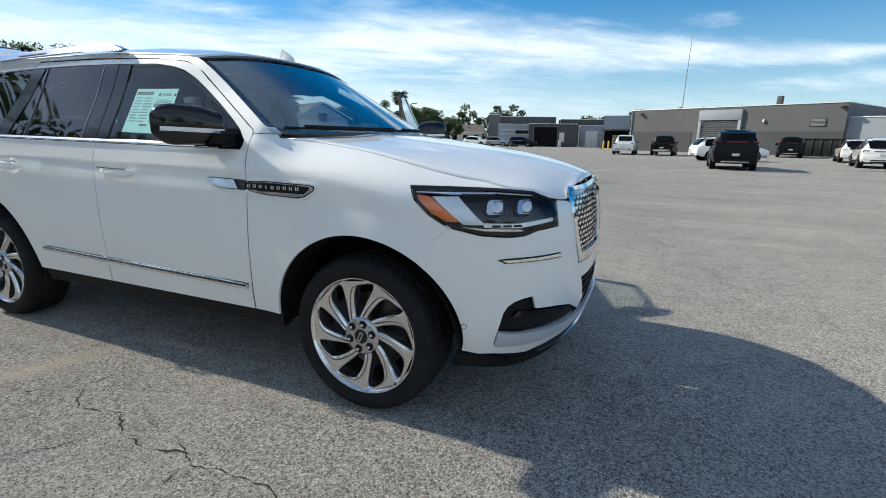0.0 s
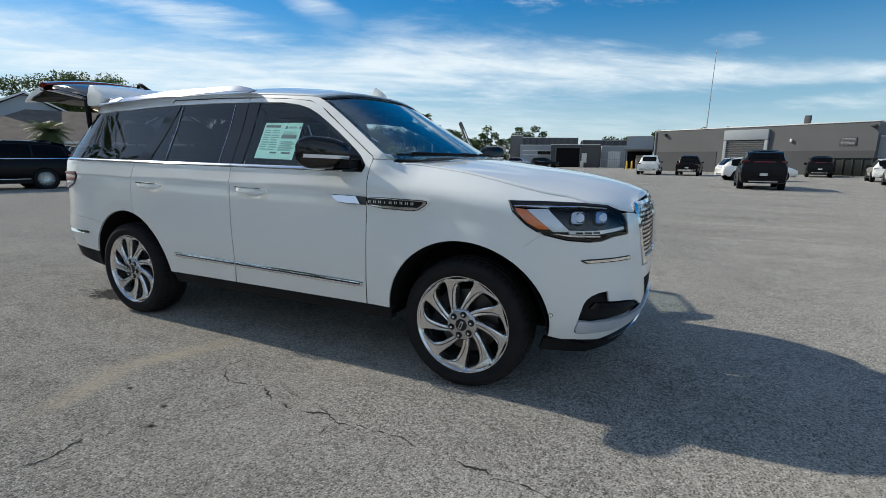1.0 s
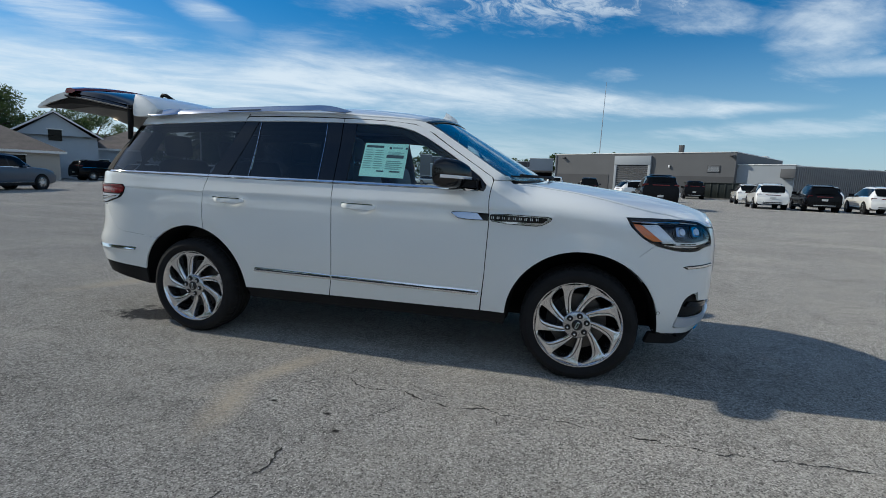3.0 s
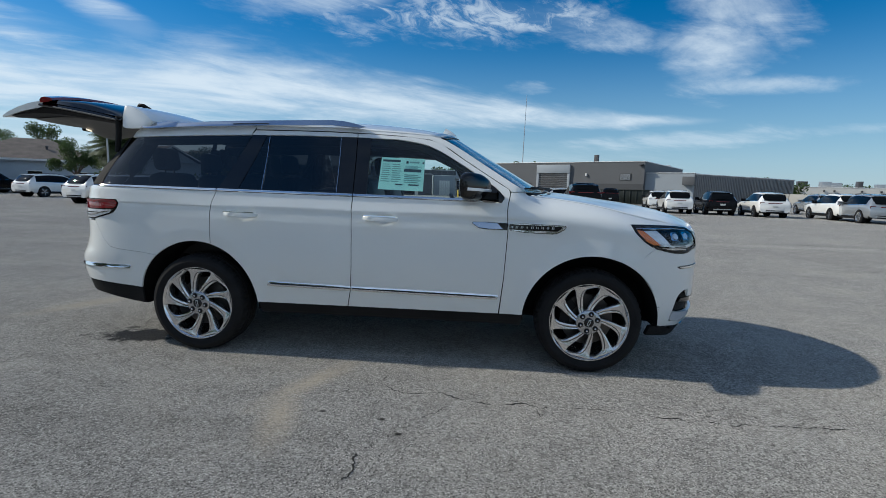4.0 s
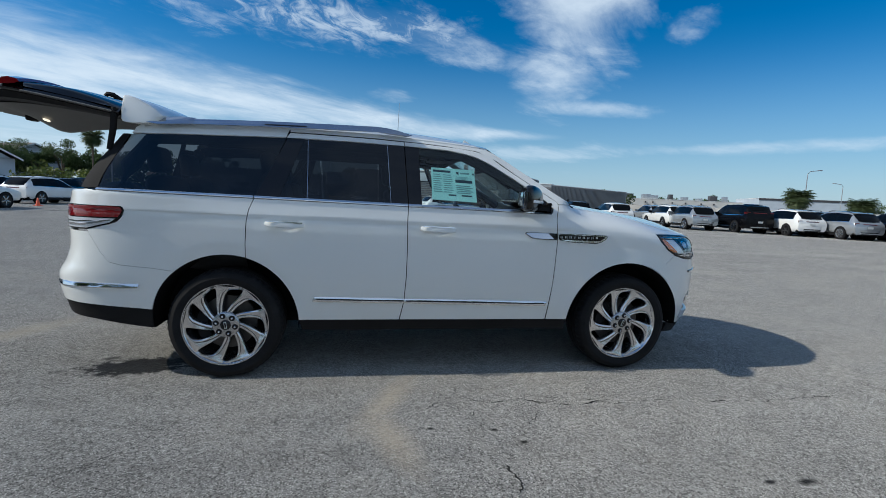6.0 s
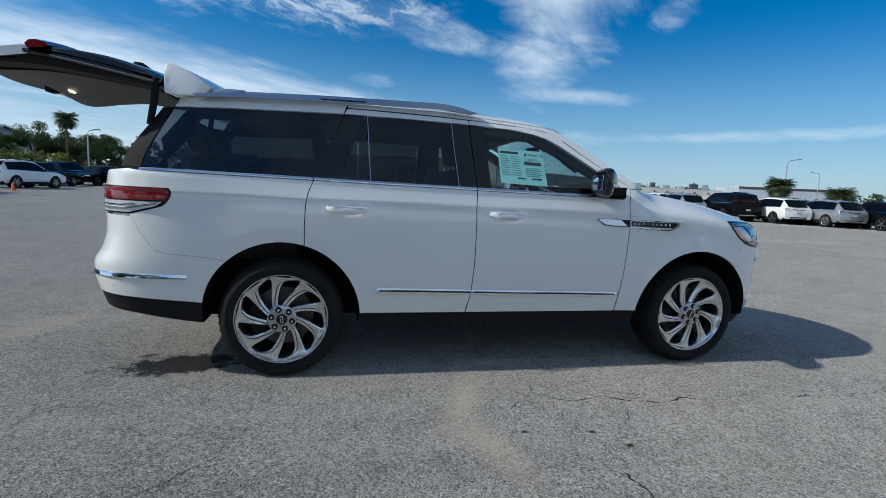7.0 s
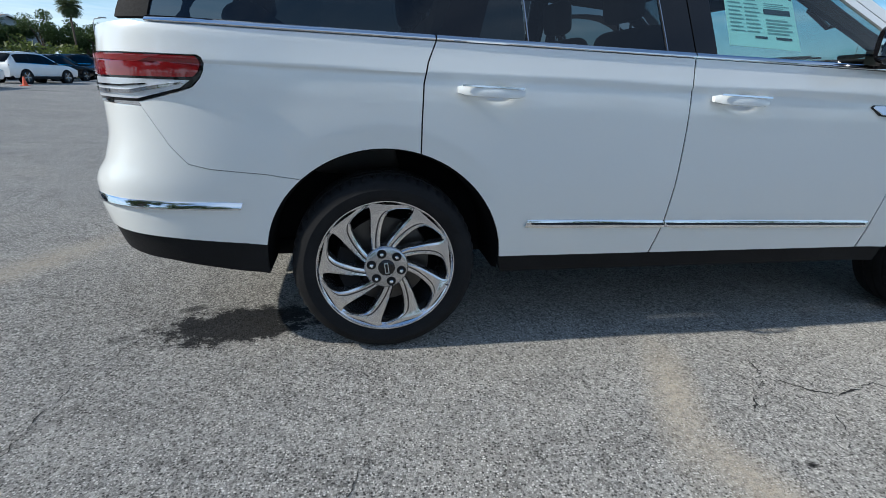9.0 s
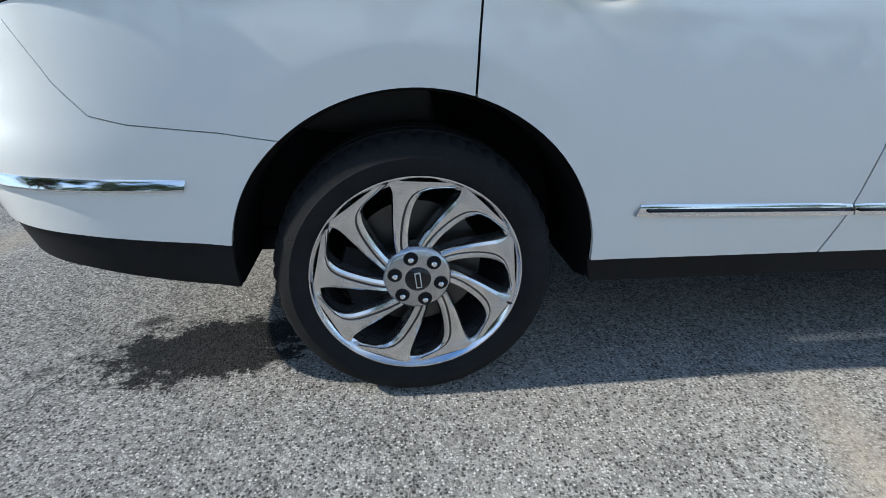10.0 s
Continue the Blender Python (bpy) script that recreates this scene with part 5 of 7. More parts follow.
for sx, sy in ((1.42, -0.42), (1.42, 0.42), (0.42, -0.42), (0.42, 0.42), (-0.42, -0.36), (-0.42, 0.36)):
    seat(sx, sy)
dash = grid_bm([[(x, y, z - 0.02 * abs(y)) for y in [-0.84 + 1.68 * i / 12 for i in range(13)]] for x, z in ((2.20, 0.80), (2.16, 1.02), (2.20, 1.16), (2.28, 1.225), (2.45, 1.25), (2.80, 1.29))])
part("dashboard", dash, M["cabin"], suv)
part("screen", box_bm((2.17, -0.16, 1.10), (2.19, 0.14, 1.26), 0.006), M["black_gloss"], suv)
ring = []
for i in range(29):
    a = 2 * math.pi * i / 28
    ring.append((2.02 - 0.09 * math.sin(a), 0.42 + 0.19 * math.cos(a), 1.14 + 0.17 * math.sin(a)))
wheel_s = part("steering_wheel", tube_bm(ring, 0.016, 8, caps=False), M["seat"], suv)
part("steering_boss", tube_bm([(2.01, 0.42, 1.14), (2.30, 0.42, 1.05)], [0.07, 0.04], 12), M["cabin"], wheel_s)
part("rear_view_mirror", rounded((2.05, -0.13, 1.62), (2.08, 0.13, 1.70), 0.012), M["black_plastic"], suv)

# ---- price sheet on the front passenger window ----
sheet = tagged(new("window_sticker"), "pale green printed price sheet taped inside the front window", "paper")


panel("paper_sheet", [(1.470, 1.362), (1.822, 1.352), (1.818, 1.604), (1.472, 1.611)], M["paper"], sheet, True, -0.016, 0.002, 0.1)
bars = [("heading_bar", 1.485, 1.578, 0.14, 0.016, "ink"), ("price_bar", 1.66, 1.505, 0.135, 0.022, "ink"), ("foot_bar", 1.60, 1.400, 0.06, 0.009, "ink"), ("foot_bar", 1.705, 1.400, 0.08, 0.010, "ink"),
        ("number_bar", 1.672, 1.570, 0.018, 0.018, "ink"), ("number_bar", 1.70, 1.574, 0.075, 0.012, "ink_soft"), ("number_bar", 1.80, 1.572, 0.014, 0.014, "ink")]
for i in range(9):
    bars.append(("text_bar", 1.485, 1.556 - 0.0165 * i, 0.055 + 0.02 * ((i * 7) % 3) / 3, 0.005, "ink_soft"))
    bars.append(("text_bar", 1.565, 1.556 - 0.0165 * i, 0.06 + 0.02 * ((i * 5) % 4) / 4, 0.005, "ink_soft"))
for i in range(5):
    bars.append(("text_bar", 1.665, 1.548 - 0.008 * i, 0.10 + 0.03 * ((i * 3) % 2), 0.003, "ink_soft"))
    bars.append(("text_bar", 1.665, 1.478 - 0.014 * i, 0.11 + 0.02 * ((i * 3) % 2), 0.006, "ink_soft"))
for nm, u, z, w, h, mt in bars:
    zt = z - 0.025 * (u - 1.47)
    panel(nm, [(u, zt), (u + w, zt - 0.025 * w), (u + w, zt + h - 0.025 * w), (u, zt + h)], M[mt], sheet, True, -0.0142, 0.001, 1)

# ---- ground ----
def ground_material():
    m = bpy.data.materials.new("worn_asphalt")
    m.use_nodes = True
    nt = m.node_tree
    b = nt.nodes["Principled BSDF"]
    b.inputs["Roughness"].default_value, b.inputs["Specular IOR Level"].default_value, b.inputs["Diffuse Roughness"].default_value = 0.88, 0.05, 0.35
    tc = nt.nodes.new("ShaderNodeTexCoord")
    pos = tc.outputs["Object"]

    def tex(kind, scale, **k):
        n = nt.nodes.new(kind)
        n.inputs["Scale"].default_value = scale
        for key, v in k.items():
            n.inputs[key].default_value = v
        nt.links.new(pos, n.inputs["Vector"])
        return n

    def rng(v, a, b_, c=0.0, d=1.0):
        n = nt.nodes.new("ShaderNodeMapRange")
        n.inputs["From Min"].default_value, n.inputs["From Max"].default_value = a, b_
        n.inputs["To Min"].default_value, n.inputs["To Max"].default_value = c, d
        nt.links.new(v, n.inputs["Value"])
        return n.outputs["Result"]

    def mixc(fac, a, c, mode="MIX"):
        n = nt.nodes.new("ShaderNodeMix")
        n.data_type, n.blend_type = "RGBA", mode
        for sock, v in (("Factor", fac), ("A", a), ("B", c)):
            if isinstance(v, tuple):
                n.inputs[sock].default_value = v
            elif isinstance(v, float):
                n.inputs[sock].default_value = v
            else:
                nt.links.new(v, n.inputs[sock])
        return n.outputs["Result"]

    def math2(op, a, c):
        n = nt.nodes.new("ShaderNodeMath")
        n.operation = op
        for i, v in enumerate((a, c)):
            if isinstance(v, (float, int)):
                n.inputs[i].default_value = v
            else:
                nt.links.new(v, n.inputs[i])
        return n.outputs[0]

    stones = tex("ShaderNodeTexVoronoi", 150.0)
    pits = tex("ShaderNodeTexVoronoi", 92.0)
    gems = tex("ShaderNodeTexVoronoi", 104.0, Randomness=0.95)
    chips = tex("ShaderNodeTexNoise", 220.0, Detail=3.0, Roughness=0.72)
    patch = tex("ShaderNodeTexNoise", 0.55, Detail=6.0, Roughness=0.6)
    broad = tex("ShaderNodeTexNoise", 0.09, Detail=4.0)
    mid = tex("ShaderNodeTexNoise", 5.0, Detail=5.0)
    speck = tex("ShaderNodeTexNoise", 17.0, Detail=6.0, Roughness=0.8)
    clump = tex("ShaderNodeTexNoise", 42.0, Detail=5.0, Roughness=0.78)
    pit = math2("MULTIPLY", rng(math2("ADD", pits.outputs["Distance"], math2("MULTIPLY", math2("SUBTRACT", chips.outputs["Fac"], 0.5), 0.5)), 0.42, 0.34), rng(pits.outputs["Color"], 0.47, 0.53))
    gem = math2("MULTIPLY", rng(gems.outputs["Distance"], 0.40, 0.32), rng(gems.outputs["Color"], 0.60, 0.64))
    col = mixc(rng(stones.outputs["Color"], 0.2, 0.8), (0.165, 0.159, 0.149, 1), (0.515, 0.497, 0.462, 1))
    col = mixc(rng(chips.outputs["Fac"], 0.44, 0.36, 0.0, 0.75), col, (0.06, 0.058, 0.055, 1))
    col = mixc(rng(clump.outputs["Fac"], 0.49, 0.36, 0.0, 0.68), col, (0.11, 0.107, 0.102, 1))
    col = mixc(rng(clump.outputs["Fac"], 0.52, 0.63, 0.0, 0.60), col, (0.58, 0.555, 0.515, 1))
    col = mixc(rng(patch.outputs["Fac"], 0.48, 0.66, 0.0, 0.36), col, (0.44, 0.41, 0.36, 1))
    col = mixc(rng(patch.outputs["Fac"], 0.46, 0.30, 0.0, 0.50), col, (0.68, 0.675, 0.67, 1), "MULTIPLY")
    col = mixc(rng(mid.outputs["Fac"], 0.50, 0.72, 0.0, 0.40), col, (0.50, 0.50, 0.505, 1), "MULTIPLY")
    col = mixc(rng(mid.outputs["Fac"], 0.48, 0.28, 0.0, 0.13), col, (0.47, 0.45, 0.415, 1))
    col = mixc(rng(broad.outputs["Fac"], 0.45, 0.62, 0.0, 0.18), col, (0.21, 0.20, 0.19, 1))
    col = mixc(rng(speck.outputs["Fac"], 0.50, 0.38, 0.0, 0.30), col, (0.45, 0.45, 0.455, 1), "MULTIPLY")
    col = mixc(rng(speck.outputs["Fac"], 0.53, 0.64, 0.0, 0.18), col, (0.56, 0.54, 0.50, 1))
    col = mixc(math2("MULTIPLY", pit, 0.76), col, (0.030, 0.029, 0.028, 1))
    col = mixc(math2("MULTIPLY", gem, 0.66), col, (0.78, 0.76, 0.72, 1))
    # long faint tyre marks across the lot
    stretch = nt.nodes.new("ShaderNodeMapping")
    stretch.inputs["Scale"].default_value, stretch.inputs["Rotation"].default_value = (0.05, 0.9, 1.0), (0, 0, radians(6))
    nt.links.new(pos, stretch.inputs["Vector"])
    marks = nt.nodes.new("ShaderNodeTexNoise")
    marks.inputs["Scale"].default_value, marks.inputs["Detail"].default_value, marks.inputs["Roughness"].default_value = 1.0, 5.0, 0.62
    nt.links.new(stretch.outputs[0], marks.inputs["Vector"])
    col = mixc(rng(marks.outputs["Fac"], 0.54, 0.64, 0.0, 0.24), col, (0.62, 0.615, 0.61, 1), "MULTIPLY")
    col = mixc(rng(marks.outputs["Fac"], 0.44, 0.34, 0.0, 0.16), col, (0.56, 0.54, 0.50, 1))
    # marks with a shape of their own: spilled sand, damp and oil
    sp = nt.nodes.new("ShaderNodeSeparateXYZ")
    warp = tex("ShaderNodeTexNoise", 10.0, Detail=9.0, Roughness=0.8)
    nt.links.new(pos, sp.inputs[0])

    def blot(cx, cy, rx, ry, turn, soft, ragged):
        c, s = math.cos(radians(turn)), math.sin(radians(turn))
        dx, dy = math2("SUBTRACT", sp.outputs[0], cx), math2("SUBTRACT", sp.outputs[1], cy)
        a = math2("DIVIDE", math2("ADD", math2("MULTIPLY", dx, c), math2("MULTIPLY", dy, s)), rx)
        d = math2("DIVIDE", math2("SUBTRACT", math2("MULTIPLY", dy, c), math2("MULTIPLY", dx, s)), ry)
        r = math2("SQRT", math2("ADD", math2("MULTIPLY", a, a), math2("MULTIPLY", d, d)), 0)
        r = math2("ADD", r, math2("MULTIPLY", math2("SUBTRACT", warp.outputs["Fac"], 0.5), ragged))
        return rng(r, 1.0, 1.0 - soft)

    sand = math2("MAXIMUM", blot(1.13, -1.45, 0.62, 0.14, 65, 0.9, 0.7), blot(1.12, -1.95, 0.50, 0.15, 105, 0.9, 0.8))
    sand = math2("MAXIMUM", sand, math2("MULTIPLY", blot(-2.05, 0.3, 0.9, 0.22, 65, 0.9, 0.9), 0.8))
    sand = math2("MULTIPLY", sand, rng(clump.outputs["Fac"], 0.36, 0.62, 0.35, 1.0))
    col = mixc(math2("MULTIPLY", sand, 0.92), col, (0.47, 0.405, 0.32, 1))
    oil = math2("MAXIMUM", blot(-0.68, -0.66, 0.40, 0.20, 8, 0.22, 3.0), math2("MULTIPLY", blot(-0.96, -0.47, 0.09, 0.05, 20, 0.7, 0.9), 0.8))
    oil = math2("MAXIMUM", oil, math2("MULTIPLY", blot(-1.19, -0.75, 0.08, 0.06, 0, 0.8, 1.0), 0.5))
    for cx, cy, rx, ry in ((3.00, -2.59, 0.05, 0.03), (3.20, -2.61, 0.08, 0.035), (1.87, -2.07, 0.035, 0.02), (1.74, -1.91, 0.03, 0.02), (1.36, -1.86, 0.035, 0.02), (15.0, 29.0, 2.2, 0.25), (19.5, 28.2, 1.6, 0.2), (-13.5, 22.0, 1.5, 0.25)):
        oil = math2("MAXIMUM", oil, blot(cx, cy, rx, ry, 10, 0.7, 0.9))
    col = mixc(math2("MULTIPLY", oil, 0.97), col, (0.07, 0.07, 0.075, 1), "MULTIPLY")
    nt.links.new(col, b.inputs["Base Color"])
    nt.links.new(rng(oil, 0.0, 1.0, 0.88, 0.62), b.inputs["Roughness"])
    bp = nt.nodes.new("ShaderNodeBump")
    bp.inputs["Strength"].default_value, bp.inputs["Distance"].default_value = 0.9, 0.006
    h = math2("ADD", math2("MULTIPLY", stones.outputs["Distance"], -0.5), math2("SUBTRACT", math2("MULTIPLY", chips.outputs["Fac"], 0.9), math2("MULTIPLY", pit, 0.6)))
    nt.links.new(h, bp.inputs["Height"])
    nt.links.new(bp.outputs[0], b.inputs["Normal"])
    return m


M["asphalt"] = ground_material()
bm = bmesh.new()
bmesh.ops.create_grid(bm, x_segments=8, y_segments=8, size=1500)
tagged(part("ground", bm, M["asphalt"]), "pale worn asphalt of a car lot with cracks, sand and oil marks", "ground", kind="structure")

M["crack"] = material("crack_dark", (0.022, 0.021, 0.020), 0.95, 0.0, 0.3, 20, 200, 0.3)


def crack(points, width=0.010):
    """A ragged open crack along a line on the asphalt."""
    rnd = random.Random(len(points) * 31 + int(points[0][0] * 100))
    fine = []
    for (x0, y0), (x1, y1) in zip(points, points[1:]):
        n = max(2, int(math.hypot(x1 - x0, y1 - y0) / 0.012))
        for i in range(n):
            fine.append((x0 + (x1 - x0) * i / n, y0 + (y1 - y0) * i / n))
    fine.append(points[-1])
    rows = []
    for i, (x, y) in enumerate(fine):
        a, c = fine[max(i - 1, 0)], fine[min(i + 1, len(fine) - 1)]
        d = Vector((c[0] - a[0], c[1] - a[1], 0)).normalized()
        side = Vector((-d.y, d.x, 0))
        jog = 0.020 * noise.noise(Vector((x * 9, y * 9, 3.1))) + 0.016 * noise.noise(Vector((x * 31, y * 31, 1.7))) + rnd.uniform(-0.003, 0.003)
        w = 1.55 * width * max(0.10, 0.50 + 1.3 * noise.noise(Vector((x * 12, y * 12, 0.3))) + rnd.uniform(-0.35, 0.35)) * min(1, i / 4 + 0.2, (len(fine) - 1 - i) / 4 + 0.2)
        c0 = Vector((x, y, 0.0025)) + side * jog
        rows.append([c0 - side * w / 2, c0 + side * w / 2])
    return tagged(part("crack", grid_bm(rows), M["crack"]), "dark ragged crack across the worn asphalt", "crack", "cracks in the asphalt", "structure")


crack([(1.38, -1.60), (1.43, -1.53), (1.60, -1.39), (1.64, -1.24)], 0.007)
crack([(1.62, -1.41), (1.82, -1.55)], 0.006)
crack([(1.82, -1.55), (2.06, -1.49), (2.21, -1.58), (2.42, -1.62), (2.60, -1.58), (2.69, -1.64), (2.84, -1.59), (3.02, -1.59), (3.20, -1.62), (3.45, -1.65), (3.84, -1.68), (4.21, -1.65), (4.55, -1.63)], 0.0075)
crack([(2.67, -1.64), (2.70, -1.77)], 0.006)
crack([(2.62, -1.58), (2.46, -1.50), (2.22, -1.48)], 0.004)
crack([(1.56, -1.84), (1.64, -1.74), (1.70, -1.64)], 0.004)
crack([(1.96, -1.90), (2.03, -1.80), (2.12, -1.70)], 0.004)
crack([(1.69, -2.28), (1.72, -2.46), (1.63, -2.66), (1.60, -2.9)], 0.009)
crack([(-0.92, 0.30), (-1.00, -0.42), (-1.14, -0.88), (-1.22, -1.09), (-1.24, -1.55)], 0.0028)
crack([(-0.5, -2.2), (-0.2, -1.9), (-0.1, -1.6)], 0.0022)

# ---- parked cars ----
PAINT = {}


def paint(key):
    base = {"white": (0.78, 0.78, 0.76), "black": (0.003, 0.003, 0.004), "silver": (0.36, 0.38, 0.40), "navy": (0.075, 0.092, 0.118), "grey": (0.11, 0.12, 0.13)}[key]
    if key not in PAINT:
        PAINT[key] = material(key + "_paint", base, 0.25, 0.5 if key == "silver" else 0.0, 0.05, 2.0, 400, 0.0, 0.0 if key in ("black", "navy") else 1.0, spec=0.18 if key == "black" else 0.5)
    return PAINT[key]


M["car_glass"] = material("dark_car_glass", (0.003, 0.0035, 0.004), 0.03, 0.0, 0.2, 2, 40, 0.0, 0.0, spec=0.14)
M["galv_bright"] = material("silver_plastic", (0.45, 0.46, 0.47), 0.4, 0.4, 0.1, 6, 90)
M["plate"] = material("number_plate", (0.55, 0.56, 0.55), 0.5, 0.0, 0.1, 10, 100)

SHAPES = {
    # length, wheelbase, half width, rear overhang, tyre radius, stations of (x from rear, belt, roof, roof half width)
    "suv": dict(L=4.85, wb=2.88, w=0.96, rear=0.98, R=0.375, stn=[(0.0, 0.82, 0.84, 0.84), (0.03, 0.96, 0.99, 0.84), (0.10, 1.05, 1.10, 0.78), (0.32, 1.08, 1.40, 0.66), (0.55, 1.09, 1.58, 0.60), (0.85, 1.09, 1.65, 0.60), (1.6, 1.07, 1.70, 0.61), (2.2, 1.05, 1.70, 0.61), (2.7, 1.04, 1.63, 0.60), (3.1, 1.03, 1.44, 0.62), (3.58, 1.02, 1.10, 0.72), (3.72, 1.01, 1.06, 0.76), (4.3, 0.95, 1.00, 0.76), (4.68, 0.84, 0.90, 0.70), (4.85, 0.66, 0.70, 0.64)]),
    "big_suv": dict(L=5.30, wb=3.10, w=1.0, rear=1.15, R=0.40, stn=[(0.0, 0.96, 0.98, 0.92), (0.04, 1.14, 1.18, 0.90), (0.15, 1.18, 1.50, 0.76), (0.34, 1.19, 1.80, 0.70), (0.9, 1.19, 1.88, 0.71), (2.0, 1.18, 1.90, 0.72), (2.9, 1.17, 1.85, 0.71), (3.25, 1.16, 1.71, 0.71), (3.80, 1.16, 1.24, 0.80), (3.95, 1.15, 1.20, 0.82), (4.7, 1.08, 1.14, 0.80), (5.15, 0.95, 1.04, 0.78), (5.30, 0.74, 0.80, 0.74)]),
    "pickup": dict(L=5.70, wb=3.60, w=1.0, rear=1.15, R=0.41, stn=[(0.0, 0.98, 0.99, 0.96), (0.04, 1.06, 1.07, 0.97), (0.6, 1.07, 1.08, 0.97), (1.70, 1.08, 1.09, 0.97), (1.74, 1.12, 1.30, 0.80), (1.86, 1.18, 1.82, 0.72), (2.4, 1.18, 1.90, 0.73), (3.2, 1.17, 1.88, 0.73), (3.5, 1.17, 1.76, 0.72), (4.05, 1.16, 1.25, 0.82), (4.2, 1.15, 1.20, 0.84), (5.1, 1.10, 1.16, 0.84), (5.55, 1.0, 1.10, 0.82), (5.70, 0.78, 0.86, 0.78)]),
}


def parked_car(kind, colour, label):
    """A parked car: the origin lies on the ground under the middle of its rear axle, its nose towards +y."""
    sh = SHAPES[kind]
    car = tagged(new("parked_car"), label, "car", "cars parked on the lot")
    pt = paint(colour)
    rear, w0 = sh["rear"], sh["w"]

    def section(x, belt_z, top, wt):
        taper = 1 - 0.10 * max(0, (x - sh["L"] + 0.9) / 0.9) ** 2 - 0.07 * max(0, (0.5 - x) / 0.5) ** 2
        w = w0 * taper
        lo = 0.30 if 0.3 < x < sh["L"] - 0.3 else 0.36
        wt = min(wt, w - 0.02)
        pts = [(w * 0.86, lo), (w * 0.95, lo + 0.08), (w * 0.985, 0.55), (w, 0.78), (w * 0.985, belt_z - 0.06), (w * 0.955, belt_z)]
        h = top - belt_z
        pts += [(w * 0.955 + (wt - w * 0.955) * 0.5, belt_z + h * 0.5), (wt, belt_z + h * 0.86), (wt * 0.90, belt_z + h * 0.965), (wt * 0.5, top), (0.0, top + 0.008)]
        return pts

    def interp(x):
        st = sh["stn"]
        return (x, *[float(np.interp(x, [s[0] for s in st], [s[i] for s in st])) for i in (1, 2, 3)])
    xs_ = sorted({s[0] for s in sh["stn"]} | {0.1, 0.3, 0.6, 1.2, 1.5, 2.2, 2.8, sh["L"] - 0.08, sh["L"] - 0.3})
    rows = []
    for x in xs_:
        p = section(*interp(x))
        rows.append([(-a, x - rear, z) for a, z in p] + [(a, x - rear, z) for a, z in reversed(p[:-1])])
    bm = grid_bm(rows)
    bm.verts.ensure_lookup_table()
    m = len(rows[0])
    bm.faces.new([bm.verts[i] for i in range(m)])
    bm.faces.new([bm.verts[len(bm.verts) - m + i] for i in range(m)])
    body = part("body", bm, pt, car, sharp=40)

    def strip_on(name, x0, x1, k0, k1, mat, s, lift=0.007, n=6, slant0=0.0, slant1=0.0):
        """A piece lying on the side between two heights of the section (0 belt, 1 roof edge)."""
        rr = []
        for i in range(n + 1):
            row = []
            for k in (k0, 0.58, k1) if k1 > 0.5 else (k0, k1):
                x = x0 + slant0 * k + (x1 + slant1 * k - x0 - slant0 * k) * i / n
                _, bz, top, wt = interp(x)
                p = section(x, bz, top, wt)
                a = float(np.interp(k, (0.0, 0.5814, 1.0), (p[5][0], p[6][0], p[7][0]))) if k > 0 else p[5][0]
                z = p[5][1] + (p[7][1] - p[5][1]) * k
                row.append((s * (a + lift), x - rear, z + lift * 0.4))
            rr.append(row)
        ob = part(name, grid_bm(rr), mat, car)
        return ob
    L, R = sh["L"], sh["R"]
    g0, g1 = {"pickup": (1.80, 3.95), "suv": (0.46, 3.58), "big_suv": (0.30, 3.80)}[kind]
    for s in (-1, 1):
        strip_on("greenhouse", g0, g1, 0.03, 0.95, M["black_gloss"], s, 0.004, 12, slant0=0.14, slant1=-0.60)
        cuts = [g0 + 0.02, (g0 + g1) * 0.36, (g0 + g1) * 0.60, g1]
        for i in range(3):
            strip_on("side_window", cuts[i] + 0.03, cuts[i + 1] - 0.03, 0.06, 0.91, M["car_glass"], s, slant0=0.16 if i == 0 else 0, slant1=-0.62 if i == 2 else 0)
        strip_on("belt_trim", g0, g1 - 0.1, -0.01, 0.035, M["chrome"], s, 0.010)

    def across_tail(name, x_of, z0, z1, half, mat, lift, thick=0.02, n=9, rows_=4):
        """A piece bent round the tail: x_of gives the tail's place at a height."""
        out, back = [], []
        for i in range(rows_ + 1):
            z = z0 + (z1 - z0) * i / rows_
            ro, rb = [], []
            for k in range(n + 1):
                a = half * (2 * k / n - 1)
                y = x_of(z) - rear - lift + 0.22 * abs(a / w0) ** 3.2
                ro.append((a, y, z))
                rb.append((a, y + thick, z))
            out.append(ro)
            back.append(rb)
        b = grid_bm(out)
        grid_bm(back, b)
        return part(name, b, mat, car)
    st = sh["stn"]
    zs_, xs2 = [q[2] for q in st[:6]], [q[0] for q in st[:6]]

    def tail_at(z):
        return float(np.interp(z, zs_, xs2)) if kind != "pickup" else 0.0
    dark_low = M["black_plastic"] if colour != "black" else M["black_gloss"]
    if kind == "pickup":
        part("rear_window", turned(box_bm((-0.62, 0, 0), (0.62, 0.02, 0.46), 0.02), Matrix.Translation((0, 1.690 - rear, 1.32)) @ Matrix.Rotation(radians(-14), 4, "X")), M["car_glass"], car)
        across_tail("tailgate", tail_at, 0.66, 1.04, 0.80, pt, 0.02)
        across_tail("rear_bumper", tail_at, 0.42, 0.60, 0.92, M["chrome"], 0.09, 0.08)
    else:
        zr, top = st[2][2], st[4][2]
        across_tail("rear_window", tail_at, zr + 0.03, top - 0.03, 0.68 if kind == "suv" else 0.74, M["car_glass"], 0.06 if kind == "suv" else 0.03, n=12)
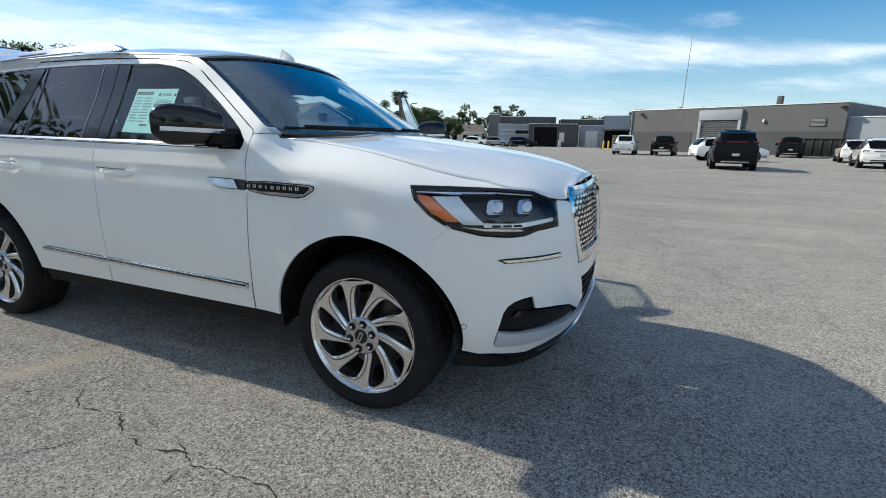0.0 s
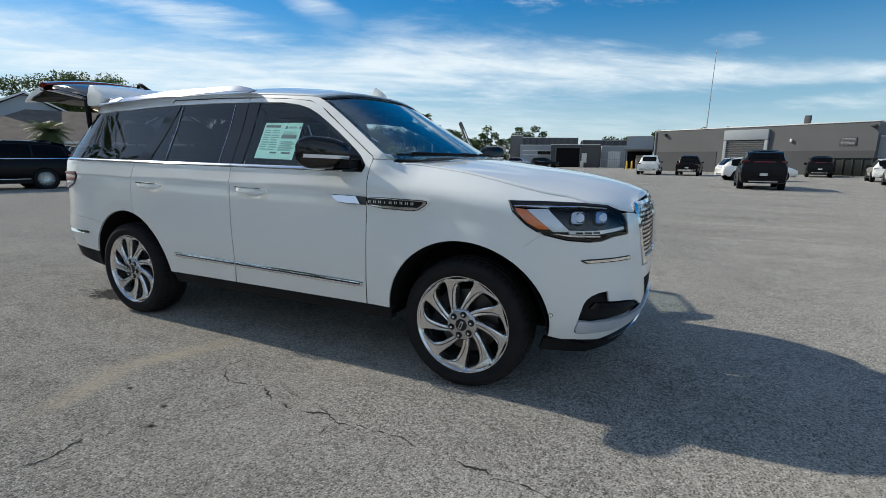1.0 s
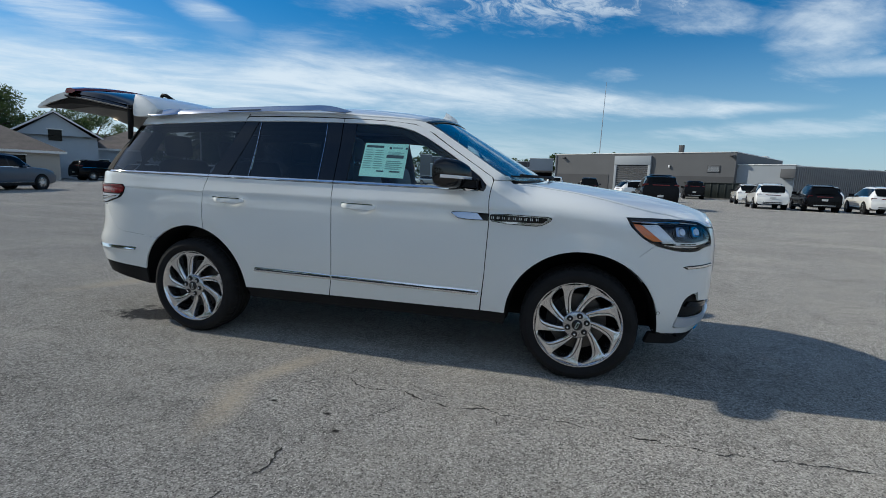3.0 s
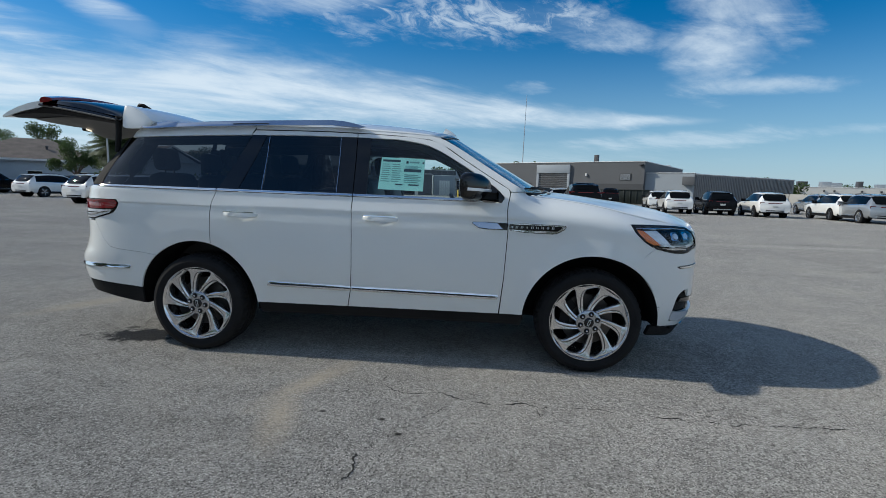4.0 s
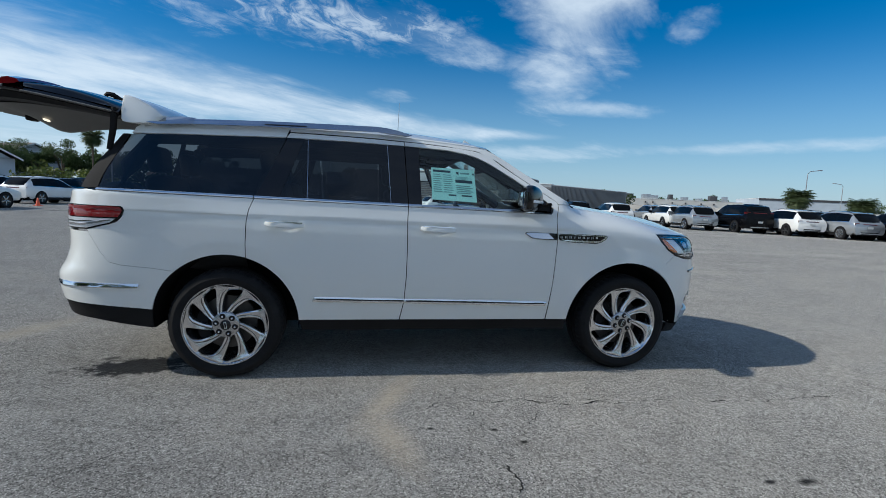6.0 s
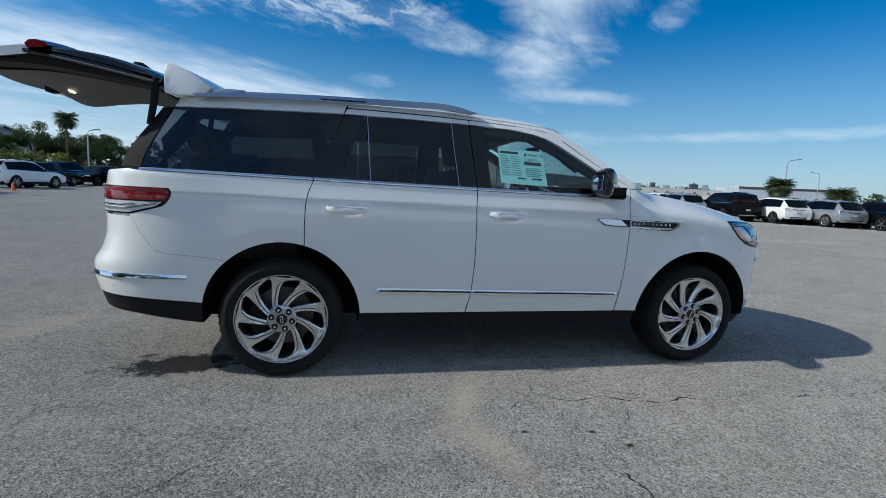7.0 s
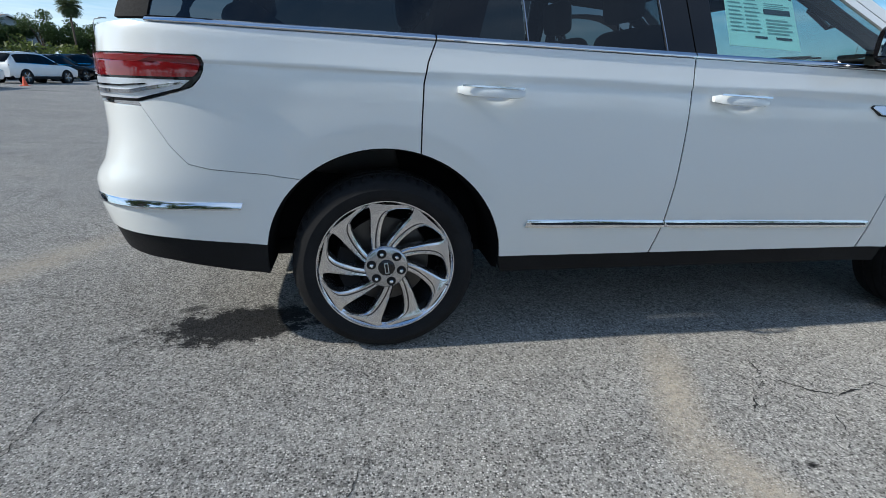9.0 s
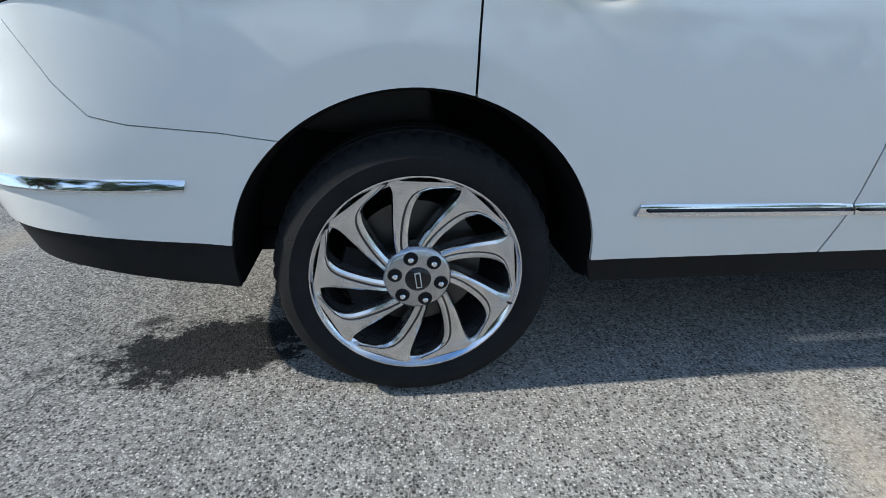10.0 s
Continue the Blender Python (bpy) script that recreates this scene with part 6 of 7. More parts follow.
        part("roof_spoiler", turned(box_bm((-0.58, 0, 0), (0.58, 0.30, 0.035), 0.012), Matrix.Translation((0, tail_at(top) - rear - 0.10, top - 0.005)) @ Matrix.Rotation(radians(7), 4, "X")), pt, car)
        across_tail("light_bar", tail_at, zr - 0.16, zr - 0.115, 0.90, M["tail_red"], 0.016, n=12)
        across_tail("rear_bumper", tail_at, 0.50, 0.66, 0.90, pt, 0.045, 0.06, 12)
        across_tail("lower_bumper", tail_at, 0.33, 0.50, 0.88, dark_low, 0.035, 0.06, 12)
        across_tail("bumper_bright_strip", tail_at, 0.40, 0.445, 0.62, M["galv_bright"], 0.045, 0.02)
    across_tail("number_plate", tail_at, 0.70, 0.82, 0.16, M["plate"], 0.03, 0.01, 2, 1)
    zg = 0.52 if kind == "suv" else 0.62
    part("front_grille", box_bm((-0.46, L - rear - 0.16, zg), (0.46, L - rear - 0.005, zg + 0.20), 0.03), M["black_gloss"], car)
    part("grille_bar", box_bm((-0.50, L - rear - 0.12, zg + 0.205), (0.50, L - rear + 0.004, zg + 0.225), 0.008), M["chrome"], car)
    part("front_skid", box_bm((-0.70, L - rear - 0.22, 0.30), (0.70, L - rear - 0.03, 0.42), 0.04), dark_low, car)
    for s in (-1, 1):
        zt = 0.88 if kind == "pickup" else st[2][2] - 0.20
        part("tail_light", box_bm((s * 0.66, tail_at(zt) - rear + 0.02, zt), (s * (w0 - 0.075), tail_at(zt) - rear + 0.24, zt + (0.22 if kind == "pickup" else 0.10)), 0.02), M["tail_red"], car)
        zl = 0.72 if kind == "suv" else 0.84
        part("headlight", box_bm((s * 0.52, L - rear - 0.32, zl), (s * 0.86, L - rear - 0.09, zl + 0.11), 0.03), M["lamp_white"], car)
        mir = box_bm((s * (w0 - 0.02), g1 - 0.66 - rear, st[6][1] - 0.01), (s * (w0 + 0.17), g1 - 0.54 - rear, st[6][1] + 0.13), 0.035)
        part("wing_mirror", mir, pt if colour != "white" else M["black_gloss"], car)
        if kind != "pickup":
            zr_ = st[6][2]
            part("roof_rail", tube_bm([(s * 0.54, 0.80 - rear, zr_ - 0.06), (s * 0.55, 1.0 - rear, zr_ + 0.005), (s * 0.55, 2.2 - rear, zr_ + 0.02), (s * 0.55, 2.45 - rear, zr_ - 0.04)], 0.016, 6), M["black_gloss"], car)
        part("sill", box_bm((s * (w0 - 0.10), 0.40, 0.24), (s * (w0 - 0.006), sh["wb"] - 0.40, 0.40), 0.02), M["black_plastic"], car)
        part("sill_strip", box_bm((s * (w0 - 0.02), 0.48, 0.405), (s * (w0 + 0.002), sh["wb"] - 0.48, 0.425), 0.005), M["chrome"], car)
        for y in (0.0, sh["wb"]):
            tilt = Matrix.Translation((s * (w0 - 0.13), y, R)) @ Matrix.Rotation(radians(90 * s), 4, "Z")
            part("wheel_arch", turned(lathe_bm([(0.0, -0.131), (R + 0.05, -0.131), (R + 0.06, -0.12), (R + 0.06, 0.1)], 28), tilt), M["black_deep"], car)
            tyre = part("tyre", turned(lathe_bm([(R * 0.70, -0.145), (R * 0.76, -0.152), (R * 0.95, -0.148), (R, -0.12), (R, 0.10), (R * 0.9, 0.12)], 32), tilt), M["tyre"], car)
            rim = part("rim", turned(lathe_bm([(R * 0.72, -0.146), (R * 0.70, -0.151), (R * 0.66, -0.138), (R * 0.62, -0.1335), (0, -0.1335)], 28), tilt), M["alloy_mid"] if colour == "silver" else M["black_gloss"], tyre)
            n_sp = 14 if kind == "big_suv" else 5
            for k in range(n_sp):
                a = 2 * math.pi * k / n_sp + 0.3
                half = 0.15 / n_sp + 0.004
                bmz = box_bm((0.02, -0.150, -half), (R * 0.70, -0.138, half), 0.004)
                part("rim_spoke", turned(bmz, tilt @ Matrix.Rotation(a, 4, "Y")), M["machined"] if kind == "big_suv" else M["alloy_dark"], rim)
    return car


def stand(car, x, y, heading):
    """Put a car down: the left rear wheel's place and the heading in degrees from +y towards +x."""
    h = radians(heading)
    off = Vector((math.cos(h), -math.sin(h), 0)) * 0.9
    car.matrix_basis = Matrix.Translation((x + off.x, y + off.y, 0)) @ Matrix.Rotation(-h, 4, "Z")
    return car


PROTO = {}


def car_at(kind, colour, label, x, y, heading):
    key = (kind, colour)
    if key not in PROTO:
        PROTO[key] = parked_car(kind, colour, label)
        return stand(PROTO[key], x, y, heading)
    c = copy_thing(PROTO[key], Matrix())
    tagged(c, label=label)
    return stand(c, x, y, heading)


car_at("big_suv", "black", "black full-size SUV standing alone on the asphalt, seen from behind", 7.15, 25.7, 3)
car_at("suv", "white", "white crossover parked crosswise beyond a black SUV", 7.7, 39.0, 75)
car_at("pickup", "white", "white pickup truck backed to the open lot", 0.7, 49.0, 2)
car_at("pickup", "black", "black pickup truck beside a white one", 4.2, 48.5, 6)
car_at("big_suv", "black", "black SUV parked by a dumpster at the grey wall", 15.3, 53.0, 10)
H = 10
for kind, colour, label, x, y, h in (
        ("suv", "white", "white SUV at the end of a parked row", 15.4, 33.0, H), ("suv", "white", "white SUV half hidden behind another", 17.0, 42.0, H), ("suv", "black", "black SUV between two white ones in a parked row", 18.0, 32.2, H),
        ("suv", "white", "white SUV with a dark roof glass in a parked row", 20.6, 30.6, H), ("suv", "white", "white SUV in the second row", 22.0, 40.5, H), ("suv", "navy", "steel blue SUV in the second row", 25.0, 39.0, H),
        ("suv", "silver", "silver SUV in the second row", 28.6, 37.5, H), ("suv", "white", "white SUV behind a silver one", 24.2, 28.6, H), ("suv", "silver", "silver SUV in the near parked row", 23.9, 25.7, H),
        ("big_suv", "black", "black SUV in the near parked row", 26.4, 23.9, H), ("suv", "white", "white SUV in the near parked row", 28.3, 21.8, H), ("suv", "silver", "silver SUV beside a white one", 30.0, 19.7, H),
        ("suv", "black", "black SUV near the end of the row", 31.7, 17.7, H), ("suv", "black", "black SUV at the end of the row", 33.3, 15.6, H), ("suv", "grey", "grey SUV behind the near row", 31.5, 24.0, H)):
    car_at(kind, colour, label, x, y, h)
# west of the SUV
for kind, colour, label, x, y, h in (
        ("big_suv", "black", "black full-size SUV with bright multi-spoke wheels", -18.6, 7.2, 190), ("big_suv", "navy", "steel blue SUV with a bright sill line", -25.9, 12.5, -12), ("suv", "black", "black SUV in the rear row", -33.0, 17.5, -14),
        ("suv", "white", "white SUV seen from behind among dark cars", -32.0, 28.4, H), ("suv", "white", "white SUV seen from behind in a pale row", -21.2, 21.2, H), ("suv", "white", "white SUV next to its twin", -18.4, 20.5, H), ("big_suv", "black", "black SUV in the row behind", -42.2, 32.4, 12),
        ("suv", "white", "white SUV parked beside an orange cone", -19.9, 29.9, H + 3), ("suv", "grey", "grey SUV behind a white one", -27.8, 33.4, H), ("big_suv", "black", "black SUV nosed towards the open lot", -21.5, 44.4, 190), ("suv", "black", "black SUV nosed towards the open lot", -18.6, 44.8, 190), ("suv", "black", "black SUV at the end of a dark row", -15.7, 45.2, 190), ("suv", "black", "black SUV half hidden behind a white one", -24.4, 44.0, 190), ("suv", "white", "white SUV with only its roof showing", -24.6, 33.0, H), ("suv", "black", "dark SUV in the row behind a white one", -21.7, 36.2, H),
        ("suv", "white", "white SUV far off beside the garage", -27.0, 84.0, 100), ("suv", "silver", "silver SUV far off beside the garage", -22.8, 83.5, 100), ("suv", "black", "black SUV far off beside the garage", -18.6, 84.5, 100),
        ("suv", "white", "white SUV deep in the rear row", -31.2, 33.8, H), ("suv", "navy", "dark SUV deep in the rear row", -34.6, 34.4, H)):
    car_at(kind, colour, label, x, y, h)

M["cone"] = material("orange_plastic", (0.75, 0.10, 0.03), 0.5, 0.0, 0.15, 8, 100)
for x, y in ((-16.7, 26.6), (-17.5, 8.6)):
    cone = tagged(new("traffic_cone"), "small orange traffic cone on the asphalt", "cone", "traffic cones")
    part("cone_body", lathe_bm([(0.13, 0.02), (0.10, 0.10), (0.03, 0.44), (0.022, 0.45), (0.0, 0.45)], 20, "z"), M["cone"], cone)
    part("cone_base", box_bm((-0.17, -0.17, 0.0), (0.17, 0.17, 0.025), 0.008), M["cone"], cone)
    cone.location = (x, y, 0)

# ---- buildings ----
M["grey_wall"] = material("grey_painted_block", (0.108, 0.111, 0.117), 0.8, 0.0, 0.10, 0.4, 40, 0.2)
M["grey_wall_dark"] = material("darker_grey_painted_block", (0.068, 0.070, 0.075), 0.8, 0.0, 0.12, 0.5, 40, 0.2)
M["pale_wall"] = material("pale_blue_grey_wall", (0.30, 0.33, 0.36), 0.8, 0.0, 0.06, 0.4, 30, 0.2)
M["white_wall"] = material("weathered_white_wall", (0.62, 0.60, 0.56), 0.85, 0.0, 0.12, 0.3, 20, 0.2)
M["metal_wall"] = material("ribbed_metal", (0.19, 0.185, 0.185), 0.55, 0.3, 0.12, 0.6, 30, 0.2)
M["roof_grey"] = material("flat_roof", (0.25, 0.25, 0.25), 0.85, 0.0, 0.1, 0.5, 20)
M["slat"] = material("dark_slat", (0.05, 0.05, 0.055), 0.6, 0.0, 0.2, 2, 30)
M["shingle"] = material("brown_shingle", (0.105, 0.088, 0.078), 0.9, 0.0, 0.2, 1.2, 18, 0.4, second=(0.15, 0.125, 0.11))
M["house_wall"] = material("beige_house_wall", (0.40, 0.37, 0.33), 0.85, 0.0, 0.1, 0.6, 20, 0.2)
M["house_wall2"] = material("blue_grey_house_wall", (0.42, 0.47, 0.52), 0.85, 0.0, 0.1, 0.6, 20, 0.2)
M["white_trim"] = material("white_trim", (0.72, 0.72, 0.70), 0.6, 0.0, 0.08, 2, 30)
M["galv"] = material("galvanised_steel", (0.42, 0.43, 0.44), 0.45, 0.8, 0.15, 3, 40)
M["concrete"] = material("concrete", (0.38, 0.37, 0.35), 0.85, 0.0, 0.12, 0.8, 25, 0.3)


def walled(name, label, a, b_, depth, h, wall_mat, roof_mat, parapet=0.25):
    """A flat-roofed building whose front runs from a to b; the rest lies behind that line. Front coordinates: s along, z up, d outwards."""
    ob = tagged(new(name), label, "building")
    ax = Vector((b_[0] - a[0], b_[1] - a[1], 0))
    length = ax.length
    ang = math.atan2(ax.y, ax.x)
    ob.matrix_basis = Matrix.Translation((a[0], a[1], 0)) @ Matrix.Rotation(ang, 4, "Z")
    t = 0.25
    part("front_wall", box_bm((0, 0, 0), (length, t, h)), wall_mat, ob)
    part("back_wall", box_bm((0, depth - t, 0), (length, depth, h)), wall_mat, ob)
    part("end_wall", box_bm((0, t, 0), (t, depth - t, h)), wall_mat, ob)
    part("end_wall", box_bm((length - t, t, 0), (length, depth - t, h)), wall_mat, ob)
    part("roof", box_bm((t, t, h - parapet - 0.2), (length - t, depth - t, h - parapet)), roof_mat, ob)
    part("coping", box_bm((-0.06, -0.06, h), (length + 0.06, depth + 0.06, h + 0.10), 0.02), M["white_trim"], ob)
    return ob, length


# the grey workshop with the roller door
ws, wl = walled("workshop_building", "long grey painted workshop with a slatted loading door", (1.0, 73.0), (22.0, 59.8), 22, 5.45, M["grey_wall"], M["roof_grey"])
part("lower_wall_band", box_bm((0.02, -0.05, 0), (wl * 0.36, -0.004, 2.6)), M["grey_wall_dark"], ws)
part("lower_wall_band", box_bm((wl * 0.60, -0.05, 0), (wl - 0.02, -0.004, 2.6)), M["grey_wall_dark"], ws)
dx0, dx1 = wl * 0.395, wl * 0.60
part("door_hood", box_bm((dx0, -0.35, 3.95), (dx1, -0.005, 5.15), 0.03), M["pale_wall"], ws)
for sx in (dx0, dx1 - 0.35):
    part("door_jamb", box_bm((sx, -0.30, 0), (sx + 0.35, -0.005, 3.94), 0.02), M["pale_wall"], ws)
door = part("loading_door", box_bm((dx0 + 0.36, -0.10, 0), (dx1 - 0.36, -0.006, 3.93)), M["slat"], ws)
for k in range(14):
    part("door_slat", turned(box_bm((dx0 + 0.38, -0.02, -0.10), (dx1 - 0.38, 0.0, 0.10)), Matrix.Translation((0, -0.13, 0.35 + 0.26 * k)) @ Matrix.Rotation(radians(35), 4, "X")), M["galv"], door)
part("wall_vent", box_bm((wl * 0.875, -0.06, 3.1), (wl * 0.935, -0.004, 3.95), 0.02), M["grey_wall_dark"], ws)
for k in range(6):
    part("vent_slat", box_bm((wl * 0.88, -0.09, 3.16 + 0.13 * k), (wl * 0.93, -0.058, 3.20 + 0.13 * k)), M["galv"], ws)
for sx, sz in ((0.055, 4.85), (0.975, 4.95)):
    part("flood_light", box_bm((wl * sx, -0.45, sz), (wl * sx + 0.45, -0.01, sz + 0.22), 0.04), M["slat"], ws)
part("wall_lamp", box_bm((wl * 0.69, -0.25, 3.6), (wl * 0.69 + 0.2, -0.01, 3.95), 0.03), M["white_trim"], ws)
part("roof_flue", box_bm((wl * 0.70, 2.0, 5.2), (wl * 0.70 + 0.55, 2.5, 6.6), 0.02), M["slat"], ws)
for sx in (0.46, 0.53):
    part("roof_vent", lathe_bm([(0.5, 0.0), (0.5, 0.35), (0.7, 0.4), (0.0, 0.6)], 16, "z"), M["galv"], ws).location = (wl * sx, 3, 5.2)
part("radio_mast", tube_bm([(wl * 0.265, 1.2, 5.2), (wl * 0.27, 1.2, 11), (wl * 0.275, 1.2, 15.6)], [0.07, 0.05, 0.03], 6), M["galv"], ws)
part("gutter_pipe", tube_bm([(0.1, -0.12, 0), (0.1, -0.12, 5.4)], 0.07, 8), M["pale_wall"], ws)

an, al = walled("annex_building", "low pale blue-grey annex beside the workshop", (22.1, 60.6), (27.2, 57.4), 18, 4.0, M["pale_wall"], M["roof_grey"])
part("door_canopy", box_bm((al - 1.2, -0.7, 2.6), (al + 0.2, -0.005, 3.6), 0.04), M["grey_wall"], an)
rooft, rl = walled("roof_house", "pale block standing on a roof behind the workshop", (27.0, 77.0), (30.5, 75.4), 3, 5.9, M["white_wall"], M["roof_grey"])
mt, ml = walled("ribbed_shed", "long shed with ribbed grey-brown metal walls", (27.4, 57.6), (47.0, 71.5), 14, 3.9, M["metal_wall"], M["roof_grey"])
n_rib = 64
rib0 = part("wall_rib", box_bm((0, -0.05, 0.1), (0.10, -0.002, 3.75), 0.012), M["metal_wall"], mt)
for i in range(n_rib):
    if i:
        r_ = new("wall_rib", rib0.data)
        r_.parent = mt
    else:
        r_ = rib0
    r_.location = (0.15 + i * (ml - 0.4) / n_rib, 0, 0)

# garages and low sheds to the north-west of the workshop
ga, gl_ = walled("open_garage", "grey block garage with a wide open doorway", (-17.5, 88.6), (-8.9, 90.2), 9, 4.1, M["grey_wall_dark"], M["roof_grey"])
# black sheet on the solid wall: the doorway's inner shade, painted
part("doorway_shade", box_bm((1.0, -0.03, 0), (5.2, -0.004, 3.55)), M["black_deep"], ga)
for sx in (0.82, 5.2):
    part("door_post", box_bm((sx, -0.06, 0), (sx + 0.18, -0.005, 3.7)), M["grey_wall"], ga)
part("door_lintel", box_bm((0.82, -0.06, 3.56), (5.38, -0.031, 3.75)), M["grey_wall"], ga)
part("side_board", box_bm((5.6, -0.10, 0.9), (6.5, -0.005, 2.6), 0.02), M["white_wall"], ga)
part("low_bin", box_bm((5.4, -0.7, 0), (6.0, -0.11, 1.2), 0.06), M["white_wall"], ga)
ls, ll = walled("long_low_shed", "low blue-grey shed with a dark window strip", (-24.2, 91.0), (-18.0, 92.6), 6, 4.1, M["pale_wall"], M["roof_grey"])
part("window_strip", box_bm((3.4, -0.03, 2.3), (5.9, -0.004, 3.0)), M["car_glass"], ls)
part("white_band", box_bm((0.5, -0.05, 2.2), (ll - 0.2, -0.032, 2.32)), M["white_trim"], ls)
part("white_band", box_bm((0.5, -0.05, 3.0), (ll - 0.2, -0.032, 3.12)), M["white_trim"], ls)
pa, pl_ = walled("parapet_building", "wide grey flat-roofed building behind the garage", (-28.2, 104.0), (-16.0, 107.3), 12, 6.1, M["grey_wall"], M["roof_grey"])
for k in range(9):
    part("parapet_rib", box_bm((0.9 + 1.35 * k, -0.12, 4.2), (1.05 + 1.35 * k, -0.005, 6.0), 0.01), M["grey_wall_dark"], pa)
tw, tl_ = walled("stair_tower", "narrow grey tower at the end of a flat building", (-28.0, 96.4), (-25.7, 97.0), 5, 6.2, M["grey_wall"], M["roof_grey"])
pb, pbl = walled("rear_hall", "long low grey hall behind a mesh gate", (-14.5, 104.5), (-3.5, 107.0), 10, 5.5, M["grey_wall_dark"], M["roof_grey"])
for k in range(8):
    part("wall_pier", box_bm((0.6 + 1.35 * k, -0.14, 0), (0.8 + 1.35 * k, -0.005, 5.4), 0.01), M["grey_wall"], pb)
ws2, w2l = walled("white_shed", "small pale shed with a roller door behind a mesh gate", (-9.2, 95.1), (-4.7, 95.8), 8, 4.0, M["pale_wall"], M["roof_grey"])
part("shed_door", box_bm((1.2, -0.05, 0), (3.4, -0.004, 3.0)), M["white_trim"], ws2)
gt = tagged(new("mesh_gate"), "grey steel mesh gate in front of a pale shed", "gate")
for k in range(13):
    part("bar", tube_bm([(0.4 * k, 0, 0.05), (0.4 * k, 0, 3.0)], 0.035 if k % 6 == 0 else 0.018, 6), M["galv"], gt)
for z in (0.15, 1.5, 2.95):
    part("rail", tube_bm([(0, 0, z), (4.8, 0, z)], 0.03, 6), M["galv"], gt)
gt.matrix_basis = Matrix.Translation((-8.7, 90.6, 0)) @ Matrix.Rotation(radians(6), 4, "Z")
ca, cl = walled("carport_building", "pale block over an open carport", (-4.0, 86.8), (0.2, 87.1), 6, 5.4, M["pale_wall"], M["roof_grey"])
part("canopy", box_bm((-0.2, -6.0, 3.0), (cl + 0.6, -0.01, 3.2), 0.03), M["trim_grey"], ca)
part("canopy_post", box_bm((0.0, -5.9, 0), (0.15, -5.75, 2.99)), M["trim_grey"], ca)
# shade of the open bay, put on the wall as a black sheet
part("bay_shade", box_bm((0.2, -0.06, 0), (cl - 0.1, -0.004, 2.9)), M["black_deep"], ca)
part("pallet_stack", box_bm((1.6, -2.6, 0), (3.2, -1.6, 2.2), 0.03), M["house_wall"], ca)
M["yellow"] = material("safety_yellow", (0.70, 0.45, 0.03), 0.5, 0.0, 0.15, 4, 60)
for x, y in ((-2.9, 76.9), (-2.2, 77.3)):
    bo = tagged(part("bollard", lathe_bm([(0.13, 0.0), (0.13, 1.15), (0.08, 1.24), (0.0, 1.26)], 16, "z"), M["yellow"]), "yellow steel bollard by the garage", "bollard", "yellow bollards")
    bo.location = (x, y, 0)
M["dump"] = material("dark_green_steel", (0.012, 0.017, 0.015), 0.5, 0.2, 0.3, 3, 40)
du = tagged(new("dumpster"), "long dark green steel dumpster along the grey wall", "dumpster")
part("tub", prism_bm([(-2.6, 0.12), (2.4, 0.12), (2.9, 1.75), (-2.9, 1.75)], -0.9, 0.9, bevel=0.03), M["dump"], du)
for k in range(7):
    part("rib", box_bm((-2.3 + 0.75 * k, -0.98, 0.15), (-2.18 + 0.75 * k, -0.91, 1.72), 0.01), M["dump"], du)
part("rim", box_bm((-2.95, -1.0, 1.75), (2.95, 1.0, 1.85), 0.02), M["dump"], du)
du.matrix_basis = Matrix.Translation((19.3, 57.6, 0)) @ Matrix.Rotation(radians(-32), 4, "Z")

# far to the east: a long white store, a grey-blue hall, a low wall
wh, whl = walled("white_store", "long low weathered white store with machines on its roof", (72.0, 116.0), (112.0, 104.0), 20, 3.9, M["white_wall"], M["roof_grey"])
rnd = random.Random(5)
for k in range(11):
    x = 2 + k * (whl - 4) / 10 + rnd.uniform(-1, 1)
    hh = rnd.uniform(0.7, 1.6)
    part("roof_unit", box_bm((x, 2, 3.6), (x + rnd.uniform(0.8, 2.2), 3.6, 3.9 + hh), 0.05), M["galv"] if k % 3 else M["slat"], wh)
    part("wall_lamp", box_bm((x, -0.3, 2.9), (x + 0.3, -0.01, 3.3)), M["slat"], wh)
bh, bhl = walled("blue_grey_hall", "plain grey-blue hall with a dark roof line", (96.0, 95.0), (113.0, 86.0), 20, 4.9, M["house_wall2"], M["roof_grey"])
part("roof_line", box_bm((-0.1, -0.12, 4.5), (bhl + 0.1, -0.07, 4.98)), M["slat"], bh)
wa = tagged(new("wall_east"), "low pale concrete boundary wall behind the parked cars", "wall", kind="structure")
prev = None
for (x0, y0), (x1, y1) in (((41.0, 68.0), (62.0, 44.0)), ((62.0, 44.0), (80.0, 20.0)), ((80.0, 20.0), (92.0, -5.0))):
    d = Vector((x1 - x0, y1 - y0, 0))
    n_p = int(d.length / 3)
    for i in range(n_p):
        pc = part("wall_panel", box_bm((0.03, -0.1, 0), (d.length / n_p - 0.03, 0.1, 1.85), 0.02), M["concrete"], wa)
        pc.matrix_basis = Matrix.Translation((x0 + d.x * i / n_p, y0 + d.y * i / n_p, 0)) @ Matrix.Rotation(math.atan2(d.y, d.x), 4, "Z")


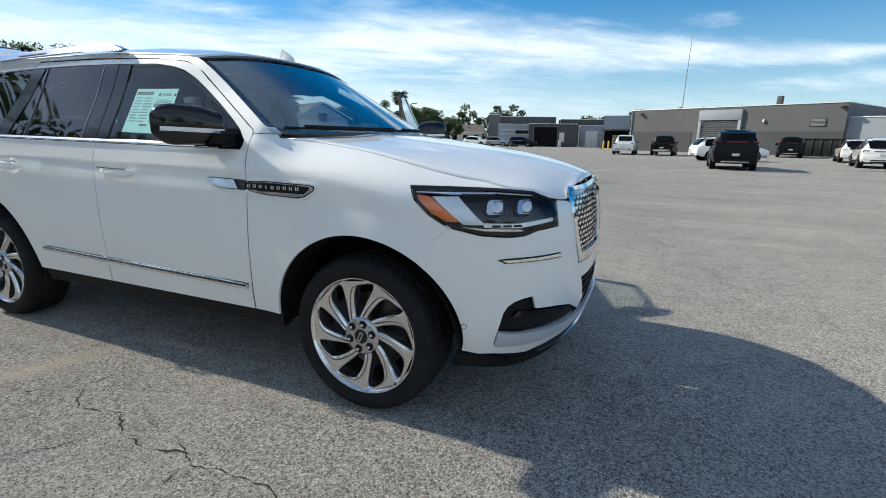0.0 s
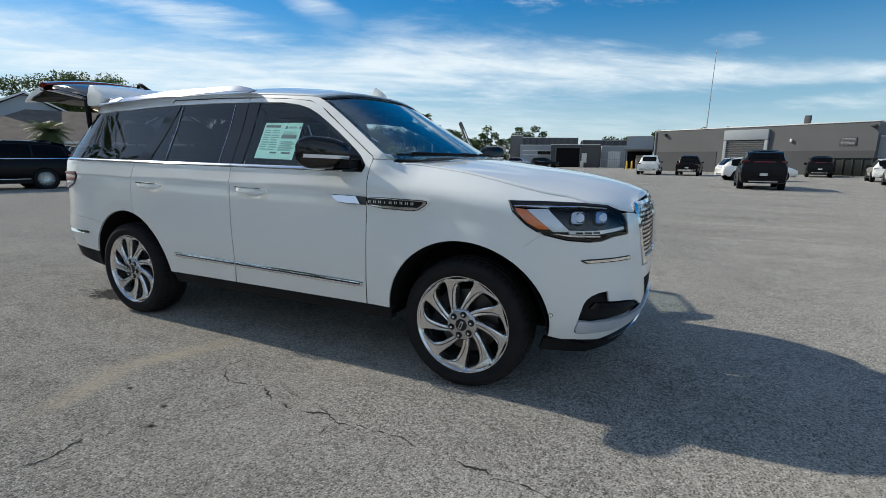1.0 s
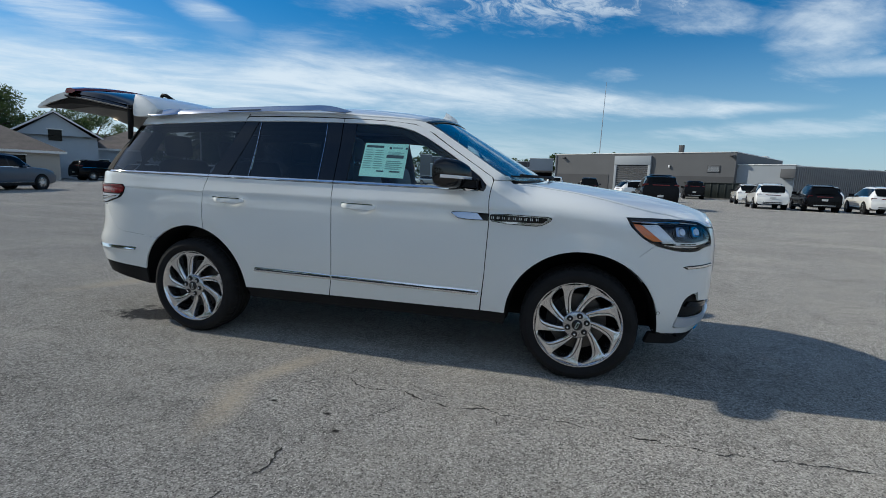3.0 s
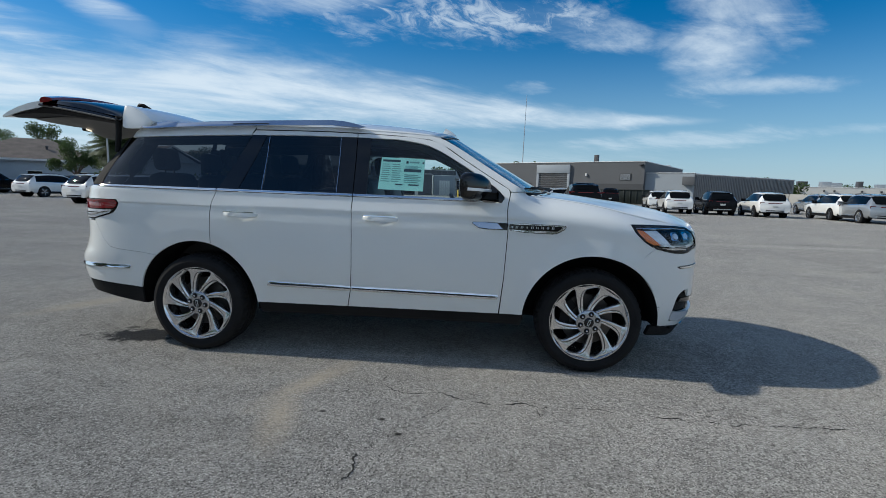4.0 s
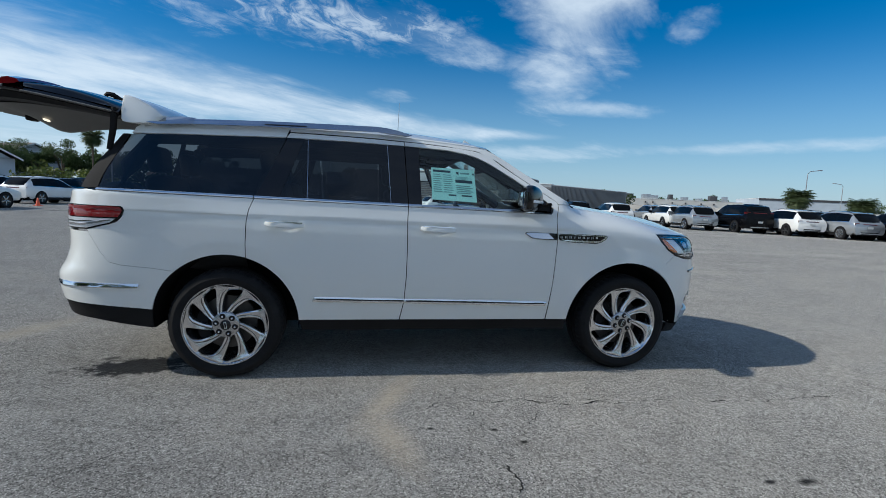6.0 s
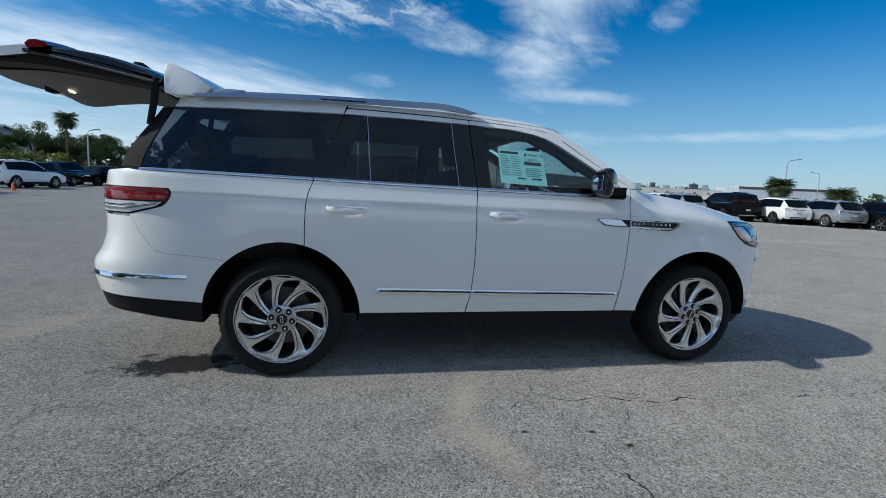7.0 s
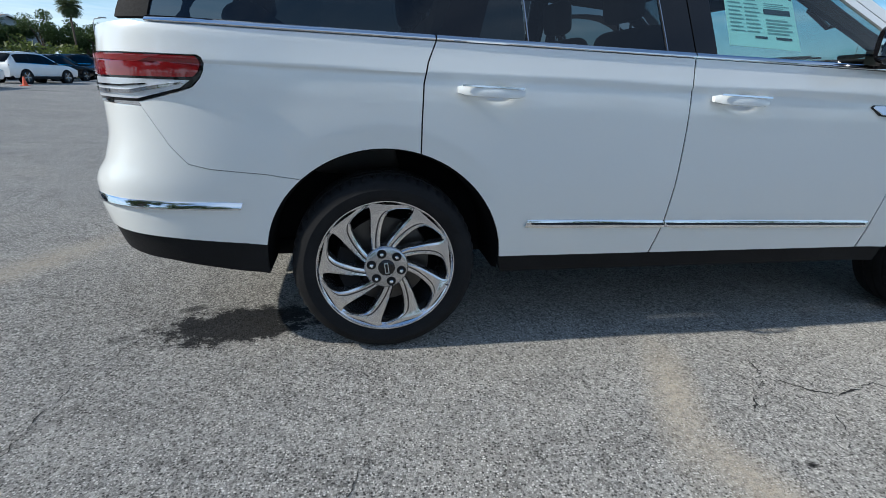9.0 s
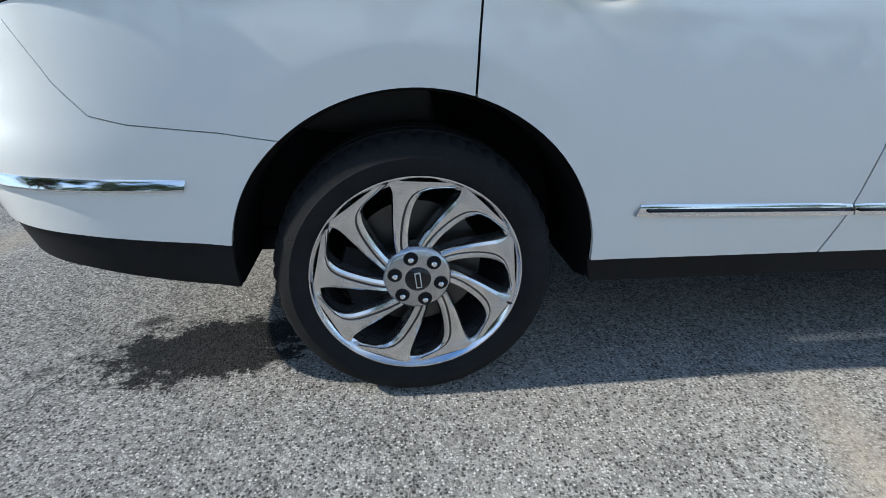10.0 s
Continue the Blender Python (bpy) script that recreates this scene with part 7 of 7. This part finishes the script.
# ---- houses ----
def house(x, y, heading, wide, deep, eave, ridge, wall_mat, label, hip=True):
    ob = tagged(new("house"), label, "house", "houses behind the lot")
    part("wall", box_bm((-wide / 2, 0, 0), (wide / 2, deep, eave)), wall_mat, ob)
    o = 0.5
    inset = deep / 2 if hip else -0.0
    bm = bmesh.new()
    c = [bm.verts.new(p) for p in ((-wide / 2 - o, -o, eave), (wide / 2 + o, -o, eave), (wide / 2 + o, deep + o, eave), (-wide / 2 - o, deep + o, eave))]
    r = [bm.verts.new(p) for p in ((-wide / 2 - o + inset, deep / 2, ridge), (wide / 2 + o - inset, deep / 2, ridge))]
    ends = ((c[1], c[2], r[1]), (c[3], c[0], r[0])) if hip else ()
    for f in ((c[0], c[1], r[1], r[0]), (c[2], c[3], r[0], r[1]), (c[3], c[2], c[1], c[0])) + ends:
        bm.faces.new(f)
    roof = part("roof", bm, M["shingle"], ob, sharp=10)
    if not hip:
        part("gable", prism_bm([(0.3, eave), (deep - 0.3, eave), (deep / 2, ridge - 0.25)], -wide / 2 - 0.05, -wide / 2 + 0.15, "x"), wall_mat, ob)
        part("gable", prism_bm([(0.3, eave), (deep - 0.3, eave), (deep / 2, ridge - 0.25)], wide / 2 - 0.15, wide / 2 + 0.05, "x"), wall_mat, ob)
        gw = part("window", box_bm((wide / 2 + 0.052, deep / 2 - 0.55, eave - 0.5), (wide / 2 + 0.09, deep / 2 + 0.55, eave + 0.6)), M["car_glass"], ob)
        part("window_frame", box_bm((wide / 2 + 0.052, deep / 2 - 0.65, eave + 0.6), (wide / 2 + 0.11, deep / 2 + 0.65, eave + 0.7)), M["white_trim"], gw)
        for side in (0, 1):
            foot, top = (-o if side == 0 else deep + o), deep / 2
            part("bargeboard", prism_bm([(foot, eave - 0.20), (foot, eave - 0.02), (top, ridge - 0.02), (top, ridge - 0.20)], wide / 2 + o - 0.03, wide / 2 + o + 0.02, "x"), M["white_trim"], roof)
    part("fascia", box_bm((-wide / 2 - o, -o - 0.03, eave - 0.18), (wide / 2 + o, -o + 0.02, eave + 0.02)), M["white_trim"], roof)
    part("roof_vent", lathe_bm([(0.12, 0), (0.12, 0.5), (0.2, 0.55), (0, 0.65)], 10, "z"), M["slat"], roof).location = (wide * 0.1, deep * 0.22, eave + (ridge - eave) * 0.40)
    for k in range(3):
        wx = -wide * 0.33 + wide * 0.33 * k
        wn = part("window", box_bm((wx - 0.6, -0.06, 0.9), (wx + 0.6, -0.005, 2.1)), M["car_glass"], ob)
        part("window_frame", box_bm((wx - 0.7, -0.09, 2.1), (wx + 0.7, -0.005, 2.2)), M["white_trim"], wn)
        part("window_frame", box_bm((wx - 0.7, -0.09, 0.8), (wx + 0.7, -0.005, 0.9)), M["white_trim"], wn)
    ob.matrix_basis = Matrix.Translation((x, y, 0)) @ Matrix.Rotation(radians(heading), 4, "Z")
    return ob


house(-45.0, 21.9, 59, 17, 11, 2.5, 5.5, M["house_wall"], "one-storey beige house with a hipped brown shingle roof")
house(-61.7, 19.2, -24, 15, 13, 3.6, 7.2, M["house_wall2"], "pale gabled house with a brown roof among trees", hip=False)
house(-54.0, 34.7, -37, 10, 7, 4.3, 6.8, M["house_wall2"], "blue-grey gabled house with white fascia", hip=False)
house(-47.0, 44.0, 46, 12, 10, 3.4, 5.9, M["house_wall2"], "blue-grey house with a hipped shingle roof")
house(-41.4, 49.5, -30, 10, 7, 3.6, 5.6, M["house_wall2"], "blue-grey gabled house with a window in its gable", hip=False)
house(-47.8, 67.1, -30, 12, 9, 4.4, 6.4, M["house_wall2"], "blue-grey gabled house behind shrubs", hip=False)
house(-38.0, 109.5, 20, 8, 8, 2.8, 4.6, M["white_wall"], "small white house beyond the sheds", hip=False)

# low wall and hedge line along the west and north-west edge
fw = tagged(new("wall_west"), "low grey fence wall along the far edge of the lot", "wall", kind="structure")
for (x0, y0), (x1, y1) in (((-46.0, 54.0), (-36.0, 58.0)), ((-36.0, 58.0), (-25.0, 62.0))):
    d = Vector((x1 - x0, y1 - y0, 0))
    n_p = max(1, int(d.length / 2.4))
    for i in range(n_p):
        pc = part("wall_panel", box_bm((0.02, -0.06, 0), (d.length / n_p - 0.02, 0.06, 1.35), 0.01), M["grey_wall_dark"], fw)
        pc.matrix_basis = Matrix.Translation((x0 + d.x * i / n_p, y0 + d.y * i / n_p, 0)) @ Matrix.Rotation(math.atan2(d.y, d.x), 4, "Z")


# ---- lamp posts ----
def lamp_post(x, y, h, arm, heading, label):
    lp = tagged(new("street_lamp"), label, "street lamp", "lamp posts")
    pole = [(0, 0, 0), (0, 0, h * 0.6), (0, 0, h * 0.93)]
    if arm:
        pole += [(arm * 0.25, 0, h * 0.98), (arm, 0, h)]
    else:
        pole += [(0, 0, h)]
    part("pole", tube_bm(pole, [0.09, 0.075, 0.06] + [0.05] * (len(pole) - 3), 8), M["galv"], lp)
    part("lamp_head", box_bm((arm - 0.15, -0.12, h - 0.02), (arm + 0.5, 0.12, h + 0.10), 0.03), M["galv"], lp)
    part("footing", lathe_bm([(0.22, 0), (0.22, 0.5), (0.18, 0.55), (0, 0.55)], 14, "z"), M["concrete"], lp)
    lp.matrix_basis = Matrix.Translation((x, y, 0)) @ Matrix.Rotation(radians(heading), 4, "Z")


lamp_post(67.0, 56.5, 8.0, 1.6, -10, "tall grey lamp post with a curved arm beyond the lot")
lamp_post(95.0, 74.5, 7.8, 1.2, 140, "distant grey lamp post against the sky")
lamp_post(-24.5, 53.0, 5.4, 0.7, 0, "slim grey lamp post in front of dense shrubs")
lamp_post(-29.8, 33.8, 5.9, 0.0, 0, "plain pale lamp post behind parked cars")

# ---- trees, palms, hedges ----
def leaf_mat(name, a, b_):
    m = material(name, a, 0.55, 0.0, 0.35, 1.5, 12, 0.0, second=b_, spec=0.3)
    nt = m.node_tree
    pr = nt.nodes["Principled BSDF"]
    tl = nt.nodes.new("ShaderNodeBsdfTranslucent")
    tl.inputs["Color"].default_value = (*[min(1, 1.6 * c) for c in b_], 1)
    ad = nt.nodes.new("ShaderNodeMixShader")
    ad.inputs[0].default_value = 0.25
    nt.links.new(pr.outputs[0], ad.inputs[1])
    nt.links.new(tl.outputs[0], ad.inputs[2])
    nt.links.new(ad.outputs[0], nt.nodes["Material Output"].inputs["Surface"])
    return m


M["leaf"] = leaf_mat("broad_leaf", (0.030, 0.050, 0.018), (0.060, 0.095, 0.030))
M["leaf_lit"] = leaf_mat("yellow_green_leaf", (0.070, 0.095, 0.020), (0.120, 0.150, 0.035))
M["palm_leaf"] = leaf_mat("palm_leaf", (0.040, 0.062, 0.028), (0.080, 0.105, 0.045))
M["bark"] = material("bark", (0.11, 0.085, 0.065), 0.9, 0.0, 0.3, 4, 30, 0.5)


def leaves_mesh(name, clumps, per, size, seed):
    """Many small leaves round clump centres (x, y, z, radius)."""
    rg = np.random.default_rng(seed)
    verts, faces = [], []
    for cx, cy, cz, cr in clumps:
        d = rg.normal(size=(per, 3))
        d /= np.linalg.norm(d, axis=1)[:, None]
        p = np.array([cx, cy, cz]) + d * cr * (rg.random((per, 1)) ** 0.45) * np.array([1, 1, 0.75])
        a = rg.normal(size=(per, 3))
        a /= np.linalg.norm(a, axis=1)[:, None]
        b = np.cross(a, rg.normal(size=(per, 3)))
        b /= np.linalg.norm(b, axis=1)[:, None]
        s = size * (0.6 + 0.8 * rg.random((per, 1)))
        for q in range(per):
            k = len(verts)
            verts += [tuple(p[q] - a[q] * s[q]), tuple(p[q] + b[q] * s[q] * 0.45), tuple(p[q] + a[q] * s[q]), tuple(p[q] - b[q] * s[q] * 0.45)]
            faces.append((k, k + 1, k + 2, k + 3))
    me = bpy.data.meshes.new(name)
    me.from_pydata(verts, [], faces)
    return me


def tree(x, y, h, spread, seed, label, mat="leaf", dense=16, open_=0.5):
    rg = random.Random(seed)
    t = tagged(new("tree"), label, "tree", "trees round the lot")
    t.location = (x, y, 0)
    fork = h * 0.38
    part("trunk", tube_bm([(0, 0, -0.2), (0.05, 0.03, fork * 0.5), (0.0, 0.1, fork)], [0.035 * h, 0.027 * h, 0.022 * h], 8), M["bark"], t)
    clumps = []
    for i in range(dense):
        a = 2 * math.pi * i / dense + rg.uniform(-0.4, 0.4)
        rr = spread * rg.uniform(0.25, 1.0)
        z = fork + (h - fork) * (0.15 + 0.78 * rg.random() * (1 - 0.45 * (rr / spread) ** 2))
        c = (rr * math.cos(a), rr * math.sin(a), z)
        clumps.append((*c, spread * rg.uniform(0.20, 0.36)))
        if i % 2 == 0:
            part("limb", tube_bm([(0, 0.05, fork * 0.85), (c[0] * 0.45, c[1] * 0.45, (fork + z) / 2 + 0.2), c], [0.016 * h, 0.010 * h, 0.004 * h], 5), M["bark"], t)
    me = leaves_mesh("crown", clumps, int(620 * (1 - open_ * 0.5)), 0.020 * spread + 0.04, seed)
    linked("crown", me, M[mat], t)
    return t


def palm(x, y, h, r, seed, label, fronds=26, trunk_w=0.17, bushy=False):
    rg = random.Random(seed)
    t = tagged(new("palm"), label, "palm", "palms round the lot")
    t.location = (x, y, 0)
    top = Vector((rg.uniform(-0.1, 0.1), rg.uniform(-0.1, 0.1), max(h - r * 0.75, 0.4)))
    part("trunk", tube_bm([(0, 0, -0.1), tuple(top * 0.5), tuple(top)], [trunk_w * 1.2, trunk_w * 0.9, trunk_w], 10), M["bark"], t)
    for i in range(fronds):
        a = 2.4 * i + rg.uniform(-0.2, 0.2)
        up0 = 1.25 - 1.9 * (i / fronds) + rg.uniform(-0.1, 0.1)
        ln = r * rg.uniform(0.85, 1.15)
        verts, faces, spine = [], [], []
        for k in range(9):
            s = k / 8
            el = up0 - 1.1 * s
            prev = spine[-1] if spine else top
            spine.append(prev + Vector((math.cos(a) * math.cos(el), math.sin(a) * math.cos(el), math.sin(el))) * (ln / 8) if k else top.copy())
        for k in range(1, 9):
            along = (spine[k] - spine[k - 1]).normalized()
            side = along.cross(Vector((0, 0, 1))).normalized()
            for sg in (-1, 1):
                for q in range(2):
                    b0 = spine[k - 1].lerp(spine[k], q / 2)
                    w = r * 0.42 * math.sin(math.pi * min(1, (k + q / 2) / 9 * 0.85 + 0.12))
                    tip = b0 + side * sg * w + along * w * 0.55 - Vector((0, 0, w * 0.35))
                    n0 = len(verts)
                    verts += [tuple(b0), tuple(b0 + along * 0.05 * r), tuple(tip)]
                    faces.append((n0, n0 + 1, n0 + 2))
        me = bpy.data.meshes.new("frond")
        me.from_pydata(verts, [], faces)
        linked("frond", me, M["palm_leaf"], t)
    return t


def hedge(points, h, w, seed, label, mat="leaf", per=46):
    """A run of dense shrubs of uneven height."""
    rg = random.Random(seed)
    clumps = []
    for (x0, y0), (x1, y1) in zip(points, points[1:]):
        n = max(2, int(math.hypot(x1 - x0, y1 - y0) / (w * 0.55)))
        for i in range(n):
            x, y = x0 + (x1 - x0) * i / n, y0 + (y1 - y0) * i / n
            top = h * (0.72 + 0.5 * (noise.noise(Vector((x * 0.35, y * 0.35, seed))) + 0.25))
            z = 0.2
            while z < top:
                clumps.append((x + rg.uniform(-w, w) * 0.4, y + rg.uniform(-w, w) * 0.4, z, w * rg.uniform(0.4, 0.65)))
                z += w * 0.5
    me = leaves_mesh("hedge", clumps, per, 0.10 * w + 0.04, seed)
    return tagged(linked("hedge", me, M[mat]), label, "shrubs", kind="stuff")


palm(-31.0, 63.0, 8.3, 1.45, 3, "tall cabbage palm above dense shrubs", 90, trunk_w=0.11)
palm(52.5, 44.0, 4.7, 1.7, 4, "short thick fan palm behind a low wall", 150, 0.22)
palm(62.5, 44.5, 4.0, 1.8, 5, "short round fan palm behind a low wall", 150, 0.22)
palm(-33.3, 14.5, 3.9, 1.4, 6, "young palm in front of a house", 40)
palm(-30.6, 36.5, 6.3, 2.7, 7, "palm with a dense drooping crown by a house", 130)
tree(-66.0, 26.0, 10.5, 5.5, 11, "spreading live oak above the houses", dense=22)
tree(-60.0, 32.0, 11.5, 5.5, 17, "dense oak behind a brown roof", dense=30, open_=0.1)
tree(-66.0, 37.0, 12.0, 5.5, 18, "tall oak behind a brown roof", dense=28, open_=0.1)
tree(-62.0, 36.0, 10.5, 5.0, 12, "live oak behind a grey roof", dense=22)
tree(-58.0, 44.0, 9.0, 4.0, 13, "oak behind a gabled house", dense=18)
tree(-64.0, 52.0, 10.5, 4.6, 14, "oak with an open crown beside a gable", dense=16, open_=0.8)
tree(-54.5, 52.5, 8.4, 4.0, 15, "small oak behind a shingle roof", dense=16)
tree(-38.5, 40.0, 5.2, 2.6, 16, "dense tree among houses", dense=16)
# the far side of the lot, behind the way that the camera takes: oaks and shrubs that the windows mirror
for i, (x, y, h) in enumerate(((-38.0, -26.0, 9.5), (-30.0, -31.0, 10.5), (-21.0, -29.0, 9.0), (-12.0, -34.0, 10.0), (-2.0, -33.0, 8.0), (9.0, -36.0, 9.5), (20.0, -34.0, 8.5), (31.0, -30.0, 9.0), (42.0, -24.0, 8.0), (-18.0, -11.0, 12.5), (-25.0, -13.0, 13.0), (-12.5, -19.0, 11.0), (-32.0, -13.5, 11.0))):
    tree(x, y, h, h * 0.52, 60 + i, "broad oak along the south edge of the lot", dense=18, open_=0.2)
hedge([(-44.0, -22.0), (-30.0, -27.0), (-10.0, -30.0), (12.0, -32.0), (34.0, -26.0), (48.0, -16.0)], 3.4, 2.2, 12, "shrubs along the south edge of the lot", per=40)
for i, (x, y, h) in enumerate(((-39.5, 61.0, 6.6), (-36.0, 66.0, 7.0), (-33.5, 68.0, 6.0), (-31.0, 66.0, 6.2), (-29.0, 66.0, 6.0), (-26.5, 66.0, 5.0), (-42.0, 62.0, 6.2), (-38.0, 64.0, 5.8), (-24.0, 67.0, 4.0))):
    tree(x, y, h, h * 0.48, 30 + i, "dense green tree in a thicket behind the lot", dense=16)
hedge([(-42.0, 58.5), (-34.0, 61.0), (-28.0, 62.5)], 3.0, 1.6, 2, "yellow-green shrubs in front of trees", "leaf_lit")
hedge([(-38.0, 63.0), (-30.0, 65.0), (-25.5, 67.0)], 2.6, 1.6, 3, "dark shrubs along the lot's edge")
hedge([(-34.0, 38.0), (-27.0, 43.0), (-23.5, 46.5)], 2.8, 1.4, 9, "low bright shrubs behind parked cars", "leaf_lit")
hedge([(-43.5, 13.0), (-41.5, 19.0)], 2.0, 1.2, 10, "low shrubs in front of a house")
hedge([(-12.0, 122.0), (2.0, 120.0), (14.0, 112.0)], 8.2, 2.8, 21, "dark trees behind the workshop roofs", per=150)
hedge([(-62.0, 122.0), (-42.0, 128.0), (-28.0, 126.0)], 9.0, 3.0, 4, "far tree line beyond the sheds", per=120)
hedge([(57.0, 102.0), (64.0, 97.0)], 5.2, 2.2, 5, "dark trees beyond the ribbed shed", per=170)
hedge([(78.0, 140.0), (130.0, 118.0), (150.0, 80.0)], 5.0, 2.6, 6, "far tree line beyond the white store", per=90)
